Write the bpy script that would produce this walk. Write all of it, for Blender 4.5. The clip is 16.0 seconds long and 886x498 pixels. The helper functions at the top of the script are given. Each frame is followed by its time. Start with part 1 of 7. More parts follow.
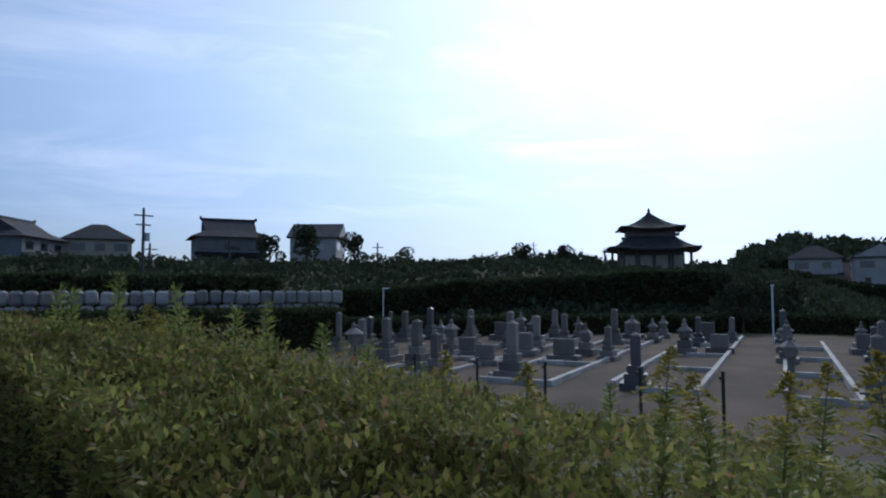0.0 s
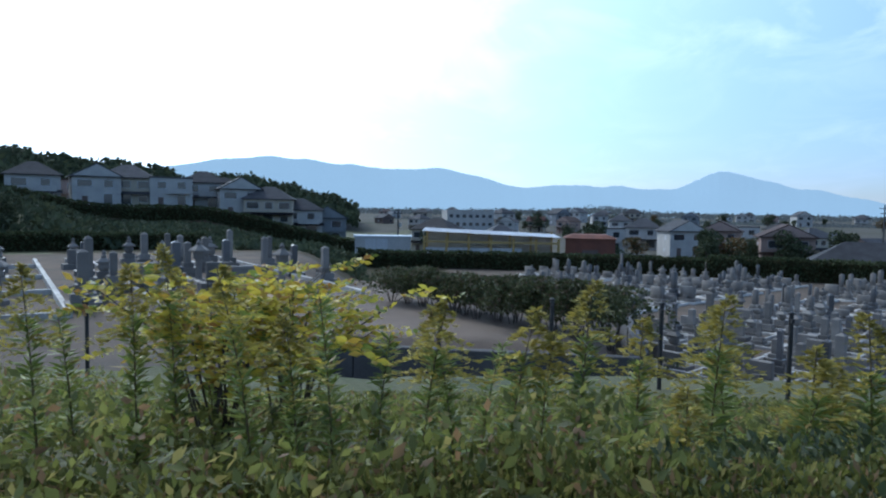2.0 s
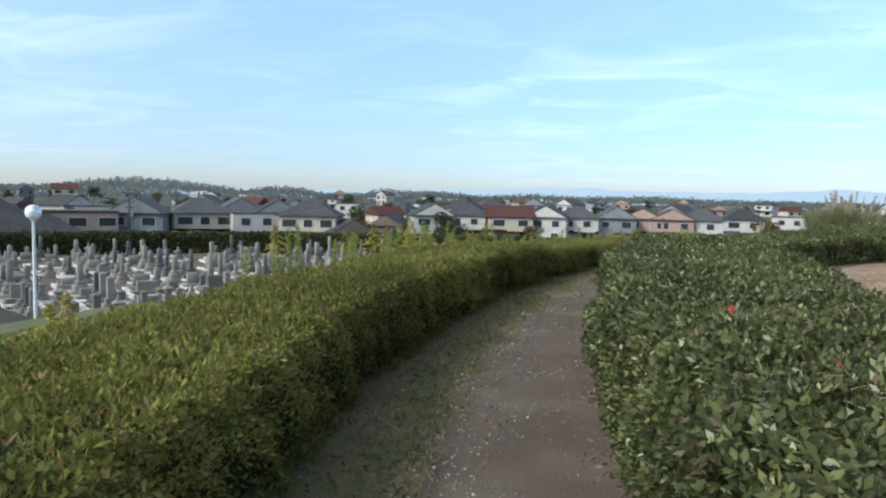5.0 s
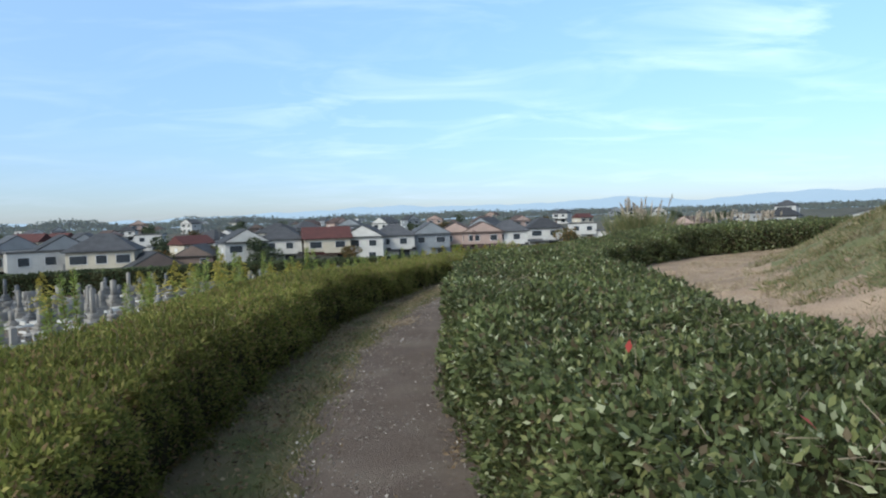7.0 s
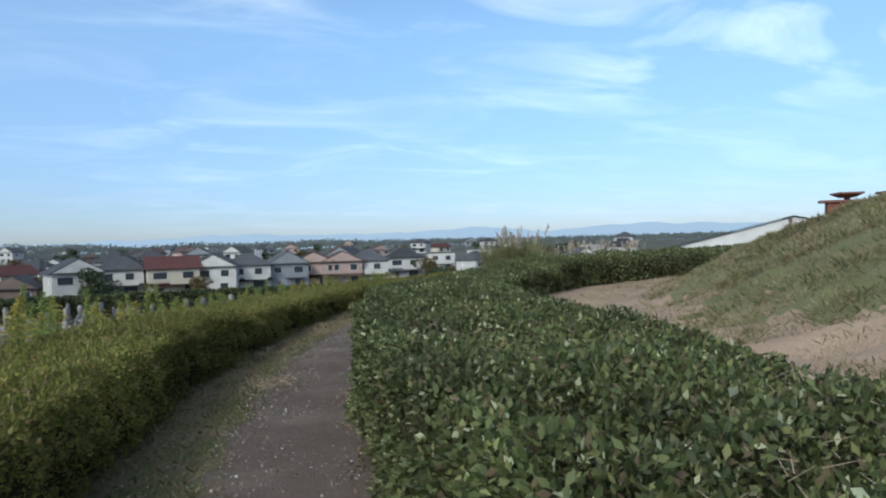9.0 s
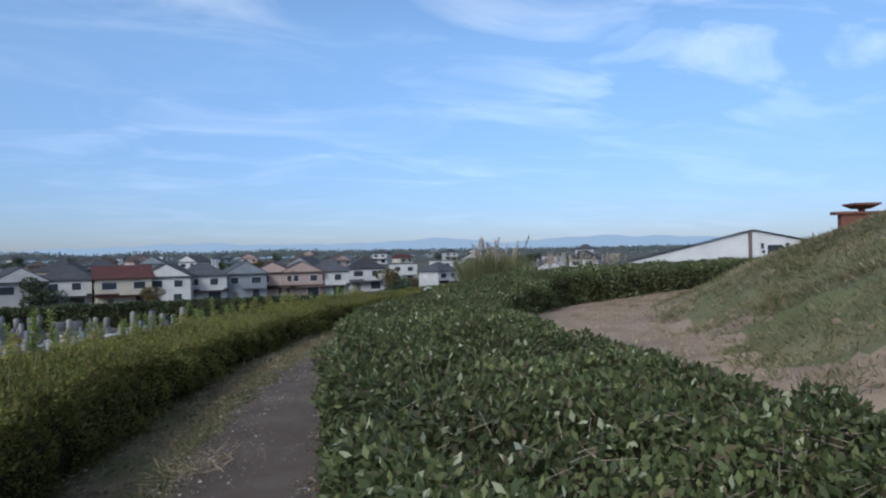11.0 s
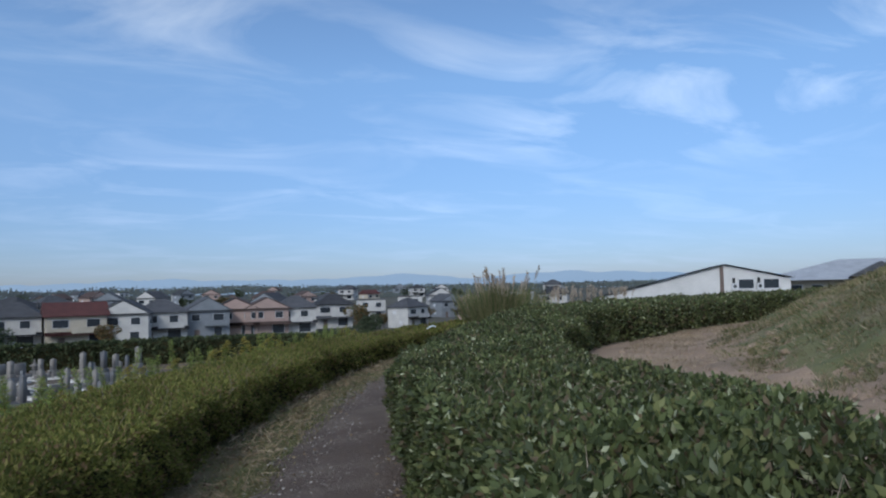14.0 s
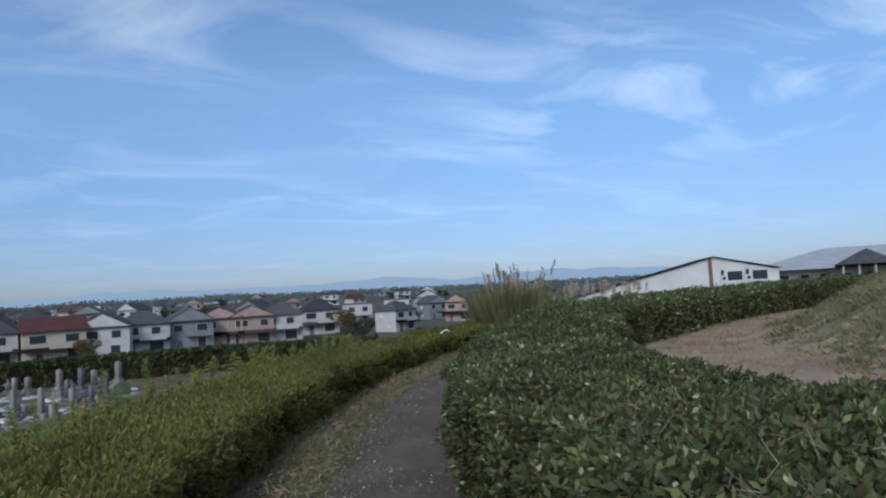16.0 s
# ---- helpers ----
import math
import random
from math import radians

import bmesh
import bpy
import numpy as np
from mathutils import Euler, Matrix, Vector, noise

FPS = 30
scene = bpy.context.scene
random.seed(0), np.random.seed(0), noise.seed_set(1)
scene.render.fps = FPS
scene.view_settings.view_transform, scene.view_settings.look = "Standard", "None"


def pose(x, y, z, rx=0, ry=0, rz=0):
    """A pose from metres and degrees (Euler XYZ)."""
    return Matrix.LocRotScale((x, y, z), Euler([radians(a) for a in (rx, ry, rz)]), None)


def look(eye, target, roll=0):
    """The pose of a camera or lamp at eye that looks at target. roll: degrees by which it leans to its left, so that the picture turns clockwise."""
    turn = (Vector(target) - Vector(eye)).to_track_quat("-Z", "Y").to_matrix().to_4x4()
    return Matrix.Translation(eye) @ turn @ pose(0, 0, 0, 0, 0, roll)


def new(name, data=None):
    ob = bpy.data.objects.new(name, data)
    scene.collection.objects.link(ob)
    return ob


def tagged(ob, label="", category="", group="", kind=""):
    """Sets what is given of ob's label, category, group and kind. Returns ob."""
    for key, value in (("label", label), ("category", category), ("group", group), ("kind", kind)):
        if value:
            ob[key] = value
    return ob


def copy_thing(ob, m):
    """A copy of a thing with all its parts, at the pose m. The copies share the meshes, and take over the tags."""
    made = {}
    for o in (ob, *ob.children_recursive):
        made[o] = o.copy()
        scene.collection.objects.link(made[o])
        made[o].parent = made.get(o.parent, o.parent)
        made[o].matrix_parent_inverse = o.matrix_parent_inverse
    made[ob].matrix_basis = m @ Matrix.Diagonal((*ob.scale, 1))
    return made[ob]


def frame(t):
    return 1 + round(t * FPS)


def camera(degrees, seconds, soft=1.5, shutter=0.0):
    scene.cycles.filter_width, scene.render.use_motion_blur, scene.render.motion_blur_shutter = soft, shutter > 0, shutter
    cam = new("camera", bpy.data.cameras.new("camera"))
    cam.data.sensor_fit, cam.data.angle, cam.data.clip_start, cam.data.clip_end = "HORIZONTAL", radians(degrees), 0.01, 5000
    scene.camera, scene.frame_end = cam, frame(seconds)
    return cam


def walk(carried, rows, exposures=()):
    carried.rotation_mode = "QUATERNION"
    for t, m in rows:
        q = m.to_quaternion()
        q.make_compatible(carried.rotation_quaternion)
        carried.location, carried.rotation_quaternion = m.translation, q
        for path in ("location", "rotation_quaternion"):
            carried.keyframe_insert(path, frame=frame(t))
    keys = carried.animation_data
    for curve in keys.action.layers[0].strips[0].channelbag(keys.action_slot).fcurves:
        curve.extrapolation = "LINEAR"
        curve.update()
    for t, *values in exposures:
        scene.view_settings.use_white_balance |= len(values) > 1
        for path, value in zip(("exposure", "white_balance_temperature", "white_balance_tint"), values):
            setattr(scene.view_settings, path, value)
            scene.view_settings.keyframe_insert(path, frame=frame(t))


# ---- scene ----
cam = camera(67.33, 16.0, soft=2.1)

PATH = [
    (0.0, pose(0.001, -0.000, 1.490, 93.46, 0.16, 161.38)),
    (0.5, pose(0.007, 0.189, 1.495, 91.80, 0.37, 147.16)),
    (1.0, pose(0.022, 0.332, 1.506, 88.78, -0.17, 128.03)),
    (1.5, pose(0.057, 0.428, 1.511, 87.24, -0.50, 112.61)),
    (2.0, pose(0.071, 0.458, 1.505, 86.79, -0.96, 100.69)),
    (2.5, pose(0.104, 0.499, 1.505, 86.48, -0.95, 90.91)),
    (3.0, pose(0.152, 0.535, 1.513, 86.73, -1.24, 76.40)),
    (3.5, pose(0.182, 0.627, 1.507, 86.54, -1.17, 62.65)),
    (4.0, pose(0.228, 0.786, 1.493, 85.93, -1.00, 46.55)),
    (4.5, pose(0.161, 0.976, 1.481, 85.43, -1.61, 28.90)),
    (5.0, pose(0.131, 1.259, 1.477, 85.65, -1.34, 13.41)),
    (7.5, pose(-0.219, 2.448, 1.523, 87.43, 1.80, -5.54)),
    (8.0, pose(-0.360, 2.947, 1.515, 87.70, 1.80, -10.65)),
    (8.5, pose(-0.406, 3.486, 1.507, 88.89, 1.69, -13.07)),
    (11.0, pose(-0.151, 6.298, 1.554, 90.34, 1.05, -17.94)),
    (11.5, pose(-0.139, 6.805, 1.535, 91.58, 1.17, -16.93)),
    (12.0, pose(-0.203, 7.321, 1.525, 92.41, -0.22, -18.72)),
    (12.5, pose(-0.168, 7.823, 1.509, 92.92, -0.36, -19.45)),
    (13.0, pose(-0.232, 8.346, 1.506, 92.36, -0.55, -20.15)),
    (13.5, pose(-0.188, 8.881, 1.492, 92.95, 0.42, -20.51)),
    (14.0, pose(-0.224, 9.395, 1.481, 93.36, 1.16, -20.91)),
    (14.5, pose(-0.154, 9.892, 1.478, 93.49, 2.26, -20.99)),
    (15.0, pose(-0.181, 10.391, 1.470, 93.68, 2.57, -21.40)),
    (15.5, pose(-0.119, 10.883, 1.459, 93.68, 3.16, -21.75)),
    (16.0, pose(-0.147, 11.375, 1.447, 93.47, 3.03, -22.24)),
]
EXPOSURES = [(0.0, -0.6, 5600, 10), (1.0, -0.38, 5200, 8), (1.5, 0.0, 5150, 5), (2.0, 0.24, 5350, 4), (3.5, 0.44, 5800, 4), (4.5, 0.74, 6250, 2), (5.0, 0.76, 6400, 2), (7.5, 0.56, 6150, 2), (8.5, 0.46, 6100, 2), (11.0, 0.08, 5700, 7), (16.0, -0.12, 5680, 7)]
walk(cam, PATH, EXPOSURES)

# ---- world and sun ----
SUN_YAW, SUN_EL = 138.0, 36.0          # yaw to the left from +y
world = bpy.data.worlds.new("sky")
scene.world = world
world.use_nodes = True
wt = world.node_tree
for n in list(wt.nodes):
    wt.nodes.remove(n)


def wnode(kind, **values):
    n = wt.nodes.new(kind)
    for key, v in values.items():
        if key in n.inputs:
            n.inputs[key].default_value = v
    return n


sky = wt.nodes.new("ShaderNodeTexSky")
sky.sky_type = "NISHITA"
sky.sun_disc = False
sky.sun_elevation = radians(SUN_EL)
sky.sun_rotation = radians(360.0 - SUN_YAW)
sky.altitude, sky.air_density, sky.dust_density, sky.ozone_density = 100.0, 1.0, 0.35, 2.5
geo = wt.nodes.new("ShaderNodeTexCoord")
sep = wt.nodes.new("ShaderNodeSeparateXYZ")
wt.links.new(geo.outputs["Generated"], sep.inputs[0])
lift = wt.nodes.new("ShaderNodeMath")
lift.operation = "MAXIMUM"
lift.inputs[1].default_value = 0.0
wt.links.new(sep.outputs["Z"], lift.inputs[0])
lift2 = wt.nodes.new("ShaderNodeMath")
lift2.operation = "ADD"
lift2.inputs[1].default_value = 0.12
wt.links.new(lift.outputs[0], lift2.inputs[0])
divx, divy = wt.nodes.new("ShaderNodeMath"), wt.nodes.new("ShaderNodeMath")
for dv, ax in ((divx, "X"), (divy, "Y")):
    dv.operation = "DIVIDE"
    wt.links.new(sep.outputs[ax], dv.inputs[0])
    wt.links.new(lift2.outputs[0], dv.inputs[1])
comb = wt.nodes.new("ShaderNodeCombineXYZ")
wt.links.new(divx.outputs[0], comb.inputs[0])
wt.links.new(divy.outputs[0], comb.inputs[1])
turn_map = wt.nodes.new("ShaderNodeMapping")
turn_map.inputs["Rotation"].default_value = (0, 0, radians(25))
turn_map.inputs["Scale"].default_value = (0.75, 1.25, 1.0)
wt.links.new(comb.outputs[0], turn_map.inputs[0])
cloud = wt.nodes.new("ShaderNodeTexNoise")
cloud.inputs["Scale"].default_value = 1.7
cloud.inputs["Detail"].default_value = 10.0
cloud.inputs["Roughness"].default_value = 0.57
cloud.inputs["Distortion"].default_value = 0.7
wt.links.new(turn_map.outputs[0], cloud.inputs["Vector"])
ramp = wt.nodes.new("ShaderNodeValToRGB")
ramp.color_ramp.elements[0].position, ramp.color_ramp.elements[0].color = 0.46, (0, 0, 0, 1)
ramp.color_ramp.elements[1].position, ramp.color_ramp.elements[1].color = 0.74, (0.8, 0.8, 0.8, 1)
wt.links.new(cloud.outputs[0], ramp.inputs[0])
# the cirrus lies in loose fields with clear sky between
field = wt.nodes.new("ShaderNodeTexNoise")
field.inputs["Scale"].default_value = 0.55
field.inputs["Detail"].default_value = 3.0
wt.links.new(turn_map.outputs[0], field.inputs["Vector"])
field_r = wt.nodes.new("ShaderNodeMapRange")
field_r.inputs["From Min"].default_value, field_r.inputs["From Max"].default_value = 0.42, 0.58
field_r.inputs["To Min"].default_value, field_r.inputs["To Max"].default_value = 0.2, 1.0
wt.links.new(field.outputs[0], field_r.inputs[0])
wisps = wt.nodes.new("ShaderNodeMath")
wisps.operation = "MULTIPLY"
# near the horizon they melt into the haze
melt = wt.nodes.new("ShaderNodeMapRange")
melt.interpolation_type = "SMOOTHSTEP"
melt.inputs["From Min"].default_value, melt.inputs["From Max"].default_value = 0.04, 0.36
melt.inputs["To Min"].default_value, melt.inputs["To Max"].default_value = 0.25, 1.0
wt.links.new(sep.outputs["Z"], melt.inputs[0])
thinned = wt.nodes.new("ShaderNodeMath")
thinned.operation = "MULTIPLY"
wt.links.new(field_r.outputs[0], thinned.inputs[0])
wt.links.new(melt.outputs[0], thinned.inputs[1])
wt.links.new(ramp.outputs[0], wisps.inputs[0])
wt.links.new(thinned.outputs[0], wisps.inputs[1])
# thin cloud takes its brightness from the sky behind it
hsv = wt.nodes.new("ShaderNodeHueSaturation")
hsv.inputs["Saturation"].default_value = 0.22
hsv.inputs["Value"].default_value = 1.5
wt.links.new(sky.outputs[0], hsv.inputs["Color"])
mixc = wt.nodes.new("ShaderNodeMixRGB")
wt.links.new(wisps.outputs[0], mixc.inputs[0])
wt.links.new(sky.outputs[0], mixc.inputs[1])
wt.links.new(hsv.outputs[0], mixc.inputs[2])
# forward glow of the thin cloud round the sun
sa, se = radians(SUN_YAW), radians(SUN_EL)
SUN_DIR = (-math.sin(sa) * math.cos(se), math.cos(sa) * math.cos(se), math.sin(se))
dotn = wt.nodes.new("ShaderNodeVectorMath")
dotn.operation = "DOT_PRODUCT"
dotn.inputs[1].default_value = SUN_DIR
wt.links.new(geo.outputs["Generated"], dotn.inputs[0])
pos = wt.nodes.new("ShaderNodeMath")
pos.operation = "MAXIMUM"
pos.inputs[1].default_value = 0.0
wt.links.new(dotn.outputs["Value"], pos.inputs[0])
pw = wt.nodes.new("ShaderNodeMath")
pw.operation = "POWER"
pw.inputs[1].default_value = 5.0
wt.links.new(pos.outputs[0], pw.inputs[0])
gl = wt.nodes.new("ShaderNodeMath")
gl.operation = "MULTIPLY"
gl.inputs[1].default_value = 6.8
wt.links.new(pw.outputs[0], gl.inputs[0])
pw2 = wt.nodes.new("ShaderNodeMath")
pw2.operation = "POWER"
pw2.inputs[1].default_value = 2.6
wide = wt.nodes.new("ShaderNodeMath")
wide.operation = "MULTIPLY_ADD"
wide.inputs[1].default_value, wide.inputs[2].default_value = 0.5, 0.5
wt.links.new(dotn.outputs["Value"], wide.inputs[0])
wt.links.new(wide.outputs[0], pw2.inputs[0])
gl2 = wt.nodes.new("ShaderNodeMath")
gl2.operation = "MULTIPLY_ADD"
gl2.inputs[1].default_value = 2.4
wt.links.new(pw2.outputs[0], gl2.inputs[0])
wt.links.new(gl.outputs[0], gl2.inputs[2])
glow_rgb = wt.nodes.new("ShaderNodeMixRGB")
glow_rgb.blend_type = "MULTIPLY"
glow_rgb.inputs[0].default_value = 1.0
glow_rgb.inputs[1].default_value = (1.0, 0.97, 0.93, 1)
wt.links.new(gl2.outputs[0], glow_rgb.inputs[2])
# the air thickens to a blue-grey haze towards the horizon
hz = wt.nodes.new("ShaderNodeMapRange")
hz.inputs["From Min"].default_value, hz.inputs["From Max"].default_value = 0.0, 0.3
hz.inputs["To Min"].default_value, hz.inputs["To Max"].default_value = 0.0, 1.0
wt.links.new(sep.outputs["Z"], hz.inputs[0])
hzc = wt.nodes.new("ShaderNodeMixRGB")
hzc.inputs[1].default_value = (0.37, 0.41, 0.60, 1)
hzc.inputs[2].default_value = (1.0, 1.0, 1.0, 1)
wt.links.new(hz.outputs[0], hzc.inputs[0])
hzm = wt.nodes.new("ShaderNodeMixRGB")
hzm.blend_type = "MULTIPLY"
hzm.inputs[0].default_value = 1.0
wt.links.new(mixc.outputs[0], hzm.inputs[1])
wt.links.new(hzc.outputs[0], hzm.inputs[2])
addg = wt.nodes.new("ShaderNodeMixRGB")
addg.blend_type = "ADD"
addg.inputs[0].default_value = 1.0
wt.links.new(hzm.outputs[0], addg.inputs[1])
wt.links.new(glow_rgb.outputs[0], addg.inputs[2])
bg = wt.nodes.new("ShaderNodeBackground")
bg.inputs["Strength"].default_value = 0.145
wt.links.new(addg.outputs[0], bg.inputs["Color"])
wout = wt.nodes.new("ShaderNodeOutputWorld")
wt.links.new(bg.outputs[0], wout.inputs["Surface"])

sun = new("sun", bpy.data.lights.new("sun", "SUN"))
sun.data.energy, sun.data.angle, sun.data.color = 1.9, radians(14.0), (1.0, 0.93, 0.82)
sun.matrix_world = look(Vector(SUN_DIR) * 50, (0, 0, 0))


# ---- materials ----
def mat(name, a, b=None, rough=0.8, scale=6.0, fine=60.0, bump=0.0, metal=0.0, islands=0.0, objects=0.0, through_light=0.0, spec=0.4, c=None):
    """A two-scale noise material: colour a to b by coarse noise, fine grain, bump; islands/objects vary the value piece by piece."""
    m = bpy.data.materials.new(name)
    m.use_nodes = True
    t = m.node_tree
    bs = t.nodes["Principled BSDF"]
    bs.inputs["Roughness"].default_value = rough
    bs.inputs["Metallic"].default_value = metal
    bs.inputs["Specular IOR Level"].default_value = spec
    b = b or tuple(v * 0.75 for v in a)
    tc = t.nodes.new("ShaderNodeTexCoord")
    n1, n2 = t.nodes.new("ShaderNodeTexNoise"), t.nodes.new("ShaderNodeTexNoise")
    n1.inputs["Scale"].default_value, n1.inputs["Detail"].default_value = scale, 5
    n2.inputs["Scale"].default_value, n2.inputs["Detail"].default_value = fine, 3
    for n in (n1, n2):
        t.links.new(tc.outputs["Object"], n.inputs["Vector"])
    r = t.nodes.new("ShaderNodeValToRGB")
    r.color_ramp.elements[0].position, r.color_ramp.elements[0].color = 0.33, (*a, 1)
    r.color_ramp.elements[1].position, r.color_ramp.elements[1].color = 0.68, (*b, 1)
    if c:
        e = r.color_ramp.elements.new(0.5)
        e.color = (*c, 1)
    t.links.new(n1.outputs[0], r.inputs[0])
    h = t.nodes.new("ShaderNodeHueSaturation")
    t.links.new(r.outputs[0], h.inputs["Color"])
    mr = t.nodes.new("ShaderNodeMapRange")
    mr.inputs["To Min"].default_value, mr.inputs["To Max"].default_value = 0.72, 1.28
    t.links.new(n2.outputs[0], mr.inputs[0])
    last = mr.outputs[0]
    for amount, kind, out in ((islands, "ShaderNodeNewGeometry", "Random Per Island"), (objects, "ShaderNodeObjectInfo", "Random")):
        if amount:
            g, m2, mu = t.nodes.new(kind), t.nodes.new("ShaderNodeMapRange"), t.nodes.new("ShaderNodeMath")
            m2.inputs["To Min"].default_value, m2.inputs["To Max"].default_value = 1 - amount, 1 + amount
            mu.operation = "MULTIPLY"
            t.links.new(g.outputs[out], m2.inputs[0])
            t.links.new(last, mu.inputs[0])
            t.links.new(m2.outputs[0], mu.inputs[1])
            last = mu.outputs[0]
    t.links.new(last, h.inputs["Value"])
    t.links.new(h.outputs[0], bs.inputs["Base Color"])
    if bump:
        bp = t.nodes.new("ShaderNodeBump")
        bp.inputs["Strength"].default_value, bp.inputs["Distance"].default_value = bump, 0.03
        t.links.new(n2.outputs[0], bp.inputs["Height"])
        t.links.new(bp.outputs[0], bs.inputs["Normal"])
    if through_light:
        tr, mx = t.nodes.new("ShaderNodeBsdfTranslucent"), t.nodes.new("ShaderNodeMixShader")
        mx.inputs[0].default_value = through_light
        t.links.new(h.outputs[0], tr.inputs["Color"])
        t.links.new(bs.outputs[0], mx.inputs[1])
        t.links.new(tr.outputs[0], mx.inputs[2])
        t.links.new(mx.outputs[0], t.nodes["Material Output"].inputs["Surface"])
    return m


def leaf_mat(name, colours, rough=0.45, through_light=0.25, patch=0.9):
    """Leaves: each one takes a colour of the list, with broad patches of a lighter and darker growth."""
    m = bpy.data.materials.new(name)
    m.use_nodes = True
    t = m.node_tree
    bs = t.nodes["Principled BSDF"]
    bs.inputs["Roughness"].default_value = rough
    bs.inputs["Specular IOR Level"].default_value = 0.35
    g = t.nodes.new("ShaderNodeNewGeometry")
    r = t.nodes.new("ShaderNodeValToRGB")
    r.color_ramp.interpolation = "CONSTANT"
    while len(r.color_ramp.elements) < len(colours):
        r.color_ramp.elements.new(0.5)
    pos, total = 0.0, sum(w for _, w in colours)
    for e, (col, w) in zip(r.color_ramp.elements, colours):
        e.position, e.color = pos, (*col, 1)
        pos += w / total
    t.links.new(g.outputs["Random Per Island"], r.inputs[0])
    tc, n = t.nodes.new("ShaderNodeTexCoord"), t.nodes.new("ShaderNodeTexNoise")
    n.inputs["Scale"].default_value, n.inputs["Detail"].default_value = patch, 4
    t.links.new(tc.outputs["Object"], n.inputs["Vector"])
    mr = t.nodes.new("ShaderNodeMapRange")
    mr.inputs["From Min"].default_value, mr.inputs["From Max"].default_value = 0.3, 0.7
    mr.inputs["To Min"].default_value, mr.inputs["To Max"].default_value = 0.65, 1.3
    t.links.new(n.outputs[0], mr.inputs[0])
    h = t.nodes.new("ShaderNodeHueSaturation")
    t.links.new(r.outputs[0], h.inputs["Color"])
    t.links.new(mr.outputs[0], h.inputs["Value"])
    t.links.new(h.outputs[0], bs.inputs["Base Color"])
    tr, mx = t.nodes.new("ShaderNodeBsdfTranslucent"), t.nodes.new("ShaderNodeMixShader")
    mx.inputs[0].default_value = through_light
    t.links.new(h.outputs[0], tr.inputs["Color"])
    t.links.new(bs.outputs[0], mx.inputs[1])
    t.links.new(tr.outputs[0], mx.inputs[2])
    t.links.new(mx.outputs[0], t.nodes["Material Output"].inputs["Surface"])
    return m


def glass_mat(name, tint):
    m = bpy.data.materials.new(name)
    m.use_nodes = True
    bs = m.node_tree.nodes["Principled BSDF"]
    bs.inputs["Base Color"].default_value = (*tint, 1)
    bs.inputs["Roughness"].default_value = 0.08
    bs.inputs["Specular IOR Level"].default_value = 0.8
    return m


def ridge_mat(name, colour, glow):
    """Far ridge in the distance; its haze is put in as bluish emission."""
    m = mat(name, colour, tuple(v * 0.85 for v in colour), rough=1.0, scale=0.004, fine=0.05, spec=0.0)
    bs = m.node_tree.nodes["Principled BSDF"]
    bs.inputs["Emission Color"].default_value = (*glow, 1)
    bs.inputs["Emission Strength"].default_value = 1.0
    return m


M_HEDGE_L = leaf_mat("small_hedge_leaf", [((0.138, 0.145, 0.034), 5), ((0.19, 0.184, 0.048), 4), ((0.09, 0.10, 0.027), 4), ((0.25, 0.22, 0.07), 1.5), ((0.2, 0.135, 0.066), 2.0)], 0.72, 0.42, 0.7)
M_HEDGE_R = leaf_mat("broad_hedge_leaf", [((0.074, 0.09, 0.031), 5), ((0.105, 0.122, 0.043), 4), ((0.046, 0.058, 0.021), 4.5), ((0.16, 0.165, 0.06), 2.0), ((0.34, 0.35, 0.21), 0.7), ((0.11, 0.082, 0.045), 1.6), ((0.40, 0.05, 0.03), 0.02)], 0.6, 0.28, 1.1)
M_UNDER = leaf_mat("undergrowth_leaf", [((0.16, 0.17, 0.04), 5), ((0.22, 0.225, 0.06), 4), ((0.105, 0.115, 0.032), 4), ((0.29, 0.25, 0.08), 1.6), ((0.24, 0.15, 0.07), 1.2)], 0.6, 0.52, 0.9)
M_DRYFIELD = mat("dry_fallow_field", (0.08, 0.06, 0.037), (0.045, 0.046, 0.022), 0.95, 0.05, 1.5, 0.3, c=(0.062, 0.052, 0.03), spec=0.08)
M_SOIL = mat("bare_terrace_soil", (0.15, 0.11, 0.08), (0.105, 0.08, 0.06), 0.95, 0.5, 20, 0.5)
# hedge core: the shade among the twigs is put into its near-black colour
M_CORE = mat("hedge_shaded_core", (0.028, 0.030, 0.012), (0.045, 0.035, 0.018), 1.0, 9, 70, 0.6, spec=0.05)
M_TWIG = mat("dry_twig", (0.16, 0.12, 0.08), (0.26, 0.21, 0.15), 0.9, 30, 200)
M_STRAW = mat("dry_straw", (0.42, 0.34, 0.2), (0.3, 0.23, 0.13), 0.9, 20, 120, islands=0.3)
M_PATH = mat("worn_gravel_path", (0.118, 0.09, 0.071), (0.172, 0.137, 0.11), 0.95, 1.6, 130, 0.9, c=(0.137, 0.105, 0.085), spec=0.15)
M_PEBBLE = mat("pale_pebble", (0.30, 0.27, 0.24), (0.19, 0.165, 0.145), 0.9, 40, 200, islands=0.5)
M_VERGE = mat("trodden_verge", (0.085, 0.095, 0.035), (0.17, 0.13, 0.08), 0.95, 2.2, 90, 0.8, spec=0.15)
M_DIRT = mat("bare_brown_earth", (0.32, 0.235, 0.165), (0.2, 0.148, 0.106), 0.95, 0.9, 40, 0.9, c=(0.27, 0.195, 0.136), spec=0.15)
M_MOUND = mat("mown_dry_turf", (0.13, 0.122, 0.05), (0.185, 0.145, 0.085), 0.95, 0.5, 30, 0.9, c=(0.10, 0.103, 0.04))
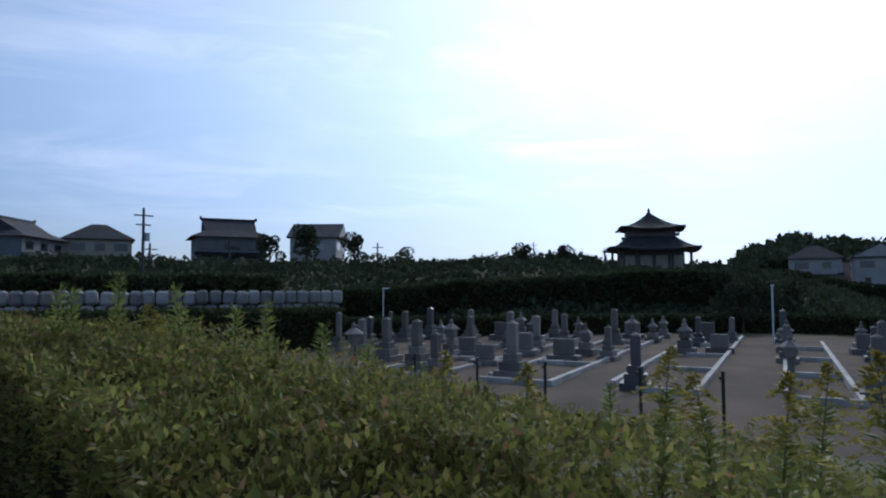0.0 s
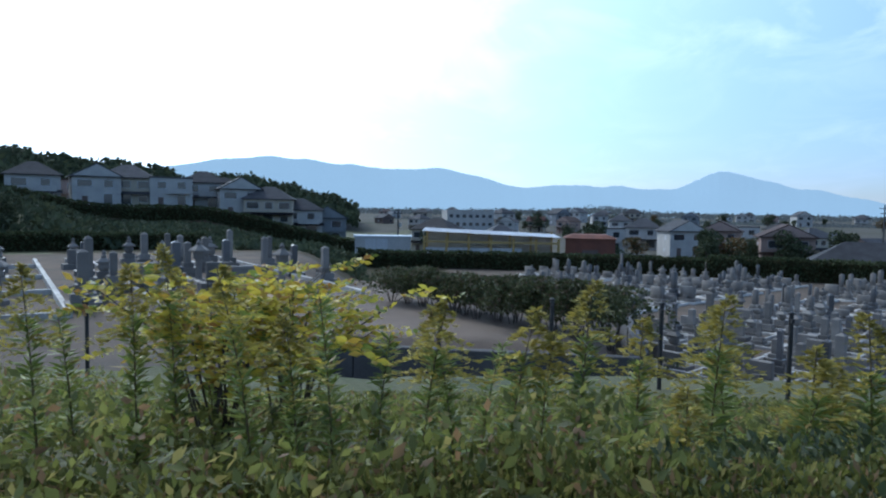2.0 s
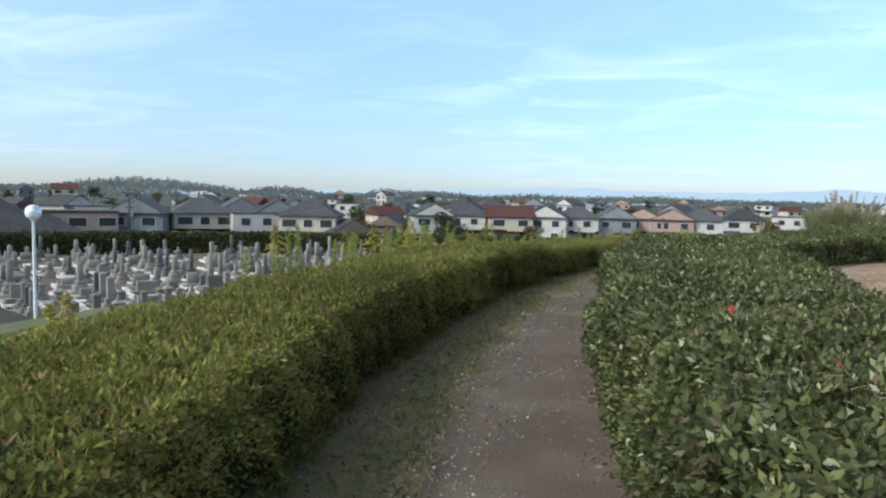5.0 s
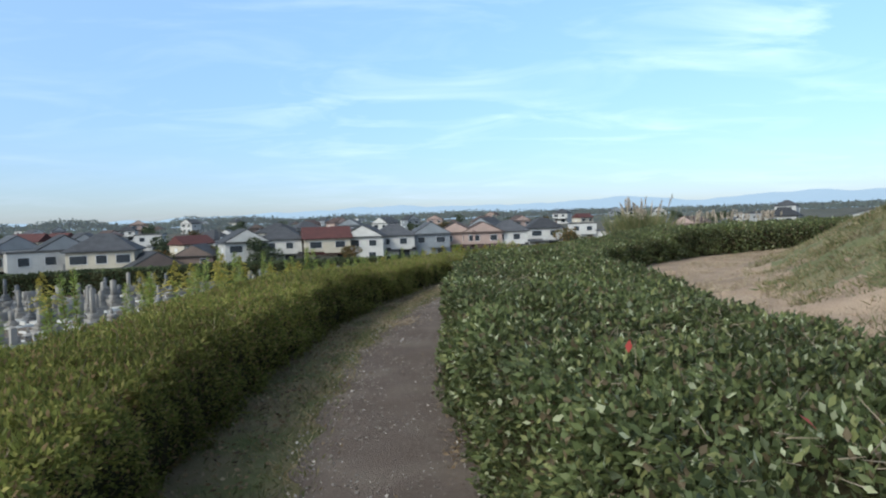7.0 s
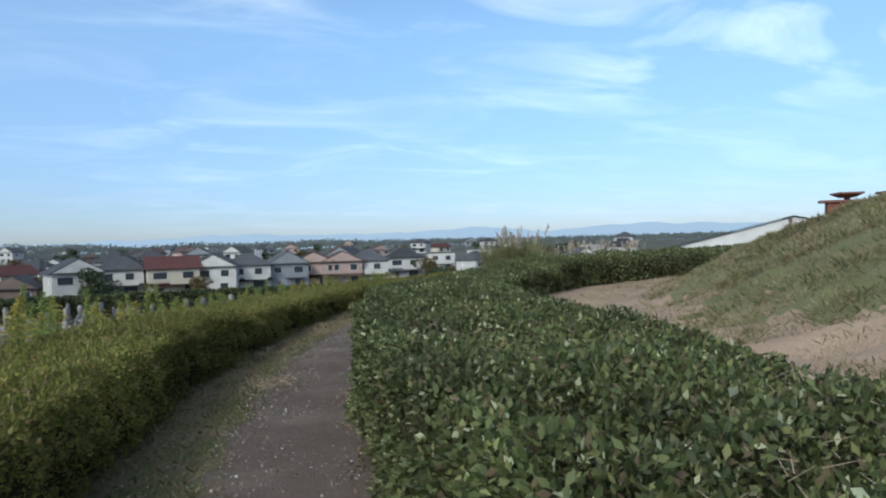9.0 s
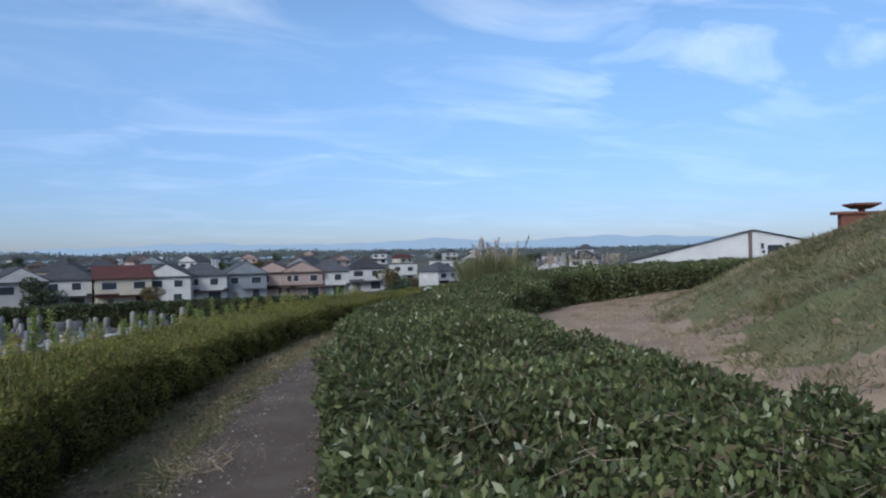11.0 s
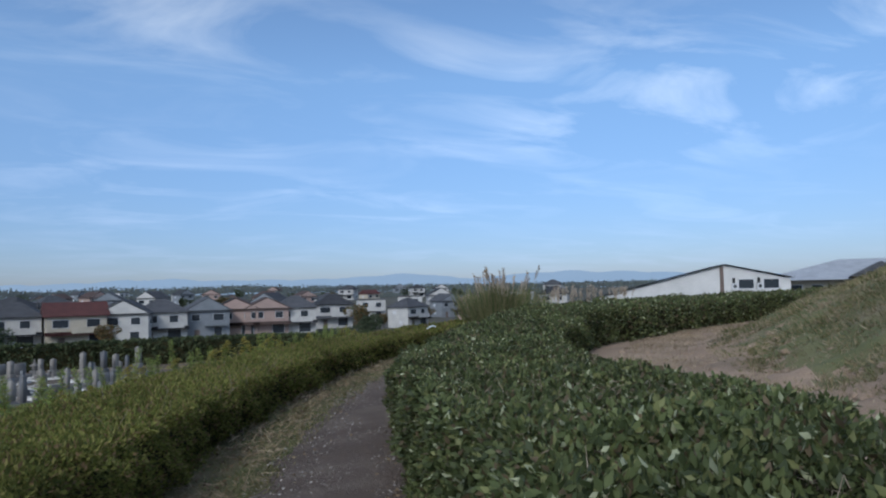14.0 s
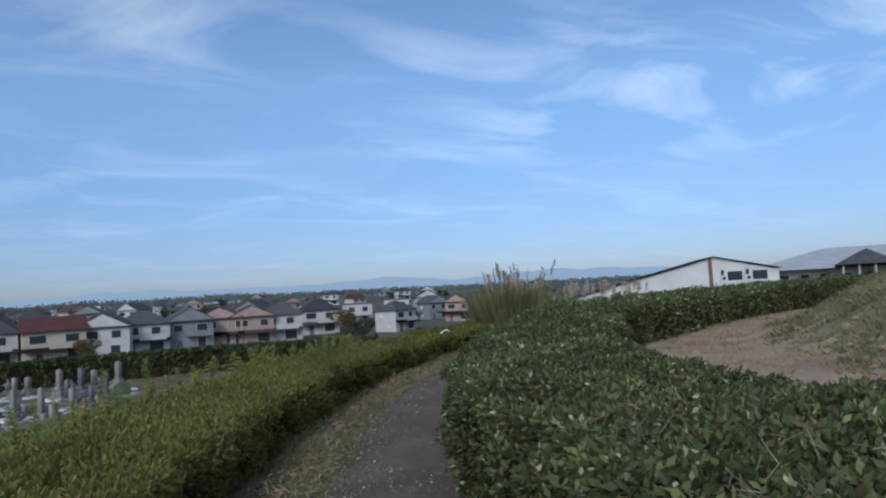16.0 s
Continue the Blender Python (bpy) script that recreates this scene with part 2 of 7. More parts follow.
M_GRASS = leaf_mat("grass_blade", [((0.12, 0.12, 0.042), 4), ((0.185, 0.158, 0.072), 4), ((0.26, 0.2, 0.11), 3), ((0.075, 0.088, 0.03), 2.5)], 0.6, 0.3, 0.4)
M_DRYGRASS = leaf_mat("dead_grass_blade", [((0.30, 0.23, 0.15), 4), ((0.24, 0.18, 0.12), 3), ((0.36, 0.29, 0.19), 2)], 0.7, 0.2, 0.4)
M_SLOPE = mat("weedy_slope", (0.055, 0.065, 0.022), (0.09, 0.085, 0.035), 0.95, 0.6, 12, 0.8)
M_GRAVEL = mat("cemetery_gravel", (0.13, 0.098, 0.072), (0.08, 0.066, 0.052), 0.95, 0.35, 25, 0.5, spec=0.15)
M_FIELD = mat("town_ground", (0.075, 0.072, 0.05), (0.05, 0.055, 0.034), 0.95, 0.03, 1.2, 0.2, c=(0.095, 0.088, 0.074), spec=0.08)
M_ASPHALT = mat("cemetery_lane_asphalt", (0.10, 0.095, 0.09), (0.14, 0.13, 0.12), 0.9, 0.6, 40, 0.4)
M_GRANITE = mat("grey_granite", (0.225, 0.205, 0.18), (0.145, 0.132, 0.118), 0.75, 1.2, 80, 0.15, objects=0.3, spec=0.2)
M_GRANITE_D = mat("dark_granite", (0.088, 0.085, 0.085), (0.12, 0.115, 0.113), 0.4, 1.5, 80, 0.1, objects=0.3)
M_KERB = mat("pale_kerb_stone", (0.46, 0.44, 0.40), (0.34, 0.32, 0.29), 0.8, 2.0, 40, 0.3, objects=0.2)
M_CONCRETE = mat("weathered_concrete", (0.10, 0.095, 0.092), (0.06, 0.057, 0.055), 0.9, 0.7, 25, 0.4)
M_STONEWALL = mat("rubble_stone", (0.34, 0.33, 0.31), (0.22, 0.21, 0.20), 0.9, 1.5, 30, 0.5, objects=0.4)
M_DARKHEDGE = leaf_mat("dark_hedge_leaf", [((0.052, 0.066, 0.032), 5), ((0.07, 0.084, 0.04), 4), ((0.088, 0.098, 0.046), 2)], 0.9, 0.15, 0.3)
M_SHRUB = leaf_mat("terrace_shrub_leaf", [((0.085, 0.095, 0.042), 5), ((0.12, 0.12, 0.055), 3), ((0.055, 0.066, 0.03), 3), ((0.15, 0.11, 0.07), 1.5)], 0.5, 0.2, 0.8)
M_TREE = leaf_mat("tree_leaf", [((0.06, 0.074, 0.042), 5), ((0.078, 0.092, 0.05), 4), ((0.048, 0.06, 0.036), 3)], 0.9, 0.15, 0.15)
M_TREE_O = leaf_mat("autumn_tree_leaf", [((0.16, 0.085, 0.025), 4), ((0.10, 0.08, 0.03), 3), ((0.06, 0.07, 0.03), 3)], 0.6, 0.2, 0.3)
M_WEED = leaf_mat("weed_leaf", [((0.22, 0.28, 0.06), 5), ((0.3, 0.34, 0.085), 4), ((0.15, 0.19, 0.05), 3), ((0.32, 0.24, 0.08), 1.2)], 0.5, 0.4, 0.8)
M_PLUME = leaf_mat("weed_plume", [((0.42, 0.34, 0.07), 5), ((0.52, 0.43, 0.09), 3), ((0.30, 0.27, 0.08), 3)], 0.7, 0.35, 0.8)
M_YELLOW = leaf_mat("yellowing_leaf", [((0.56, 0.46, 0.06), 5), ((0.44, 0.4, 0.06), 3.5), ((0.48, 0.33, 0.05), 2.5), ((0.16, 0.2, 0.04), 2), ((0.3, 0.17, 0.05), 1)], 0.5, 0.45, 0.8)
M_STEM = mat("green_brown_stem", (0.10, 0.10, 0.04), (0.13, 0.08, 0.045), 0.8, 20, 100)
M_BARK = mat("bark", (0.06, 0.048, 0.038), (0.095, 0.08, 0.065), 0.9, 6, 50, 0.5)
M_POST = mat("black_painted_steel", (0.018, 0.018, 0.02), (0.03, 0.028, 0.028), 0.5, 8, 90)
M_WHITEMETAL = mat("white_painted_steel", (0.62, 0.66, 0.66), (0.5, 0.54, 0.54), 0.4, 6, 60)
M_MIRRORDOME = mat("polished_dome", (0.75, 0.78, 0.8), (0.6, 0.63, 0.66), 0.18, 5, 40, metal=0.7)
M_LENS = mat("milky_lens", (0.8, 0.8, 0.78), (0.72, 0.72, 0.7), 0.3, 5, 40)
M_CARPAINT = mat("white_car_paint", (0.72, 0.73, 0.74), (0.68, 0.69, 0.7), 0.25, 2, 30)
M_RUBBER = mat("black_rubber", (0.02, 0.02, 0.02), (0.03, 0.03, 0.03), 0.85, 10, 60)
M_CHROME = mat("grey_alloy", (0.45, 0.46, 0.48), (0.38, 0.39, 0.4), 0.35, 10, 60, metal=0.8)
M_GLASS = glass_mat("dark_window_glass", (0.03, 0.035, 0.042))
M_RED = mat("red_lens", (0.35, 0.03, 0.02), (0.25, 0.02, 0.02), 0.3, 10, 60)
M_ROOF_G = mat("grey_roof_tile", (0.062, 0.062, 0.066), (0.04, 0.04, 0.043), 0.85, 0.8, 14, 0.3, objects=0.4, spec=0.2)
M_ROOF_R = mat("brown_red_roof_tile", (0.085, 0.034, 0.03), (0.06, 0.027, 0.025), 0.85, 0.8, 14, 0.3, spec=0.2)
M_ROOF_B = mat("brown_roof_tile", (0.075, 0.05, 0.042), (0.055, 0.038, 0.033), 0.85, 0.8, 14, 0.3, spec=0.2)
M_ROOF_GREEN = mat("grey_green_sheet_roof", (0.075, 0.075, 0.055), (0.055, 0.055, 0.042), 0.85, 0.8, 18, 0.3, spec=0.15)
M_WALL_W = mat("white_render", (0.43, 0.41, 0.38), (0.35, 0.335, 0.315), 0.9, 0.5, 12, 0.1)
M_WALL_C = mat("cream_render", (0.42, 0.365, 0.285), (0.35, 0.31, 0.24), 0.9, 0.5, 12, 0.1)
M_WALL_P = mat("pinkish_render", (0.32, 0.23, 0.195), (0.27, 0.20, 0.17), 0.9, 0.5, 12, 0.1)
M_WALL_G = mat("grey_siding", (0.19, 0.2, 0.212), (0.15, 0.16, 0.17), 0.85, 0.5, 12, 0.1)
M_WALL_B = mat("brown_siding", (0.13, 0.095, 0.08), (0.10, 0.073, 0.062), 0.85, 0.5, 12, 0.1)
M_WALL_T = mat("pale_teal_render", (0.29, 0.345, 0.32), (0.24, 0.29, 0.275), 0.9, 0.5, 12, 0.1)
M_HALLWALL = mat("white_hall_render", (0.52, 0.5, 0.475), (0.44, 0.425, 0.405), 0.9, 0.3, 6, 0.1, spec=0.15)
M_ROOF_DARK = mat("dark_sheet_roof", (0.04, 0.042, 0.05), (0.028, 0.03, 0.036), 0.9, 0.8, 14, 0.2, spec=0.1)
M_ROOF_PALE = mat("pale_sheet_roof", (0.30, 0.31, 0.33), (0.24, 0.25, 0.265), 0.7, 0.5, 10, 0.1)
M_FRAME = mat("pale_window_frame", (0.5, 0.5, 0.5), (0.42, 0.42, 0.42), 0.5, 4, 40)
M_YELLOWSTEEL = mat("ochre_painted_steel", (0.42, 0.29, 0.09), (0.34, 0.23, 0.08), 0.6, 1.5, 20)
M_WHITEROOF = mat("white_sheet_roof", (0.62, 0.65, 0.68), (0.54, 0.57, 0.6), 0.5, 0.4, 8)
M_BRICKRED = mat("red_brown_cladding", (0.17, 0.065, 0.04), (0.12, 0.05, 0.035), 0.85, 0.8, 12, 0.2)
M_WOOD = mat("old_temple_timber", (0.14, 0.115, 0.10), (0.10, 0.085, 0.075), 0.85, 1.0, 20, 0.2)
M_PAMPAS = leaf_mat("pampas_plume", [((0.36, 0.29, 0.22), 4), ((0.44, 0.37, 0.28), 3), ((0.3, 0.23, 0.18), 2)], 0.8, 0.3, 1.5)
M_PAMPLEAF = leaf_mat("pampas_leaf", [((0.14, 0.15, 0.06), 4), ((0.22, 0.19, 0.09), 4), ((0.09, 0.11, 0.04), 2)], 0.7, 0.3, 1.0)
# bluish emission of both ridges stands in for the air before them
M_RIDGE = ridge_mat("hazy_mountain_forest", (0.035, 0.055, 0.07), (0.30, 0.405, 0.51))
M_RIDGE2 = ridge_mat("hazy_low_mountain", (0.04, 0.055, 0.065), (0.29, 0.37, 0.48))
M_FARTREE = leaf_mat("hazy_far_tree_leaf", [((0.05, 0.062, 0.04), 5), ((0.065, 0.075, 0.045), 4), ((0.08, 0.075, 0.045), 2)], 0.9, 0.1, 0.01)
# weak blue-grey emission on the far leaves imitates distance haze
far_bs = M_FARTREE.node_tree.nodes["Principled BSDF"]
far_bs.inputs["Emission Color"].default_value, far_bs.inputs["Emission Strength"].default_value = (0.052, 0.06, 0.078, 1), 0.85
M_GLAUCOUS = leaf_mat("glaucous_leaf", [((0.08, 0.10, 0.038), 5), ((0.11, 0.13, 0.05), 4), ((0.055, 0.07, 0.028), 3), ((0.17, 0.175, 0.09), 0.8)], 0.6, 0.2, 1.2)
M_PALELEAF = leaf_mat("pale_leaf_underside", [((0.38, 0.39, 0.25), 3), ((0.45, 0.44, 0.3), 2)], 0.6, 0.3, 1.0)
M_REDLEAF = leaf_mat("red_autumn_leaf", [((0.36, 0.05, 0.04), 3), ((0.3, 0.055, 0.035), 2)], 0.6, 0.3, 1.0)
M_LITTER = leaf_mat("fallen_leaf", [((0.15, 0.10, 0.055), 4), ((0.20, 0.14, 0.08), 3), ((0.09, 0.06, 0.04), 3), ((0.26, 0.21, 0.13), 1)], 0.8, 0.1, 1.0)
M_HEDGE_R.node_tree.nodes["Principled BSDF"].inputs["Specular IOR Level"].default_value = 0.26
for dull in (M_TREE, M_DARKHEDGE, M_FARTREE, M_SHRUB, M_HEDGE_L):
    dull.node_tree.nodes["Principled BSDF"].inputs["Specular IOR Level"].default_value = 0.12


# ---- mesh helpers ----
rng = np.random.default_rng(7)
CX, CY = 25.0, 7.0                    # middle of the round mound that the walk circles


def ring(r, deg, z=0.0):
    """A place on the ring round the mound; 0 degrees is due -x, growing the way that one walks."""
    a = radians(deg)
    return Vector((CX - r * math.cos(a), CY + r * math.sin(a), z))


def fast_mesh(name, verts, faces, material, smooth=False):
    """A mesh from arrays: verts (n, 3), faces (m, k) all of k corners."""
    verts, faces = np.asarray(verts, np.float32), np.asarray(faces, np.int32)
    me = bpy.data.meshes.new(name)
    k = faces.shape[1]
    me.vertices.add(len(verts))
    me.vertices.foreach_set("co", verts.ravel())
    me.loops.add(faces.size)
    me.loops.foreach_set("vertex_index", faces.ravel())
    me.polygons.add(len(faces))
    me.polygons.foreach_set("loop_start", np.arange(0, faces.size, k, dtype=np.int32))
    me.update(calc_edges=True)
    if smooth:
        me.polygons.foreach_set("use_smooth", np.ones(len(faces), bool))
    for m in material if isinstance(material, (list, tuple)) else [material]:
        me.materials.append(m)
    return me


def thing(name, label, category, m=None, group="", kind=""):
    ob = new(name)
    if m is not None:
        ob.matrix_world = m
    return tagged(ob, label, category, group, kind)


def part(name, bm, material, parent, label=""):
    """Links a bmesh, or a ready mesh, as one mesh object under a thing or a part."""
    if isinstance(bm, bpy.types.Mesh):
        me = bm
    else:
        me = bpy.data.meshes.new(name)
        bm.to_mesh(me)
        bm.free()
        me.materials.append(material)
    ob = new(name, me)
    ob.parent = parent
    return tagged(ob, label)


def box(bm, x0, x1, y0, y1, z0, z1, taper=0.0, bevel=0.0):
    """A box added to bm; taper draws the top in on each side."""
    vs = [bm.verts.new(p) for p in ((x0, y0, z0), (x1, y0, z0), (x1, y1, z0), (x0, y1, z0),
                                    (x0 + taper, y0 + taper, z1), (x1 - taper, y0 + taper, z1), (x1 - taper, y1 - taper, z1), (x0 + taper, y1 - taper, z1))]
    fs = [bm.faces.new([vs[i] for i in f]) for f in ((3, 2, 1, 0), (4, 5, 6, 7), (0, 1, 5, 4), (1, 2, 6, 5), (2, 3, 7, 6), (3, 0, 4, 7))]
    if bevel:
        es = list({e for f in fs for e in f.edges})
        bmesh.ops.bevel(bm, geom=es, offset=bevel, segments=1, affect="EDGES")
    return bm


def boxes(*rows, bevel=0.0):
    bm = bmesh.new()
    for r in rows:
        box(bm, *r, bevel=bevel)
    return bm


def turned(profile, seg=12, bm=None, at=(0, 0, 0)):
    """A turned solid from (radius, height) rows."""
    bm = bm or bmesh.new()
    rings = [[bm.verts.new((at[0] + r * math.cos(2 * math.pi * i / seg), at[1] + r * math.sin(2 * math.pi * i / seg), at[2] + z)) for i in range(seg)] for r, z in profile]
    for a, b in zip(rings, rings[1:]):
        for i in range(seg):
            bm.faces.new((a[i], a[(i + 1) % seg], b[(i + 1) % seg], b[i]))
    bm.faces.new(rings[0][::-1])
    bm.faces.new(rings[-1])
    return bm


def rod(bm, a, b, ra, rb=None, seg=6):
    """A tapered round bar from a to b."""
    a, b = Vector(a), Vector(b)
    rb = ra if rb is None else rb
    q = (b - a).to_track_quat("Z", "Y")
    r0, r1 = [], []
    for i in range(seg):
        d = Vector((math.cos(2 * math.pi * i / seg), math.sin(2 * math.pi * i / seg), 0))
        r0.append(bm.verts.new(a + q @ (d * ra)))
        r1.append(bm.verts.new(b + q @ (d * rb)))
    for i in range(seg):
        bm.faces.new((r0[i], r0[(i + 1) % seg], r1[(i + 1) % seg], r1[i]))
    bm.faces.new(r0[::-1])
    bm.faces.new(r1)
    return bm


def tube(bm, pts, radii, seg=5):
    """One bar along upright-running points."""
    rings = [[bm.verts.new((p[0] + r * math.cos(2 * math.pi * i / seg), p[1] + r * math.sin(2 * math.pi * i / seg), p[2])) for i in range(seg)] for p, r in zip(pts, radii)]
    for a, b in zip(rings, rings[1:]):
        for i in range(seg):
            bm.faces.new((a[i], a[(i + 1) % seg], b[(i + 1) % seg], b[i]))
    bm.faces.new(rings[0][::-1])
    bm.faces.new(rings[-1])
    return bm


def unit(v):
    return v / np.maximum(np.linalg.norm(v, axis=1, keepdims=True), 1e-9)


def leaf_mesh(name, pos, way, size, width, material, fold=0.25):
    """Many folded leaves: each starts at pos, points along way, and is size long."""
    n = len(pos)
    way = unit(way)
    side = unit(np.cross(way, rng.normal(size=(n, 3))))
    up = np.cross(side, way)
    size = np.broadcast_to(np.asarray(size, float), (n,))[:, None]
    w = size * width * 0.5
    mid = pos + way * size * 0.48 + up * w * fold
    v = np.stack([pos, mid + side * w, pos + way * size, mid - side * w], 1).reshape(-1, 3)
    i = np.arange(n)[:, None] * 4
    f = np.concatenate([i + [0, 1, 2], i + [0, 2, 3]], 1).reshape(-1, 3)
    return fast_mesh(name, v, f, material)


def wave(x, y, s=1.0, seed=0.0):
    """Smooth unevenness between -1 and 1."""
    return (np.sin(x * 1.3 * s + seed) * np.cos(y * 1.7 * s - seed * 2) + 0.6 * np.sin(x * 2.9 * s + y * 2.3 * s + seed * 3) + 0.4 * np.sin(x * 5.3 * s - y * 4.7 * s + seed)) / 2.0


def smooth(a, b, x):
    t = np.clip((x - a) / (b - a), 0, 1)
    return t * t * (3 - 2 * t)


# ---- ground ----
def mound_height(r):
    return np.interp(r, [0, 9, 13, 15.5, 18.1, 19.6, 20.6], [2.75, 2.7, 2.5, 2.12, 1.1, 0.25, 0.0])


def land(x, y):
    """Height of the land: the mound's level bank, the slope to the cemetery terraces, the town plain and the rising south."""
    x, y = np.asarray(x, float), np.asarray(y, float)
    r = np.hypot(x - CX, y - CY)
    far = np.hypot(x, y)
    yaw = np.degrees(np.arctan2(-x, y)) % 360
    # level outside the bank
    south = smooth(2.7, 1.6, y) * smooth(-11.0, -13.0, x) + (1 - smooth(-11.0, -13.0, x)) * smooth(-3.0, -9.0, y)
    south = np.clip(south, 0, 1) * (1 - smooth(-31.0, -37.0, x) * smooth(113, 106, yaw))
    level = -5.0 * (1 - south) + -1.95 * south
    # lane below the terrace wall
    lane = smooth(-17.0, -16.2, x) * smooth(-8.0, -5.5, y) * smooth(4.0, 2.6, y)
    level = level * (1 - lane) + np.minimum(level, -3.1) * lane
    # the town lies lower than the cemetery
    plain = -8.0 + 4.6 * smooth(150, 430, far) - 6.4 * smooth(900, 4000, far)
    t = smooth(84, 112, far)
    rise = smooth(106, 122, yaw) * smooth(300, 255, yaw)
    low_field = -2.7 + 1.1 * smooth(75, 130, far) + 3.0 * smooth(137, 146, far)
    high_bank = 0.6 + 3.5 * smooth(60, 92, far) * smooth(125, 150, yaw)
    bank = smooth(127, 134, yaw)
    plain = plain * (1 - rise) + (low_field * (1 - bank) + high_bank * bank) * rise
    t = np.maximum(t, smooth(56, 75, far) * rise)
    level = level * (1 - t) + plain * t
    # a gentle shoulder down to the fence, then the steep foot
    h = -1.3 * smooth(28.4, 36.8, r)
    foot = smooth(37.0, 41.0, r)
    h = h * (1 - foot) + level * foot
    h = h + (mound_height(r) - 0.12 * (r < 20.4)) * (r < 22)
    return h


def axis(near, step, ratio):
    v, d = [0.0], step
    while v[-1] < 4700:
        if v[-1] > near:
            d *= ratio
        v.append(v[-1] + d)
    return np.array(v)


ax = axis(45, 0.75, 1.13)
xs = np.concatenate([-ax[::-1], ax[1:]])
gx, gy = np.meshgrid(xs, xs, indexing="ij")
gz = land(gx, gy)
gz = gz + wave(gx, gy, 0.35, 1.0) * 0.06 * (np.hypot(gx - CX, gy - CY) > 29) + wave(gx, gy, 1.1, 2.0) * 0.05 * (np.hypot(gx - CX, gy - CY) < 21)
n = len(xs)
idx = np.arange(n * n).reshape(n, n)
quads = np.stack([idx[:-1, :-1], idx[1:, :-1], idx[1:, 1:], idx[:-1, 1:]], -1).reshape(-1, 4)
ground_me = fast_mesh("ground", np.stack([gx, gy, gz], -1).reshape(-1, 3), quads, [M_FIELD, M_SLOPE, M_GRAVEL, M_DIRT, M_MOUND, M_DRYFIELD, M_SOIL], True)
mx_, my_ = (gx[:-1, :-1] + gx[1:, 1:]) / 2, (gy[:-1, :-1] + gy[1:, 1:]) / 2
mr_, mf_ = np.hypot(mx_ - CX, my_ - CY), np.hypot(mx_, my_)
kindmap = np.zeros(mx_.shape, np.int32)
kindmap[mf_ < 82] = 2
kindmap[mr_ < 40.5] = 1
yaw_ = np.degrees(np.arctan2(-mx_, my_)) % 360
kindmap[(mf_ > 54) & (mf_ < 260) & (yaw_ > 103) & (yaw_ < 260)] = 1
kindmap[(mf_ > 54) & (mf_ < 139) & (yaw_ > 100) & (yaw_ < 131)] = 5
kindmap[(mx_ > -31) & (mx_ < -16.4) & (my_ > -9) & (my_ < 2.4)] = 6
kindmap[mr_ < 28] = 3
kindmap[mr_ < 19.3 + 0.6 * wave(mx_, my_, 0.5)] = 4
ground_me.polygons.foreach_set("material_index", kindmap.ravel())
tagged(new("ground", ground_me), "earth bank, gravel cemetery terraces and town plain", "ground", kind="structure")


def gz_at(x, y):
    return float(land(x, y))


def mound_mesh():
    """The mound itself: turf over a ragged foot of bare earth."""
    rr = np.concatenate([np.linspace(0.3, 11, 24), np.linspace(11.3, 21.2, 60)])
    aa = np.linspace(0, 2 * math.pi, 721)[:-1]
    R, A = np.meshgrid(rr, aa, indexing="ij")
    x, y = CX - R * np.cos(A), CY + R * np.sin(A)
    rough = (wave(x, y, 1.1, 2.0) * 0.05 + wave(x, y, 2.7, 4.0) * (0.03 + 0.05 * smooth(17.0, 18.5, R)) + wave(x, y, 0.45, 6.0) * 0.09 * smooth(20.5, 17.0, R) + wave(x, y, 5.5, 1.0) * 0.028 * smooth(17.5, 18.8, R)) * smooth(21.2, 20.0, R)
    z = mound_height(R) + rough + 0.012 - 0.06 * smooth(20.6, 21.2, R)
    i = np.arange(R.size).reshape(R.shape)
    j = np.roll(i, -1, axis=1)
    f = np.stack([i[:-1], j[:-1], j[1:], i[1:]], -1).reshape(-1, 4)
    me = fast_mesh("mound", np.stack([x, y, z], -1).reshape(-1, 3), f, [M_DIRT, M_MOUND], True)
    edge = 19.45 + 0.6 * wave(x, y, 0.5, 1.0) + 0.5 * wave(x, y, 1.9, 3.0)
    me.polygons.foreach_set("material_index", (R < edge)[:-1].astype(np.int32).ravel())
    return tagged(new("mound", me), "round turf mound with a foot of bare brown earth", "mound", kind="structure")


mound_mesh()


def mound_z(x, y):
    """Height of the mound's rough surface."""
    R = np.hypot(x - CX, y - CY)
    return mound_height(R) + wave(x, y, 1.1, 2.0) * 0.05 + wave(x, y, 0.45, 6.0) * 0.09 * smooth(20.5, 17.0, R)


def arc_strip(r0, r1, a0, a1, z, material, name, steps=160, cross=4, lift=0.0):
    a = np.radians(np.linspace(a0, a1, steps))
    rr = np.linspace(0, 1, cross)
    A, Q = np.meshgrid(a, rr, indexing="ij")
    edge = 0.05 * np.sin(A * 140) + 0.04 * np.sin(A * 310 + 1)
    R = r0 + edge + (r1 - r0) * Q
    zz = z + lift * np.sin(np.pi * Q) + 0.012 * wave(R * 3, A * 60)
    v = np.stack([CX - R * np.cos(A), CY + R * np.sin(A), zz], -1).reshape(-1, 3)
    i = np.arange(steps * cross).reshape(steps, cross)
    f = np.stack([i[:-1, :-1], i[1:, :-1], i[1:, 1:], i[:-1, 1:]], -1).reshape(-1, 4)
    return fast_mesh(name, v, f[:, ::-1], material, True)


tagged(new("path", arc_strip(24.55, 25.85, -60, 120, 0.03, M_PATH, "path", 400, 8, 0.03)), "worn brown gravel footpath curving round the mound", "path", kind="structure")
tagged(new("verge", arc_strip(25.8, 26.9, -60, 120, 0.018, M_VERGE, "verge", 300, 5, 0.02)), "strip of trodden grass and earth beside the path", "verge", kind="structure")


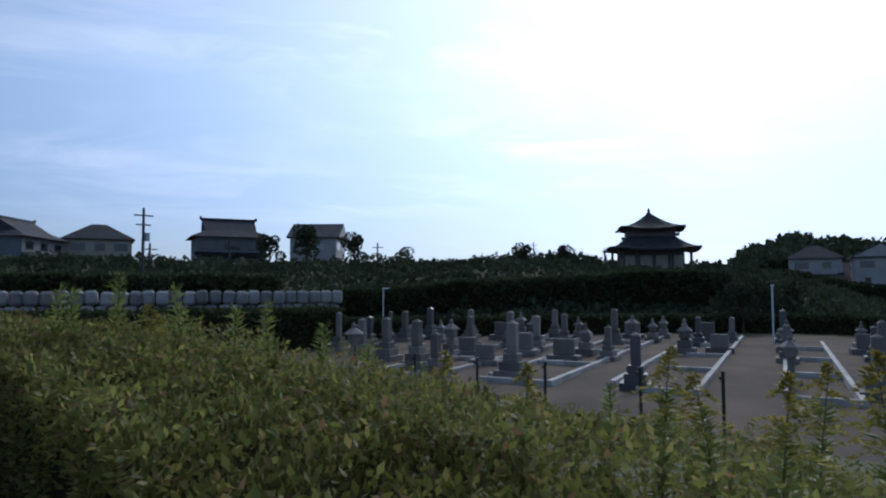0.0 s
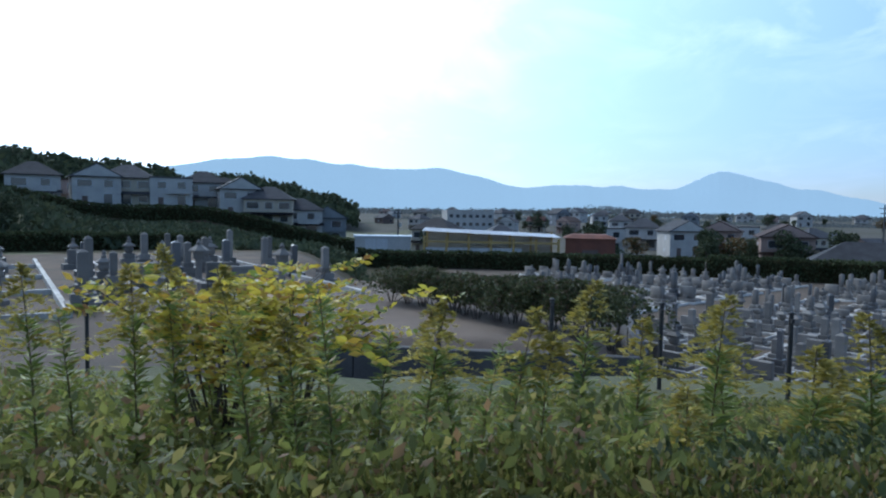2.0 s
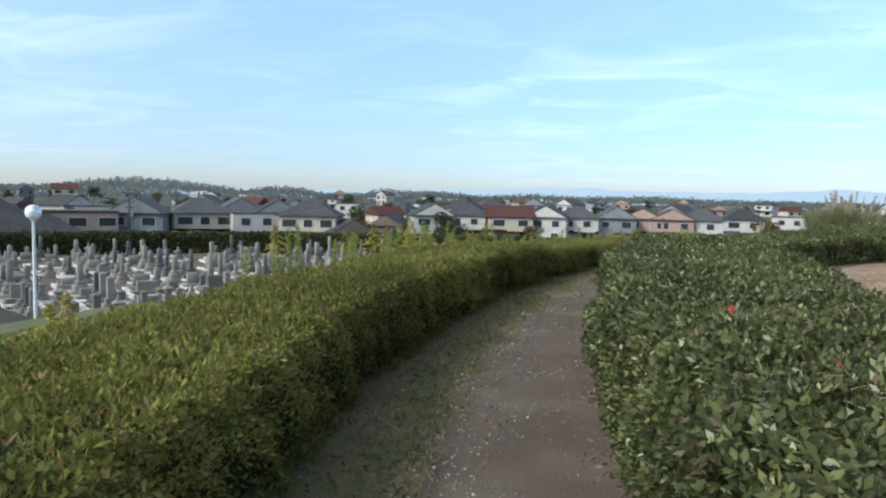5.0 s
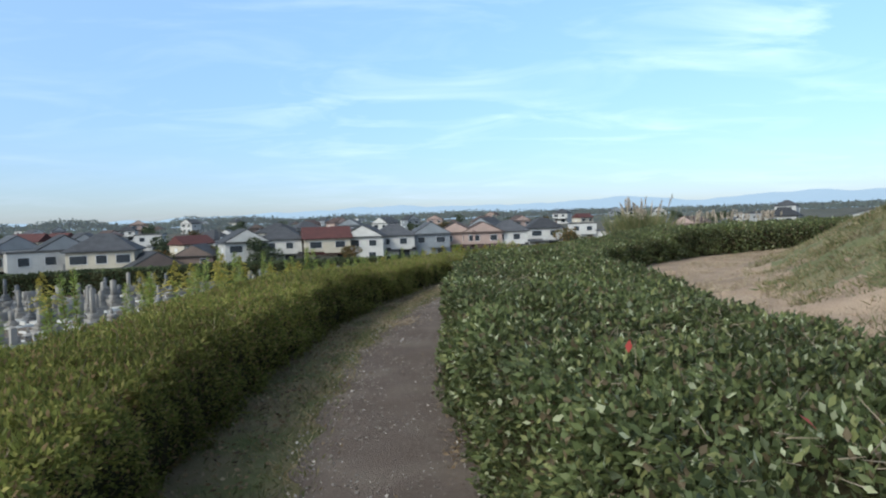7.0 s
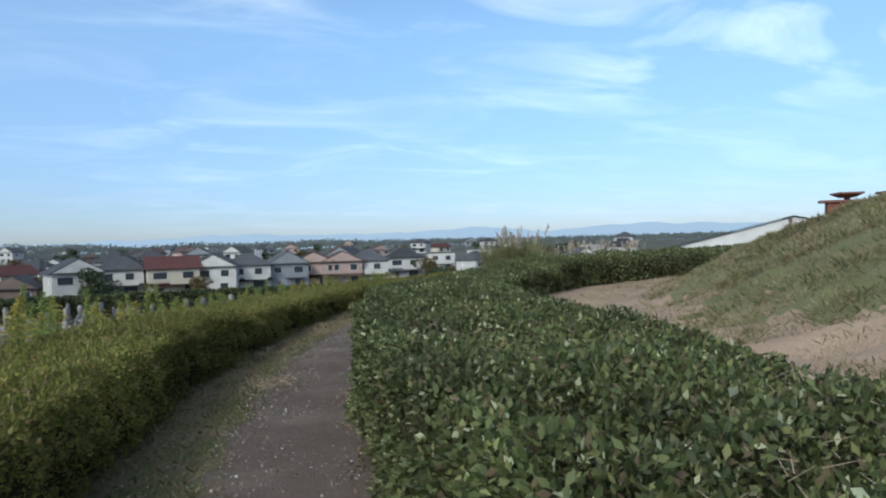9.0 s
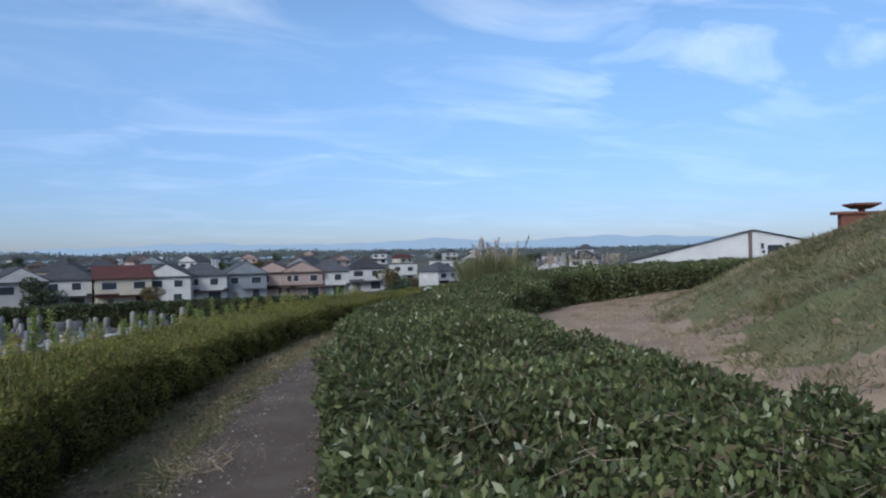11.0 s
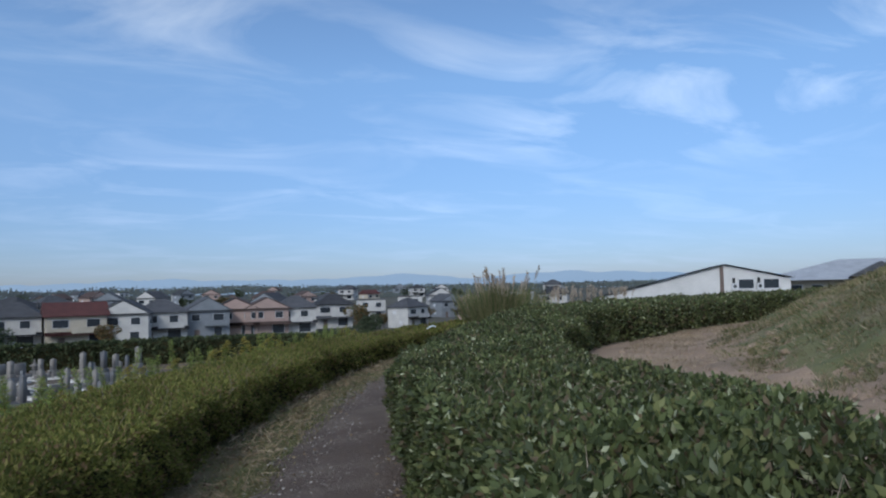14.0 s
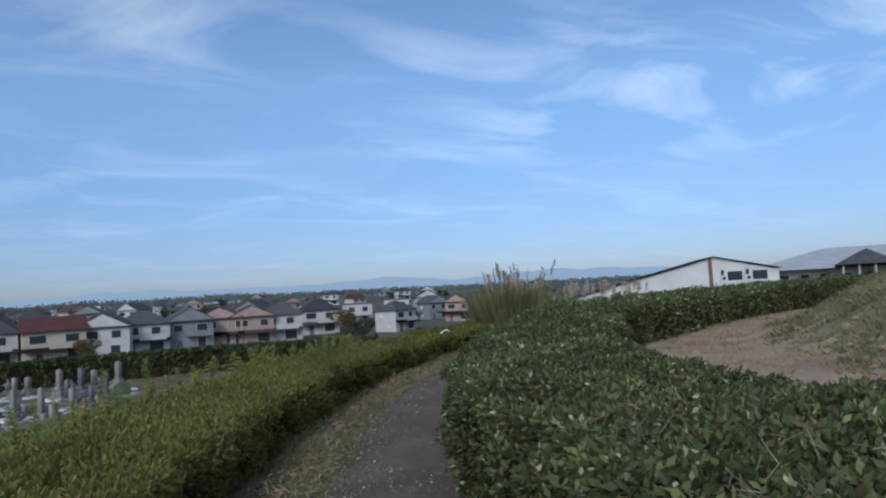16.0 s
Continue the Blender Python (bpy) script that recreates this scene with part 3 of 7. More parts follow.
def scatter_ring(n, r0, r1, a0, a1):
    a, r = np.radians(rng.uniform(a0, a1, n)), rng.uniform(r0, r1, n)
    return np.stack([CX - r * np.cos(a), CY + r * np.sin(a), np.zeros(n)], 1)


# pebbles and fallen bits on the path, blades on the verge
pp = scatter_ring(15000, 24.7, 25.95, -14, 40)
pp[:, 2] = 0.055
tagged(new("path_pebbles", leaf_mesh("path_pebbles", pp, np.concatenate([rng.normal(size=(15000, 2)), rng.uniform(0, 0.25, (15000, 1))], 1), rng.uniform(0.005, 0.017, 15000) * rng.choice([1, 1, 1.7], 15000), 0.75, M_PEBBLE)), "pale pebbles and leaf bits scattered on the path", "pebbles", kind="stuff")
n_v = 42000
vp = scatter_ring(n_v, 25.72, 26.6, -16, 45)
vr_ = np.hypot(vp[:, 0] - CX, vp[:, 1] - CY)
keep = 0.7 * wave(vp[:, 0], vp[:, 1], 1.4, 3) + rng.uniform(-0.5, 0.7, n_v) + 0.6 * np.exp(-((vr_ - 25.98) / 0.14) ** 2) > 0.12
vp = vp[keep]
vp[:, 2] = 0.02
vg = leaf_mesh("verge_grass", vp, np.concatenate([rng.normal(size=(len(vp), 2)) * 0.9, rng.uniform(0.3, 1, (len(vp), 1))], 1), rng.uniform(0.03, 0.085, len(vp)), 0.13, M_GRASS)
tagged(new("verge_grass", vg), "short sparse grass blades along the path edge", "grass", kind="stuff")
dv = scatter_ring(4600, 25.95, 26.6, 9, 45)
dv = dv[wave(dv[:, 0], dv[:, 1], 0.8, 5) + 0.5 * smooth(14, 22, np.degrees(np.arctan2(dv[:, 1] - CY, CX - dv[:, 0]))) > 0.15]
dv = np.concatenate([dv, np.array([0.0, 0, 0]) + [*ring(25.75, 9.9)] + rng.normal(0, 0.16, (350, 3)) * [1, 1, 0]])
dv[:, 2] = 0.03
tagged(new("verge_straw", leaf_mesh("verge_straw", dv, np.concatenate([rng.normal(size=(len(dv), 2)), rng.uniform(0, 0.5, (len(dv), 1))], 1), rng.uniform(0.05, 0.17, len(dv)), 0.06, M_DRYGRASS)), "dry straw lying under the hedge", "straw", kind="stuff")


lp = np.concatenate([scatter_ring(5000, 24.6, 25.0, -12, 45), scatter_ring(5000, 26.1, 26.6, -16, 45), scatter_ring(500, 24.9, 26.2, -12, 40)])
lp[:, 2] = 0.05
tagged(new("leaf_litter", leaf_mesh("leaf_litter", lp, np.concatenate([rng.normal(size=(len(lp), 2)), rng.uniform(0, 0.3, (len(lp), 1))], 1), rng.uniform(0.015, 0.05, len(lp)), 0.5, M_LITTER)), "brown fallen leaves along the hedge feet", "leaves", kind="stuff")


# ---- hedges along the walk ----
def hedge(name, label, r0, r1, height, spans, leafsize, aspect, material, arc, bulge=0.12, jitter=0.07, lower=((0, 1.0), (1, 1.0)), swell=((0, 0.0, 0.0), (1, 0.0, 0.0))):
    """A clipped ring hedge: a twiggy body, coloured near-black as shade, under a coat of separate leaves. spans: (a0,
    a1, leaves, size factor).
    """
    ob = thing(name, label, "hedge")
    la, lh = [row[0] for row in lower], [row[1] for row in lower]
    sd, s0, s1 = ([row[i] for row in swell] for i in range(3))     # the faces stray inwards and outwards along the ring

    def stray(r, deg):
        u = np.clip((r - r0) / (r1 - r0), 0, 1)
        return r + np.interp(deg, sd, s0) * (1 - u) + np.interp(deg, sd, s1) * u
    # the body
    steps = int((arc[1] - arc[0]) * 1.6)
    a = np.linspace(arc[0], arc[1], steps)
    prof = np.array([(0.06, 0.0), (0.0, 0.35), (0.02, 0.8), (0.10, 0.93), (0.3, 0.97), (0.5, 0.98), (0.7, 0.97), (0.9, 0.93), (0.98, 0.8), (1.0, 0.35), (0.94, 0.0)])
    A, U = np.meshgrid(np.radians(a), prof[:, 0], indexing="ij")
    V = np.broadcast_to(prof[:, 1], A.shape)
    R = r0 + 0.1 + (r1 - r0 - 0.2) * U
    Z = V * (height - 0.15) * np.interp(np.degrees(A), la, lh)
    off = wave(R * 2 + A * 30, A * 55 + V * 3, 0.8, 1.5)
    R = stray(R, np.degrees(A))
    v = np.stack([CX - R * np.cos(A), CY + R * np.sin(A), Z * (1 + 0.05 * off)], -1)
    i = np.arange(A.size).reshape(A.shape)
    f = np.stack([i[:-1, :-1], i[1:, :-1], i[1:, 1:], i[:-1, 1:]], -1).reshape(-1, 4)
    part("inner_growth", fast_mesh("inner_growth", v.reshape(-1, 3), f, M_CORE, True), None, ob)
    # the coat of leaves
    P, W, S = [], [], []
    for a0, a1, count, factor in spans:
        # faces: inner side, top, outer side
        wide, tall = r1 - r0, height
        share = rng.uniform(0, wide + 2 * tall * 0.85, count)
        ang = np.radians(rng.uniform(a0, a1, count))
        side0, side1 = share < tall * 0.85, share > wide + tall * 0.85
        top = ~(side0 | side1)
        q = rng.uniform(0, 1, count)
        rr = np.where(side0, r0, np.where(side1, r1, r0 + wide * q))
        zz = np.where(top, height, height * (1 - 0.98 * q ** 1.3))
        # round the shoulders, lumpy all over
        edge = np.where(top, np.minimum(q, 1 - q) * wide, height - zz)
        zz = np.where(top, zz - 0.07 * np.exp(-edge / 0.10), zz)
        inset = 0.06 * np.exp(-(height - zz) / 0.08) * ~top + 0.09 * np.clip(0.35 - zz, 0, 1) * ~top
        lump = wave(rr * 2.2 + ang * 26 * 2.2, zz * 4 + ang * 26 * 3.1, 1.0, 0.7) * 0.1 + wave(rr * 5.1 + ang * 26 * 5.3, zz * 9 + ang * 26 * 6.7, 1.0, 3.1) * 0.04 + wave(ang * 26 * 0.9, rr + zz, 1.0, 2.7) * bulge * 0.5
        depth = -np.abs(rng.normal(0, jitter, count)) + lump
        rr = rr + np.where(side0, -(depth - inset), np.where(side1, depth - inset, 0))
        zz = zz + np.where(top, depth, 0)
        # thin, broken patches where the near-black body shows as shade between leaves
        thin = wave(rr * 1.6 + ang * 17, ang * 26 * 1.3 + zz * 2, 1.9, 5.0) + 0.6 * wave(rr * 4, ang * 26 * 4, 1.7, 8.0)
        gap = (thin > 0.42) & (rng.uniform(0, 1, count) < 0.62)
        size = leafsize * factor * rng.uniform(0.55, 1.35, count)
        rr, zz, ang, size, top, side0, side1 = (v[~gap] for v in (rr, zz, ang, size, top, side0, side1))
        count = len(rr)
        rx, ry = -np.cos(ang), np.sin(ang)
        rr = stray(rr, np.degrees(ang))
        out = np.where(side0, -1.0, np.where(side1, 1.0, 0.0))
        nrm = np.stack([rx * out, ry * out, np.where(top, 1.0, 0.25)], 1)
        P.append(np.stack([CX + rr * rx, CY + rr * ry, np.maximum(zz * np.interp(np.degrees(ang), la, lh), 0.04)], 1))
        W.append(nrm * 0.8 + rng.normal(size=(count, 3)) * 0.75)
        S.append(size)
    part("leaves", leaf_mesh("leaves", np.concatenate(P), np.concatenate(W), np.concatenate(S), aspect, material), None, ob)
    return ob


hl = hedge("outer_hedge", "clipped small-leaved green hedge along the outer path edge", 26.5, 27.8, 0.84,
           [(-18, 24, 300000, 1.0), (24, 42, 55000, 1.4), (42, 75, 30000, 2.1), (-45, -18, 70000, 1.6)], 0.031, 0.5, M_HEDGE_L, (-50, 80), lower=((-40, 1.42), (-29, 1.38), (-22, 1.1), (-17, 0.92), (-8, 0.87), (2, 0.87), (11, 0.84), (15, 0.72), (20, 0.64), (26, 0.6), (36, 0.54), (46, 0.54), (80, 0.62)))
hr = hedge("inner_hedge", "broad-leaved dark green hedge between path and mound", 22.9, 24.75, 1.0,
           [(-16, -10, 30000, 1.2), (-10, 26, 330000, 1.0), (26, 48, 70000, 1.5), (48, 120, 60000, 2.3)], 0.041, 0.5, M_HEDGE_R, (-40, 130), 0.2, 0.1, lower=((-40, 0.9), (-5, 0.88), (4, 0.95), (13, 0.93), (17, 0.82), (21, 0.78), (26, 0.70), (36, 0.72), (44, 0.92), (70, 0.94), (90, 1.05), (130, 1.1)), swell=((-12, 0.0, 0.06), (-3, 0.0, 0.06), (5, 0.0, 0.13), (9, 0.0, 0.0), (14, 0.0, 0.03), (22, 0.0, 0.15), (36, 0.0, 0.12), (46, -0.4, 0.0), (54, -1.1, 0.0), (68, -1.1, 0.0), (88, 0.0, 0.0)))
# sprigs that stand up from the clipped top of the outer hedge
n_s = 9000
sa_, sr_ = np.radians(rng.uniform(-16, 36, n_s)), rng.uniform(26.55, 27.75, n_s)
sz_ = 0.80 * np.interp(np.degrees(sa_), [-20, -17, -8, 2, 11, 15, 20, 26, 36], [1.0, 0.9, 0.85, 0.85, 0.82, 0.70, 0.62, 0.58, 0.52]) + rng.uniform(0, 0.08, n_s)
sp = np.repeat(np.stack([CX - sr_ * np.cos(sa_), CY + sr_ * np.sin(sa_), sz_], 1), 5, 0) + rng.normal(0, 0.012, (n_s * 5, 3))
tagged(part("new_growth", leaf_mesh("new_growth", sp, rng.normal(size=(n_s * 5, 3)) * 0.55 + [0, 0, 1.0], rng.uniform(0.03, 0.06, n_s * 5), 0.3, M_HEDGE_L), None, hl), kind="stuff")
# bare twigs poking out of the hedges
tw = bmesh.new()
for k in range(1700):
    p = ring(random.uniform(23.0, 24.6), random.uniform(-8, 30))
    p.z = random.uniform(0.93, 1.0) * float(np.interp(math.degrees(math.atan2(p.y - CY, CX - p.x)), [-8, 4, 13, 17, 21, 26], [0.88, 0.95, 0.93, 0.82, 0.78, 0.70]))
    d = Vector((random.gauss(0, 1), random.gauss(0, 1), random.uniform(0.0, 0.8))).normalized() * random.uniform(0.04, 0.12)
    rod(tw, p, p + d, 0.0022, 0.001, 3)
tagged(part("bare_twigs", tw, M_TWIG, hr, "dry bare twigs on top"), kind="stuff")
tw = bmesh.new()
for k in range(420):
    p = ring(random.uniform(26.5, 27.7), random.choice([random.uniform(-6, 16), random.uniform(16, 40), random.uniform(16, 40)]))
    p.z = 0.78 * float(np.interp(math.degrees(math.atan2(p.y - CY, CX - p.x)), [-8, 2, 11, 15, 20, 26, 36], [0.85, 0.85, 0.82, 0.70, 0.62, 0.58, 0.52]))
    d = Vector((random.gauss(0, 0.5), random.gauss(0, 0.5), random.uniform(0.3, 1))).normalized() * random.uniform(0.06, 0.26)
    rod(tw, p, p + d, 0.0025, 0.001, 3)
tagged(part("bare_twigs", tw, M_TWIG, hl, "pale dry stalks standing in the hedge"), kind="stuff")


# broad-leaved creepers and herbs grown through the outer hedge at the southern bend
n_h = 15000
ha_, hr_ = np.radians(rng.uniform(-30, -13, n_h)), rng.uniform(26.45, 28.3, n_h)
hx_, hy_ = CX - hr_ * np.cos(ha_), CY + hr_ * np.sin(ha_)
herb = wave(hx_, hy_, 1.3, 9.0) + rng.uniform(-0.4, 0.4, n_h) > -0.05
hz_ = 0.84 * np.interp(np.degrees(ha_), [-29, -22, -17, -8, 2], [1.38, 1.1, 0.92, 0.87, 0.87]) + rng.uniform(-0.06, 0.09, n_h) + 0.05 * wave(hx_, hy_, 2.1, 1.0)
hp_ = np.stack([hx_, hy_, hz_], 1)[herb]
tagged(part("creeper_leaves", leaf_mesh("creeper_leaves", hp_, rng.normal(size=(len(hp_), 3)) * 0.7 + [0, 0, 0.6], rng.uniform(0.03, 0.065, len(hp_)), 0.5, M_UNDER), None, hl, "bright green creeper leaves over the hedge"), kind="stuff")
# single leaves that stand out on the inner hedge: pale undersides and a few red ones
odd = [(0.78, 4.8, 0.93, 1), (0.4, 5.05, 0.92, 0), (0.43, 5.7, 0.92, 0), (1.95, 9.15, 0.93, 0), (1.33, 11.3, 0.93, 0), (1.35, 12.75, 0.86, 0), (0.64, 10.0, 0.94, 1), (1.0, 3.85, 0.9, 1), (0.61, 3.3, 0.90, 0), (0.9, 5.3, 0.92, 0), (1.2, 6.1, 0.93, 0), (0.7, 8.2, 0.96, 0), (1.6, 10.2, 0.95, 0), (0.95, 11.9, 0.92, 0)]
for k, (x, y, z, red) in enumerate(odd):
    q_ = np.array([[x, y, z]])
    part("odd_leaf", leaf_mesh("odd_leaf", q_, rng.normal(0, 0.5, (1, 3)) + [-0.2, -0.5, 0.6], rng.uniform(0.05, 0.07, 1), 0.55, M_REDLEAF if red else M_PALELEAF), None, hr, "single red leaf" if red else "pale upturned leaf")


# ---- placing by bearing from the bend where the walk begins ----
def bearing(yaw, dist, z=None, eye=(0.1, 0.6)):
    """A place dist metres off at a bearing, yaw degrees to the left from +y; on the land unless z is given."""
    a = radians(yaw)
    x, y = eye[0] - dist * math.sin(a), eye[1] + dist * math.cos(a)
    return Vector((x, y, gz_at(x, y) if z is None else z))


def crown_mesh(name, radius, tall, leaves, size, material, seed, trunk=0.25, lumps=9):
    """A ragged crown of leaf clumps round some lobes."""
    g = np.random.default_rng(seed)
    c = g.normal(size=(lumps, 3)) * [radius * 0.42, radius * 0.42, tall * 0.2] + [0, 0, tall * (trunk + (1 - trunk) * 0.5)]
    rad = g.uniform(0.35, 0.6, lumps) * radius
    k = g.integers(0, lumps, leaves)
    d = unit(g.normal(size=(leaves, 3)))
    p = c[k] + d * (rad[k] * g.uniform(0.55, 1.05, leaves) ** 0.5)[:, None] * [1, 1, 0.8]
    p[:, 2] = np.clip(p[:, 2], tall * trunk * 0.6, tall)
    return leaf_mesh(name, p, d + g.normal(size=(leaves, 3)) * 0.6, size * g.uniform(0.6, 1.4, leaves), 0.75, material)


def tree(name, label, radius, tall, leaves, size, material, seed, m):
    ob = thing(name, label, "tree", m)
    bm = bmesh.new()
    rod(bm, (0, 0, -0.4), (0.1, 0.05, tall * 0.55), radius * 0.09, radius * 0.05, 7)
    g = random.Random(seed)
    for k in range(5):
        a = g.uniform(0, 6.28)
        rod(bm, (0.05, 0, tall * g.uniform(0.22, 0.45)), (math.cos(a) * radius * 0.6, math.sin(a) * radius * 0.6, tall * g.uniform(0.5, 0.8)), radius * 0.04, radius * 0.015, 5)
    part("trunk", bm, M_BARK, ob)
    part("crown", crown_mesh("crown", radius, tall, leaves, size, material, seed), None, ob)
    return ob


# ---- the mound: turf, straw, brown shelter on top ----
def turf(name, label, count, r0, r1, a0, a1, length, material, clump, seed, fade=0.0):
    g = np.random.default_rng(seed)
    ang, r = np.radians(g.uniform(a0, a1, count)), np.sqrt(g.uniform(r0 ** 2, r1 ** 2, count))
    x, y = CX - r * np.cos(ang), CY + r * np.sin(ang)
    keep = wave(x, y, clump, seed) + g.uniform(-0.6, 0.6, count) > -0.3 + fade * smooth(17.8, 20.2, r)
    x, y, r = x[keep], y[keep], r[keep]
    z = mound_z(x, y) - 0.01
    tall = 1.0 + 0.9 * np.clip(wave(x, y, clump * 1.7, seed + 1), 0, 1)
    w = np.stack([g.normal(size=len(x)), g.normal(size=len(x)), g.uniform(0.3, 1.2, len(x))], 1)
    tagged(new(name, leaf_mesh(name, np.stack([x, y, z], 1), w, length * tall * g.uniform(0.5, 1.3, len(x)), 0.1, material)), label, "grass", kind="stuff")


turf("mound_grass", "tufted green and straw grass on the mound slope", 190000, 12.5, 20.2, -4, 80, 0.12, M_GRASS, 0.9, 11, 0.5)
turf("mound_dead_grass", "pale dead grass round the foot of the mound", 90000, 14.5, 22.0, -4, 80, 0.09, M_DRYGRASS, 0.6, 12)


def clod_field():
    """Low clods and humps of dug earth at the foot of the slope."""
    g = np.random.default_rng(5)
    n_c = 300
    ang, r = np.radians(g.uniform(8, 75, n_c)), g.uniform(18.9, 22.0, n_c)
    x, y = CX - r * np.cos(ang), CY + r * np.sin(ang)
    z = mound_z(x, y)
    V, F = [], []
    base = np.array([[math.cos(t), math.sin(t), 0] for t in np.linspace(0, 2 * math.pi, 7)[:-1]])
    for k in range(n_c):
        s = g.uniform(0.03, 0.13)
        low = base * s * g.uniform(0.7, 1.3, (6, 1)) + [x[k], y[k], z[k] - 0.03]
        mid = base * s * 0.6 * g.uniform(0.7, 1.3, (6, 1)) + [x[k], y[k], z[k] + s * 0.22]
        top = np.array([[x[k], y[k], z[k] + s * 0.32]])
        o = len(V) * 13
        V.append(np.concatenate([low, mid, top]))
        for i in range(6):
            j = (i + 1) % 6
            F += [(o + i, o + j, o + 6 + j), (o + i, o + 6 + j, o + 6 + i), (o + 6 + i, o + 6 + j, o + 12)]
    tagged(new("earth_clods", fast_mesh("earth_clods", np.concatenate(V), np.array(F), M_DIRT, True)), "brown earth clods at the foot of the mound", "earth", kind="stuff")


clod_field()


def shelter():
    """Long low red-brown timber rail wall with flared caps, on the mound's crest."""
    ob = thing("timber_rail_wall", "red-brown painted low rail wall with flared post caps on the mound", "wall", pose(14.4, 19.05, 0.0, 0, 0, -20.0))
    z0 = gz_at(14.6, 19.0) - 0.25
    part("wall_panel", boxes((0.0, 7.0, -0.09, 0.09, z0, 2.32), bevel=0.01), M_BRICKRED, ob)
    part("top_rail", boxes((-0.16, 7.05, -0.14, 0.14, 2.323, 2.40), bevel=0.01), M_BRICKRED, ob)
    for x in (0.55, 1.75, 2.95, 4.15, 5.35):
        part("post_neck", turned([(0.07, 2.40), (0.09, 2.46)], 8, at=(x, 0, 0)), M_BRICKRED, ob)
        bm = bmesh.new()
        box(bm, x - 0.15, x + 0.15, -0.15, 0.15, 2.46, 2.55, taper=-0.14)
        box(bm, x - 0.31, x + 0.31, -0.31, 0.31, 2.552, 2.60)
        part("flared_cap", bm, M_BRICKRED, ob, "flared dark brown cap")


shelter()


# ---- weeds, shrub and fence on the slope behind the outer hedge ----
def weed_proto(seed, tall, plume, leaves=420):
    """A tall goldenrod stalk with narrow leaves and, mostly, an arching plume."""
    g = np.random.default_rng(seed)
    ob = thing("goldenrod", "tall green goldenrod stalk with a fading ochre plume behind the hedge" if plume else "tall leafy green weed stalk standing behind the hedge", "weed", group="weeds behind the hedge")
    bm = bmesh.new()
    bend = g.normal(0, 0.06, 2)
    pts = [Vector((bend[0] * t * t * tall, bend[1] * t * t * tall, t * tall)) for t in np.linspace(0, 1, 7)]
    tube(bm, pts, np.linspace(0.007, 0.002, 7))
    part("stem", bm, M_STEM, ob)
    t = g.uniform(0.12, 0.75 if plume else 1.0, leaves) ** 0.8
    a = g.uniform(0, 2 * math.pi, leaves)
    base = np.stack([bend[0] * t * t * tall, bend[1] * t * t * tall, t * tall], 1)
    way = np.stack([np.cos(a), np.sin(a), g.uniform(-0.1, 1.7, leaves)], 1)
    part("leaves", leaf_mesh("leaves", base, way, g.uniform(0.05, 0.13, leaves) * (1.15 - 0.45 * t), 0.17, M_WEED), None, ob)
    if plume:
        P, W = [], []
        for k in range(36):
            h = 0.66 + 0.34 * k / 36
            az = g.uniform(0, 2 * math.pi)
            reach = 0.22 * (1.06 - (h - 0.66) / 0.34) * g.uniform(0.6, 1.1)
            for s in np.linspace(0.1, 1, 20):
                P.append((bend[0] * h * h * tall + math.cos(az) * reach * s, bend[1] * h * h * tall + math.sin(az) * reach * s, h * tall + 0.09 * s - 0.13 * s * s))
                W.append((math.cos(az) + g.normal(0, 0.8), math.sin(az) + g.normal(0, 0.8), g.uniform(0.2, 1.2)))
        tagged(part("plume", leaf_mesh("plume", np.array(P), np.array(W), g.uniform(0.018, 0.045, len(P)), 0.45, M_PLUME), None, ob, "arching ochre flower plume"), kind="stuff")
    return ob


weed_kinds = [weed_proto(31, 1.9, True), weed_proto(32, 1.7, True), weed_proto(33, 1.6, False), weed_proto(34, 1.8, True, 340), weed_proto(35, 1.3, False, 300)]
spots = [(124, 4.2, 1.30, 0), (127, 4.0, 1.22, 1), (137, 5.2, 1.05, 3), (118.5, 3.3, 1.25, 3), (112, 3.5, 1.10, 2), (101.5, 3.6, 1.02, 1), (91.5, 3.3, 1.2, 0), (86.5, 3.6, 0.98, 1),
         (94.6, 3.5, 0.95, 3), (79.0, 3.9, 1.05, 3), (69.5, 3.4, 1.12, 0), (72.0, 3.6, 0.9, 1), (62.5, 4.0, 1.05, 1), (57.8, 4.1, 1.48, 3), (56.5, 3.8, 0.9, 2), (66.0, 3.9, 0.8, 4),
         (143, 5.5, 0.95, 1), (131, 4.8, 0.9, 2), (121, 4.6, 0.9, 4), (108, 4.2, 0.8, 4), (150, 6.0, 0.8, 2), (99, 4.4, 0.7, 4), (83, 3.0, 0.85, 1), (76, 3.1, 0.8, 4),
         (183.5, 6.2, 1.38, 0), (188, 6.5, 1.5, 2), (178, 6.0, 1.35, 4), (172, 5.8, 1.25, 2), (168, 5.5, 1.12, 4), (163, 5.2, 1.1, 0), (157, 5.0, 1.05, 1), (186, 6.6, 1.62, 2), (181, 6.4, 1.5, 4), (175, 6.0, 1.4, 2), (190, 6.8, 1.5, 4), (147, 5.0, 1.15, 0), (140, 4.4, 1.1, 1), (133.5, 4.2, 1.2, 3), (115, 3.2, 1.05, 0), (105, 3.3, 1.08, 3), (97.5, 3.4, 1.05, 1), (81, 3.4, 1.15, 0), (74, 3.3, 1.0, 3), (67, 3.5, 0.95, 3)]
used = set()
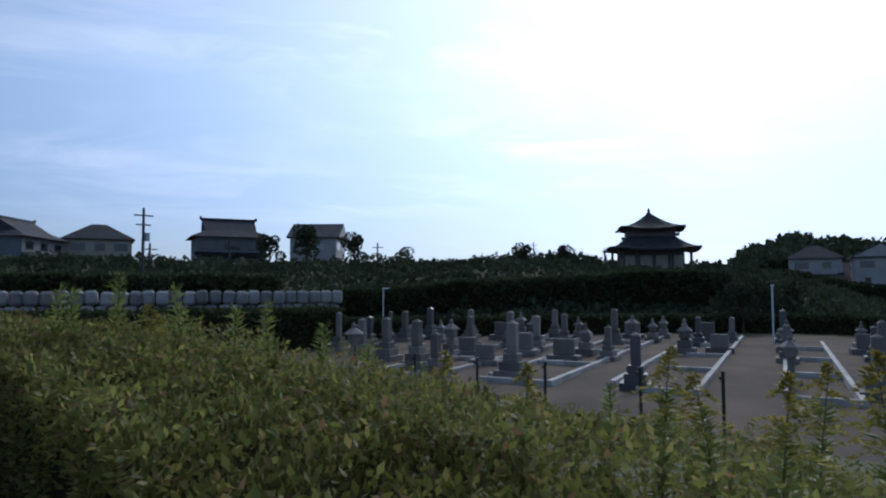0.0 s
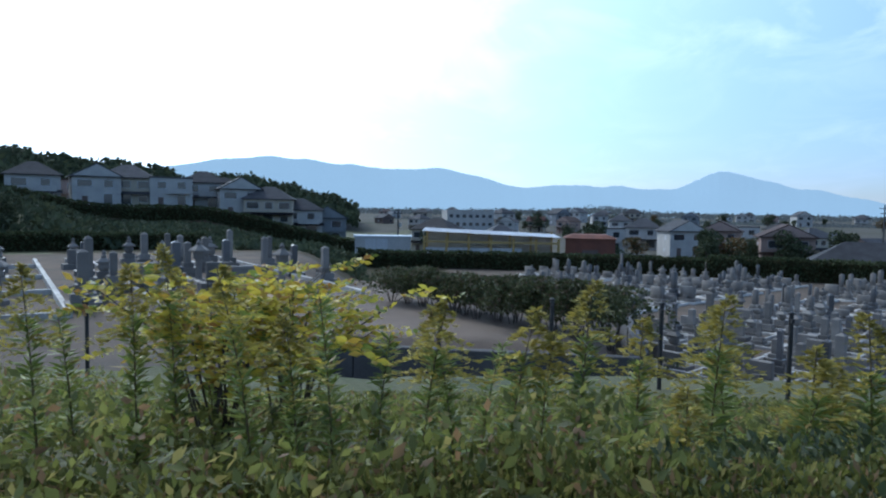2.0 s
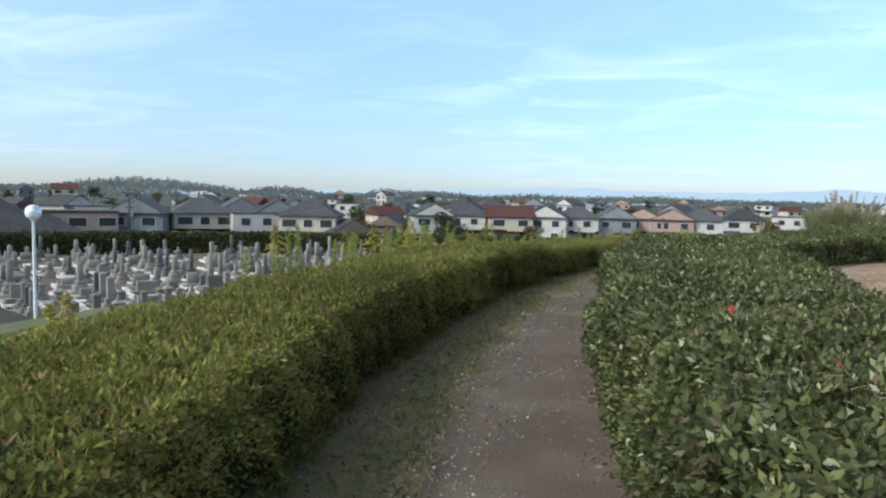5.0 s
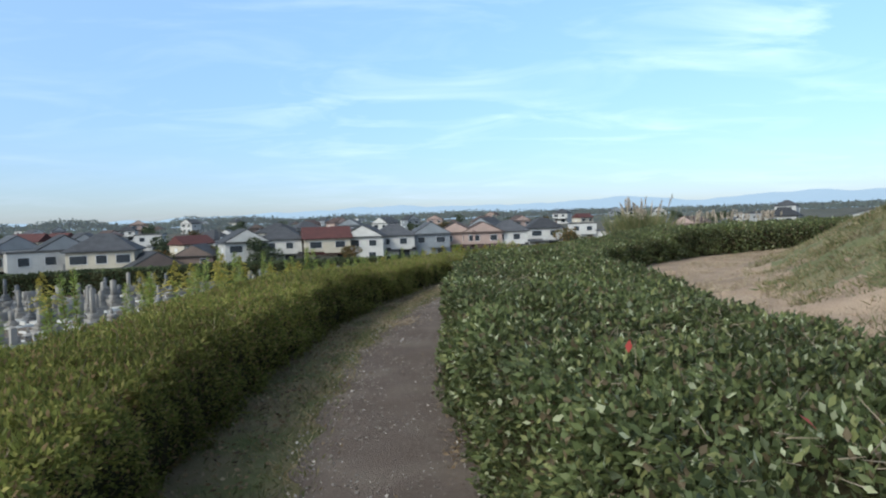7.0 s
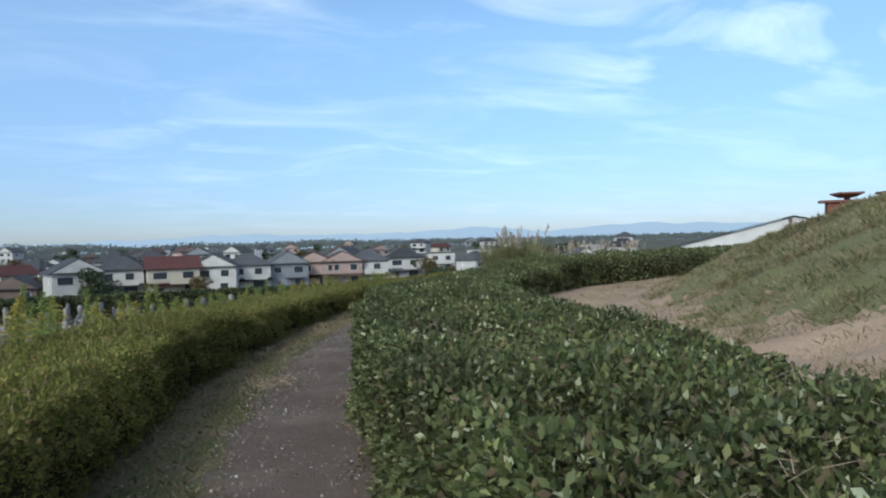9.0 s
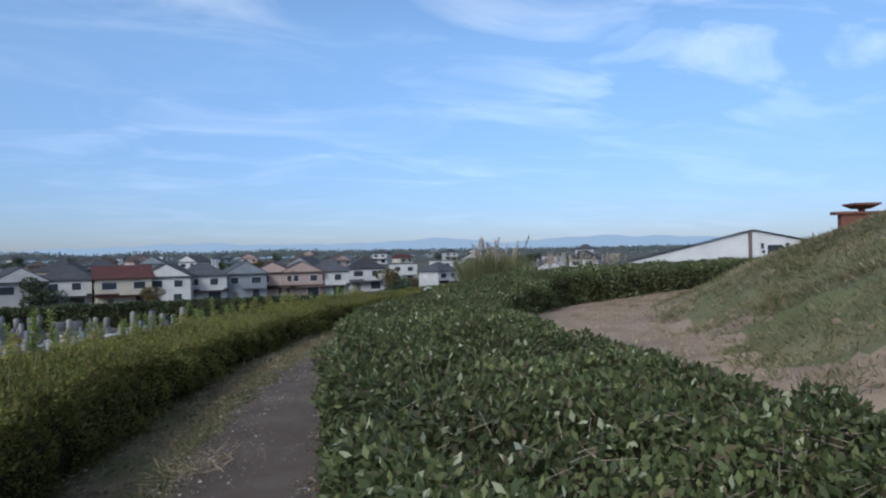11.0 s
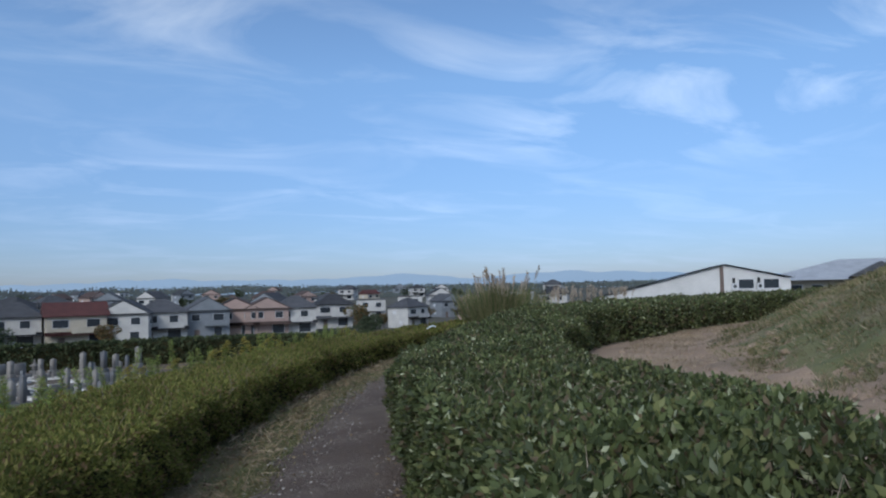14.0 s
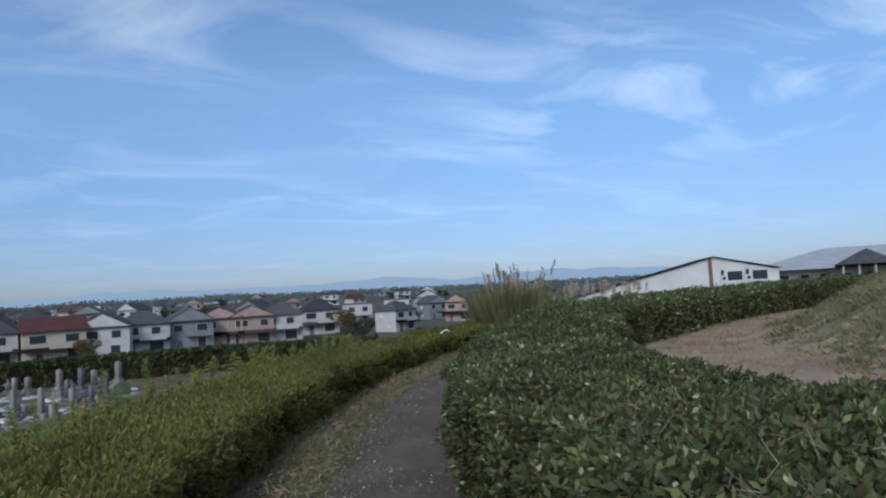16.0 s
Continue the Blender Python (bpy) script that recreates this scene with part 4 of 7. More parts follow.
for yaw, dist, ztop, k in spots:
    p = bearing(yaw, dist * 0.93)
    src = weed_kinds[k]
    tall = (1.9, 1.7, 1.6, 1.8, 1.3)[k]
    s = (ztop - (p.z - 0.05)) / tall
    m = Matrix.Translation((p.x, p.y, p.z - 0.05)) @ Matrix.Rotation(random.uniform(0, 6.28), 4, "Z")
    ob = copy_thing(src, m) if k in used else src
    used.add(k)
    ob.matrix_basis = m @ Matrix.Diagonal((1.2, 1.2, s, 1))
for k in range(165):
    deg = random.uniform(-12, 40)
    if deg < 4 and k % 7:
        continue
    r = 27.9 + abs(random.gauss(0.25, 0.7))
    p = ring(r, deg)
    p.z = gz_at(p.x, p.y) - 0.05
    which = random.choice([2, 4, 2, 4, 0, 3]) if deg > 2 else random.choice([0, 1, 3, 3, 2, 4, 1])
    top = random.uniform(0.4, 0.7) if deg > 16 else random.uniform(0.75, 1.1) if deg > 2 else random.uniform(0.6, 0.95)
    ob = copy_thing(weed_kinds[which], Matrix.Translation(p))
    s = (top - p.z) / (1.9, 1.7, 1.6, 1.8, 1.3)[which]
    ob.matrix_basis = Matrix.Translation(p) @ Matrix.Rotation(random.uniform(0, 6.28), 4, "Z") @ Matrix.Diagonal((1, 1, s, 1))


def slope_thicket():
    """Low rough growth that covers the slope outside the hedge."""
    g = np.random.default_rng(77)
    n_t = 210000
    ang = np.radians(g.uniform(-48, 45, n_t))
    r = 27.7 + g.uniform(0, 1, n_t) ** 1.2 * 7.5
    x, y = CX - r * np.cos(ang), CY + r * np.sin(ang)
    high = (0.45 + 0.3 * wave(x, y, 0.7, 4)) * (0.25 + 0.95 * np.maximum(smooth(32, 29.5, r), smooth(-2.0, -5.0, y) * smooth(35.5, 33.5, r)))
    # rank growth up to the hedge's height just outside it, higher still at the southern bend
    bank = smooth(31.5, 28.6, r)
    high = np.maximum(high * (1 - 0.45 * smooth(-5.0, -2.5, y)), bank * (0.42 + 0.32 * smooth(-2.5, -5.0, y) - land(x, y) + 0.2 * wave(x, y, 1.9, 6)) * smooth(2.5, -1.0, y))
    high = high + 0.3 * smooth(-4, -9, y) * smooth(34, 30, r)
    high = high * (1 - 0.72 * smooth(6.0, 12.0, y))
    z = land(x, y) + g.uniform(0.2, 1, n_t) ** 0.6 * np.maximum(high, 0.1)
    w = np.stack([g.normal(size=n_t), g.normal(size=n_t), g.uniform(0.1, 1.5, n_t)], 1)
    tagged(new("slope_thicket", leaf_mesh("slope_thicket", np.stack([x, y, z], 1), w, g.uniform(0.035, 0.09, n_t), 0.45, M_UNDER)), "rough green undergrowth on the slope below the hedge", "undergrowth", kind="stuff")


slope_thicket()


def yellow_shrub(x, y, top, seed):
    """A thin-stemmed sapling with compound yellowing leaves."""
    g = np.random.default_rng(seed)
    z = gz_at(x, y)
    ob = thing("yellow_sapling", "thin sapling with yellowing compound leaves behind the hedge", "shrub", Matrix.Translation((x, y, z)))
    h = top - z
    P, W = [], []
    for k in range(15):
        a = g.uniform(0, 2 * math.pi)
        reach = g.uniform(0.2, 0.75)
        tip = Vector((math.cos(a) * reach, math.sin(a) * reach * 1.2, h * g.uniform(0.62, 1.0)))
        mid = Vector((tip.x * 0.35, tip.y * 0.35, tip.z * 0.7))
        bm = bmesh.new()
        rod(bm, (0.02 * k - 0.15, 0.03 * math.sin(k), -0.1), mid, 0.010, 0.007, 5)
        rod(bm, mid, tip, 0.007, 0.003, 5)
        part("stem", bm, M_BARK, ob)
        for j in range(10):
            t = g.uniform(0.2, 1.0)
            c = mid.lerp(tip, t)
            a2 = g.uniform(0, 2 * math.pi)
            d = Vector((math.cos(a2), math.sin(a2), g.uniform(-0.25, 0.35)))
            for s in np.linspace(0.12, 0.34, 7):
                for sg in (-1, 1):
                    P.append(c + d * s)
                    W.append(d * 0.4 + Vector((-d.y, d.x, -0.15)) * sg + Vector(g.normal(0, 0.25, 3)))
    part("leaves", leaf_mesh("leaves", np.array(P), np.array(W), g.uniform(0.05, 0.09, len(P)), 0.45, M_YELLOW), None, ob)


for yaw, dist, top, seed in ((121.0, 4.3, 1.12, 3), (115.0, 4.4, 1.12, 4)):
    p = bearing(yaw, dist)
    yellow_shrub(p.x, p.y, top, seed)


def fence_post():
    ob = thing("fence_post", "slim black steel fence post on the slope", "fence post", group="fence below the hedge")
    part("post", turned([(0.035, -0.6), (0.035, 1.28), (0.032, 1.30)], 8), M_POST, ob)
    part("cap", turned([(0.045, 1.302), (0.045, 1.33), (0.02, 1.345)], 8), M_POST, ob)
    part("bracket", boxes((0.035, 0.09, -0.02, 0.02, 1.18, 1.24)), M_POST, ob)
    return ob


post0 = None
for yaw, dist, ztop in ((146.0, 15.5, -0.18), (153.4, 16.5, -0.2), (158.9, 17.5, -0.22), (164.0, 19.5, -0.3), (168.9, 23, -0.35), (171.5, 26.5, -0.45), (140.0, 15.0, -0.15), (129.3, 13.8, -0.1), (121.5, 13.0, -0.05), (111.5, 12.0, 0.0), (91.9, 11.2, 0.1), (83.0, 11.0, 0.14), (101.5, 11.6, 0.05),
                        (64.0, 11.0, 0.1), (73.5, 11.0, 0.12)):
    p = bearing(yaw, dist)
    m = Matrix.Translation((p.x, p.y, ztop - 1.345))
    if post0 is None:
        post0 = fence_post()
        post0.matrix_basis = m
    else:
        copy_thing(post0, m)


# ---- pampas grass beyond the path ----
def pampas(x, y):
    g = np.random.default_rng(9)
    z = gz_at(x, y)
    ob = thing("pampas_grass", "clump of pampas grass with pale feathery plumes beside the hedge", "grass clump", Matrix.Translation((x, y, z)))
    n_l = 4200
    a, r0 = g.uniform(0, 2 * math.pi, n_l), g.uniform(0, 0.8, n_l)
    base = np.stack([np.cos(a) * r0 * 1.6, np.sin(a) * r0 * 1.6, g.uniform(0, 0.9, n_l) * (1 - z * 0.55)], 1)
    way = np.stack([np.cos(a) * g.uniform(0.2, 0.9, n_l), np.sin(a) * g.uniform(0.2, 0.9, n_l), np.full(n_l, 1.3)], 1)
    part("blades", leaf_mesh("blades", base, way, g.uniform(0.4, 0.9, n_l), 0.025, M_PAMPLEAF), None, ob)
    top = 2.1 - z
    for k in range(36):
        a = g.uniform(0, 2 * math.pi)
        lean = g.uniform(0.1, 1.2)
        tip = Vector((math.cos(a) * lean, math.sin(a) * lean, top * g.uniform(0.72, 1.0)))
        bm = bmesh.new()
        rod(bm, (tip.x * 0.4, tip.y * 0.4, 0), tip, 0.006, 0.003, 4)
        st = part("stalk", bm, M_STRAW, ob)
        n_p = 60
        s = g.uniform(0, 1, n_p)
        axis_v = np.array(Vector((tip.x * 0.6, tip.y * 0.6, tip.z)).normalized())
        P = np.array(tip) - axis_v * 0.42 * s[:, None] + g.normal(0, 0.012, (n_p, 3))
        part("feather", leaf_mesh("feather", P, axis_v + g.normal(0, 0.35, (n_p, 3)), g.uniform(0.05, 0.13, n_p), 0.2, M_PAMPAS), None, ob)


pampas(8.75, 27.9)


def reeds(deg, r, top, seed):
    """A few thin stalks with pale plumes behind the far hedge."""
    g = np.random.default_rng(seed)
    p = ring(r, deg)
    z = gz_at(p.x, p.y)
    ob = thing("reed_tuft", "thin tuft of pale plumed reeds behind the far hedge", "grass clump", Matrix.Translation((p.x, p.y, z)), "reeds behind the hedge")
    for k in range(5):
        tip = Vector((g.normal(0, 0.3), g.normal(0, 0.3), (top - z) * g.uniform(0.88, 1.0)))
        bm = bmesh.new()
        rod(bm, (tip.x * 0.4, tip.y * 0.4, -0.05), tip, 0.008, 0.004, 4)
        part("stalk", bm, M_STRAW, ob)
        P = np.array(tip) - np.array([0, 0, 1]) * g.uniform(0, 0.3, 40)[:, None] + g.normal(0, 0.02, (40, 3))
        part("feather", leaf_mesh("feather", P, g.normal(0, 0.45, (40, 3)) + [0, 0, 1], g.uniform(0.06, 0.13, 40), 0.25, M_PAMPAS), None, ob)


for k in range(9):
    reeds(59.5 + 1.5 * k, 26.3 + 0.3 * (k % 3), 1.25 + 0.12 * ((k * 5) % 3), 70 + k)


def cane():
    """A pale bent pipe that leans out of the hedge."""
    ob = thing("bent_pipe", "pale bent plastic pipe sticking out of the hedge", "pipe", Matrix.Translation(ring(26.65, 42.0, -0.22)))
    bm = bmesh.new()
    pts = [Vector((0, 0, 0)), Vector((0, 0, 0.62)), Vector((0.04, 0.02, 0.70)), Vector((0.12, 0.03, 0.76)), Vector((0.22, 0.04, 0.78)), Vector((0.28, 0.04, 0.74))]
    for a, b in zip(pts, pts[1:]):
        rod(bm, a, b, 0.014, 0.014, 7)
    part("pipe", bm, M_WHITEMETAL, ob)


cane()


def laurel():
    """A broad-leaved bush that has grown into the outer hedge."""
    g = np.random.default_rng(15)
    ob = thing("laurel_bush", "broad grey-green leaved bush growing through the outer hedge", "bush", Matrix.Translation((-1.95, 1.9, 0)))
    for k in range(7):
        bm = bmesh.new()
        rod(bm, (g.normal(0, 0.1), g.normal(0, 0.1), 0), (g.normal(0, 0.3), g.normal(0, 0.5), 0.65), 0.012, 0.006, 5)
        part("stem", bm, M_BARK, ob)
    n_b = 4200
    a, r = g.uniform(0, 2 * math.pi, n_b), np.sqrt(g.uniform(0, 1, n_b))
    x, y = np.cos(a) * r * 0.66, np.sin(a) * r * 1.25
    z = 0.70 + 0.10 * np.sqrt(np.clip(1 - r * r, 0, 1)) + wave(x * 3, y * 3, 1.0, 3) * 0.04 - np.abs(g.normal(0, 0.07, n_b))
    w = np.stack([x * 0.6, y * 0.4, np.full(n_b, 0.7)], 1) + g.normal(size=(n_b, 3)) * 0.6
    part("leaves", leaf_mesh("leaves", np.stack([x, y, z], 1), w, g.uniform(0.028, 0.055, n_b), 0.45, M_GLAUCOUS), None, ob)


laurel()


# ---- cemetery ----
def grave_proto(kind, mat_s, seed):
    g = random.Random(seed)
    labels = {"pillar": "grey granite family grave with a square pillar on stepped bases", "slim": "tall slim granite grave pillar on a stepped base",
              "stupa": "rounded stone stupa grave with a stacked roof and finial", "slab": "low wide granite grave slab on a plinth", "lantern": "grey stone lantern standing in a grave plot"}
    ob = thing("stone_lantern" if kind == "lantern" else "gravestone", labels[kind], "lantern" if kind == "lantern" else "gravestone", group="cemetery stones")
    if kind in ("pillar", "slim"):
        a = 0.16 if kind == "pillar" else 0.12
        top = 1.75 if kind == "pillar" else 2.0
        part("lower_base", boxes((-0.5, 0.5, -0.5, 0.5, -0.1, 0.24), bevel=0.015), mat_s, ob)
        part("middle_base", boxes((-0.36, 0.36, -0.36, 0.36, 0.242, 0.52), bevel=0.015), mat_s, ob)
        part("upper_base", boxes((-0.25, 0.25, -0.25, 0.25, 0.522, 0.78), bevel=0.015), mat_s, ob)
        bm = boxes((-a, a, -a, a, 0.782, top), bevel=0.012)
        box(bm, -a, a, -a, a, top + 0.001, top + 0.09, taper=a * 0.85)
        part("pillar", bm, mat_s, ob)
        part("flower_vase", turned([(0.05, 0.524), (0.06, 0.62), (0.045, 0.7)], 7, at=(0.3, -0.3, 0)), mat_s, ob)
    elif kind == "stupa":
        part("lower_base", boxes((-0.45, 0.45, -0.45, 0.45, -0.1, 0.3), bevel=0.015), mat_s, ob)
        part("upper_base", boxes((-0.3, 0.3, -0.3, 0.3, 0.302, 0.62), bevel=0.015), mat_s, ob)
        part("round_body", turned([(0.16, 0.622), (0.24, 0.72), (0.26, 0.85), (0.2, 0.98)], 12), mat_s, ob)
        bm = bmesh.new()
        box(bm, -0.3, 0.3, -0.3, 0.3, 0.982, 1.06)
        box(bm, -0.28, 0.28, -0.28, 0.28, 1.061, 1.22, taper=0.17)
        part("roof_stone", bm, mat_s, ob)
        part("finial", turned([(0.1, 1.222), (0.13, 1.29), (0.06, 1.38), (0.1, 1.45), (0.02, 1.58)], 10), mat_s, ob)
    elif kind == "slab":
        part("plinth", boxes((-0.75, 0.75, -0.4, 0.4, -0.1, 0.3), bevel=0.015), mat_s, ob)
        part("slab", boxes((-0.5, 0.5, -0.13, 0.13, 0.302, 1.05), bevel=0.04), mat_s, ob)
        part("incense_block", boxes((-0.15, 0.15, -0.38, -0.16, 0.302, 0.5), bevel=0.01), mat_s, ob)
    else:
        part("base", turned([(0.35, -0.1), (0.35, 0.12), (0.25, 0.2)], 6), mat_s, ob)
        part("shaft", turned([(0.13, 0.2), (0.11, 0.6), (0.14, 0.95)], 8), mat_s, ob)
        part("fire_box", boxes((-0.18, 0.18, -0.18, 0.18, 0.95, 1.25), bevel=0.015), mat_s, ob)
        part("roof_stone", turned([(0.4, 1.25), (0.38, 1.3), (0.2, 1.42), (0.09, 1.5)], 6), mat_s, ob)
        part("finial", turned([(0.07, 1.5), (0.1, 1.58), (0.02, 1.7)], 8), mat_s, ob)
    return ob


grave_kinds = [grave_proto("pillar", M_GRANITE, 1), grave_proto("slim", M_GRANITE, 2), grave_proto("stupa", M_GRANITE, 3), grave_proto("slab", M_GRANITE, 4), grave_proto("pillar", M_GRANITE_D, 5), grave_proto("slim", M_GRANITE_D, 6), grave_proto("lantern", M_GRANITE, 7)]
for k, g0 in enumerate(grave_kinds):
    p = bearing(58 + 3.1 * k, 45 + (k % 3) * 2.5)
    g0.matrix_basis = Matrix.Translation(p)
plot0 = []
for wd, dp in ((1.9, 1.9), (2.3, 1.9)):
    ob = thing("plot_kerb", "pale stone kerb frame round a grave plot", "kerb", group="plot kerbs")
    for nm, r in (("kerb_side", (-wd / 2, -wd / 2 + 0.14, -dp / 2, dp / 2, -0.1, 0.16)), ("kerb_side", (wd / 2 - 0.14, wd / 2, -dp / 2, dp / 2, -0.1, 0.16)),
                  ("kerb_front", (-wd / 2 + 0.142, wd / 2 - 0.142, -dp / 2, -dp / 2 + 0.14, -0.1, 0.17)), ("kerb_back", (-wd / 2 + 0.142, wd / 2 - 0.142, dp / 2 - 0.14, dp / 2, -0.1, 0.15))):
        part(nm, boxes(r, bevel=0.01), M_KERB, ob)
    plot0.append(ob)
plot0[0].matrix_basis = Matrix.Translation(bearing(50, 30))
plot0[1].matrix_basis = Matrix.Translation(bearing(56, 34))

E1, E2 = Vector((-0.79, 0.613)), Vector((0.613, 0.79))
gazebo_at, van_at, lamp_at = Vector((-18.3, 16.0)), Vector((-22.4, 15.0)), Vector((-25.0, 26.4))
turn_lower = math.degrees(math.atan2(E1.y, E1.x))
grand = random.Random(21)
found = []
for j in range(-32, 60):
    off = j * 1.75 + (0.55 if j % 2 else 0.0)
    for i in range(-6, 44):
        q = E1 * (i * 2.05 + 14) + E2 * off
        x, y = q.x + grand.gauss(0, 0.1), q.y + grand.gauss(0, 0.1)
        dist = math.hypot(x, y)
        yaw = math.degrees(math.atan2(-x, y))
        if not (26 < dist < 73 and 3 < yaw < 93) or math.hypot(x - CX, y - CY) < 40:
            continue
        lane = (q - Vector((-37.7, 26.8))).dot(E2)
        if abs(lane) < 1.7 or abs(lane - 21) < 1.5 or abs(lane + 20) < 1.3 or i % 12 == 5:
            continue
        if y < 3.5 and x > -30 or min((Vector((x, y)) - c).length for c in (gazebo_at, van_at, lamp_at)) < (3.6 if dist < 32 else 1.5):
            continue
        if gz_at(x, y) > -4.6 or grand.random() > (0.9 if dist < 55 else 0.75):
            continue
        s = grand.uniform(0.8, 1.15)
        m = Matrix.Translation((x, y, gz_at(x, y))) @ Matrix.Rotation(radians(turn_lower + (90 if j % 2 else -90) + grand.gauss(0, 2)), 4, "Z")
        found.append((dist, grand.choice([0, 0, 1, 2, 2, 3, 3, 3, 4, 5, 0]), m, Matrix.Diagonal((s, s, s * grand.uniform(0.6, 1.15), 1))))
found.sort(key=lambda row: row[0])
for dist, kind, m, size in found[:225]:
    copy_thing(grave_kinds[kind], m).matrix_basis = m @ size
    if dist < 42:
        copy_thing(plot0[grand.random() < 0.4], m)
# the stones farther off, too small to pick apart
solid = {}
for k, g0 in enumerate(grave_kinds):
    V, F, o = [], [], 0
    for c in g0.children:
        c.data.calc_loop_triangles()
        co = np.array([v.co for v in c.data.vertices])
        V.append(co)
        F.append(np.array([t.vertices for t in c.data.loop_triangles]) + o)
        o += len(co)
    solid[k] = (np.concatenate(V), np.concatenate(F))
for name, ks, material in (("far_gravestones", (0, 1, 2, 3, 6), M_GRANITE), ("far_dark_gravestones", (4, 5), M_GRANITE_D)):
    V, F, o = [], [], 0
    for dist, kind, m, size in found[225:]:
        if kind in ks:
            w = np.array(m @ size)
            co, f = solid[kind]
            V.append(co @ w[:3, :3].T + w[:3, 3])
            F.append(f + o)
            o += len(co)
    tagged(new(name, fast_mesh(name, np.concatenate(V), np.concatenate(F), material)), "rows of granite gravestones in the far part of the cemetery", "gravestones", kind="stuff")
V, F, o = [], [], 0
for dist, kind, m, size in found[60:]:
    if dist >= 42:
        for x0, x1, y0, y1 in ((-0.95, 0.95, -0.95, -0.81), (-0.95, -0.81, -0.81, 0.95), (0.81, 0.95, -0.81, 0.95)):
            co = np.array([(x0, y0, -0.1), (x1, y0, -0.1), (x1, y1, -0.1), (x0, y1, -0.1), (x0, y0, 0.16), (x1, y0, 0.16), (x1, y1, 0.16), (x0, y1, 0.16)])
            w = np.array(m)
            V.append(co @ w[:3, :3].T + w[:3, 3])
            F.append(np.array([(4, 5, 6, 7), (0, 1, 5, 4), (1, 2, 6, 5), (2, 3, 7, 6), (3, 0, 4, 7)]) + o)
            o += 8
tagged(new("far_plot_kerbs", fast_mesh("far_plot_kerbs", np.concatenate(V), np.concatenate(F), M_KERB)), "pale kerbs round the far grave plots", "kerbs", kind="stuff")

# upper terrace: long kerbed plots that run away from the walk
U1, U2 = Vector((-0.715, -0.70)), Vector((0.70, -0.715))
turn_upper = math.degrees(math.atan2(U1.y, U1.x))


def kerb_run(a, b, w=0.2, h=0.2):
    a, b = Vector(a), Vector(b)
    ob = thing("kerb_run", "long pale stone kerb edging the grave plots", "kerb", Matrix.Translation((*a, gz_at(*((a + b) / 2)))) @ Matrix.Rotation(math.atan2((b - a).y, (b - a).x), 4, "Z"), "terrace kerbs")
    n_k = max(2, int((b - a).length / 1.2))
    step = (b - a).length / n_k
    me = None
    for k in range(n_k):
        if me is None:
            bm = boxes((0.01, step - 0.01, -w / 2, w / 2, -0.15, h), bevel=0.015)
            o = part("kerb_stone", bm, M_KERB, ob)
            me = o.data
        else:
            o = part("kerb_stone", me, None, ob)
        o.location = (k * step, 0, 0)


origin = Vector((-13.9, -18.6))
for k, v in enumerate((-4.6, -2.6, 0.0, 2.9, 4.9, 7.6, 9.6, 12.4, -7.4, -10.2, -12.6, -15.2)):
    a = origin + U2 * (v - 1.0)
    kerb_run(a + U1 * (1 if k % 2 else 0), a + U1 * (28 if k % 3 else 24))
for v in (-4.6, 0.0, 4.9, 9.6):
    for u in (0.0, 6.5, 13.0, 19.5):
        a = origin + U1 * u + U2 * (v - 0.9)
        kerb_run(a, a + U2 * 1.8 if v != 4.9 else a + U2 * 2.6)
ug = random.Random(4)
for v, us in ((-3.6, (4.5, 12, 17, 25)), (-7.5, (6, 9, 14, 18, 22)), (1.0, (1.0, 14.0, 20.5, 24)), (-0.6, (16, 22)), (3.9, (9, 16, 22, 26)), (5.8, (2, 8, 12, 19, 24)), (8.6, (0.5, 5, 10, 13, 17, 21)), (10.9, (3, 6, 9, 14, 18, 24)),
              (13.5, (2, 5, 8, 12, 15, 19, 23)), (16.0, (6, 9, 12, 15, 20)), (18.5, (8, 11, 15, 18, 22)), (21, (10, 14, 17)), (-6.3, (1.5, 4)), (-9, (1, 4, 6.5)), (-11.5, (2, 5, 8, 11)), (-14, (4, 7, 12, 16)), (-16.5, (6, 9, 13)), (-10.5, (8, 12, 16, 21)), (-13, (10, 14, 19, 23))):
    for u in us:
        q = origin + U1 * (u + ug.uniform(-0.5, 0.5)) + U2 * (v + ug.uniform(-0.2, 0.2))
        kind = ug.choice([0, 1, 2, 3, 4, 0, 6, 2])
        s = ug.uniform(0.9, 1.2)
        m = Matrix.Translation((q.x, q.y, gz_at(q.x, q.y))) @ Matrix.Rotation(radians(turn_upper + 90 + ug.gauss(0, 3)), 4, "Z")
        copy_thing(grave_kinds[kind], m).matrix_basis = m @ Matrix.Diagonal((s, s, s, 1))


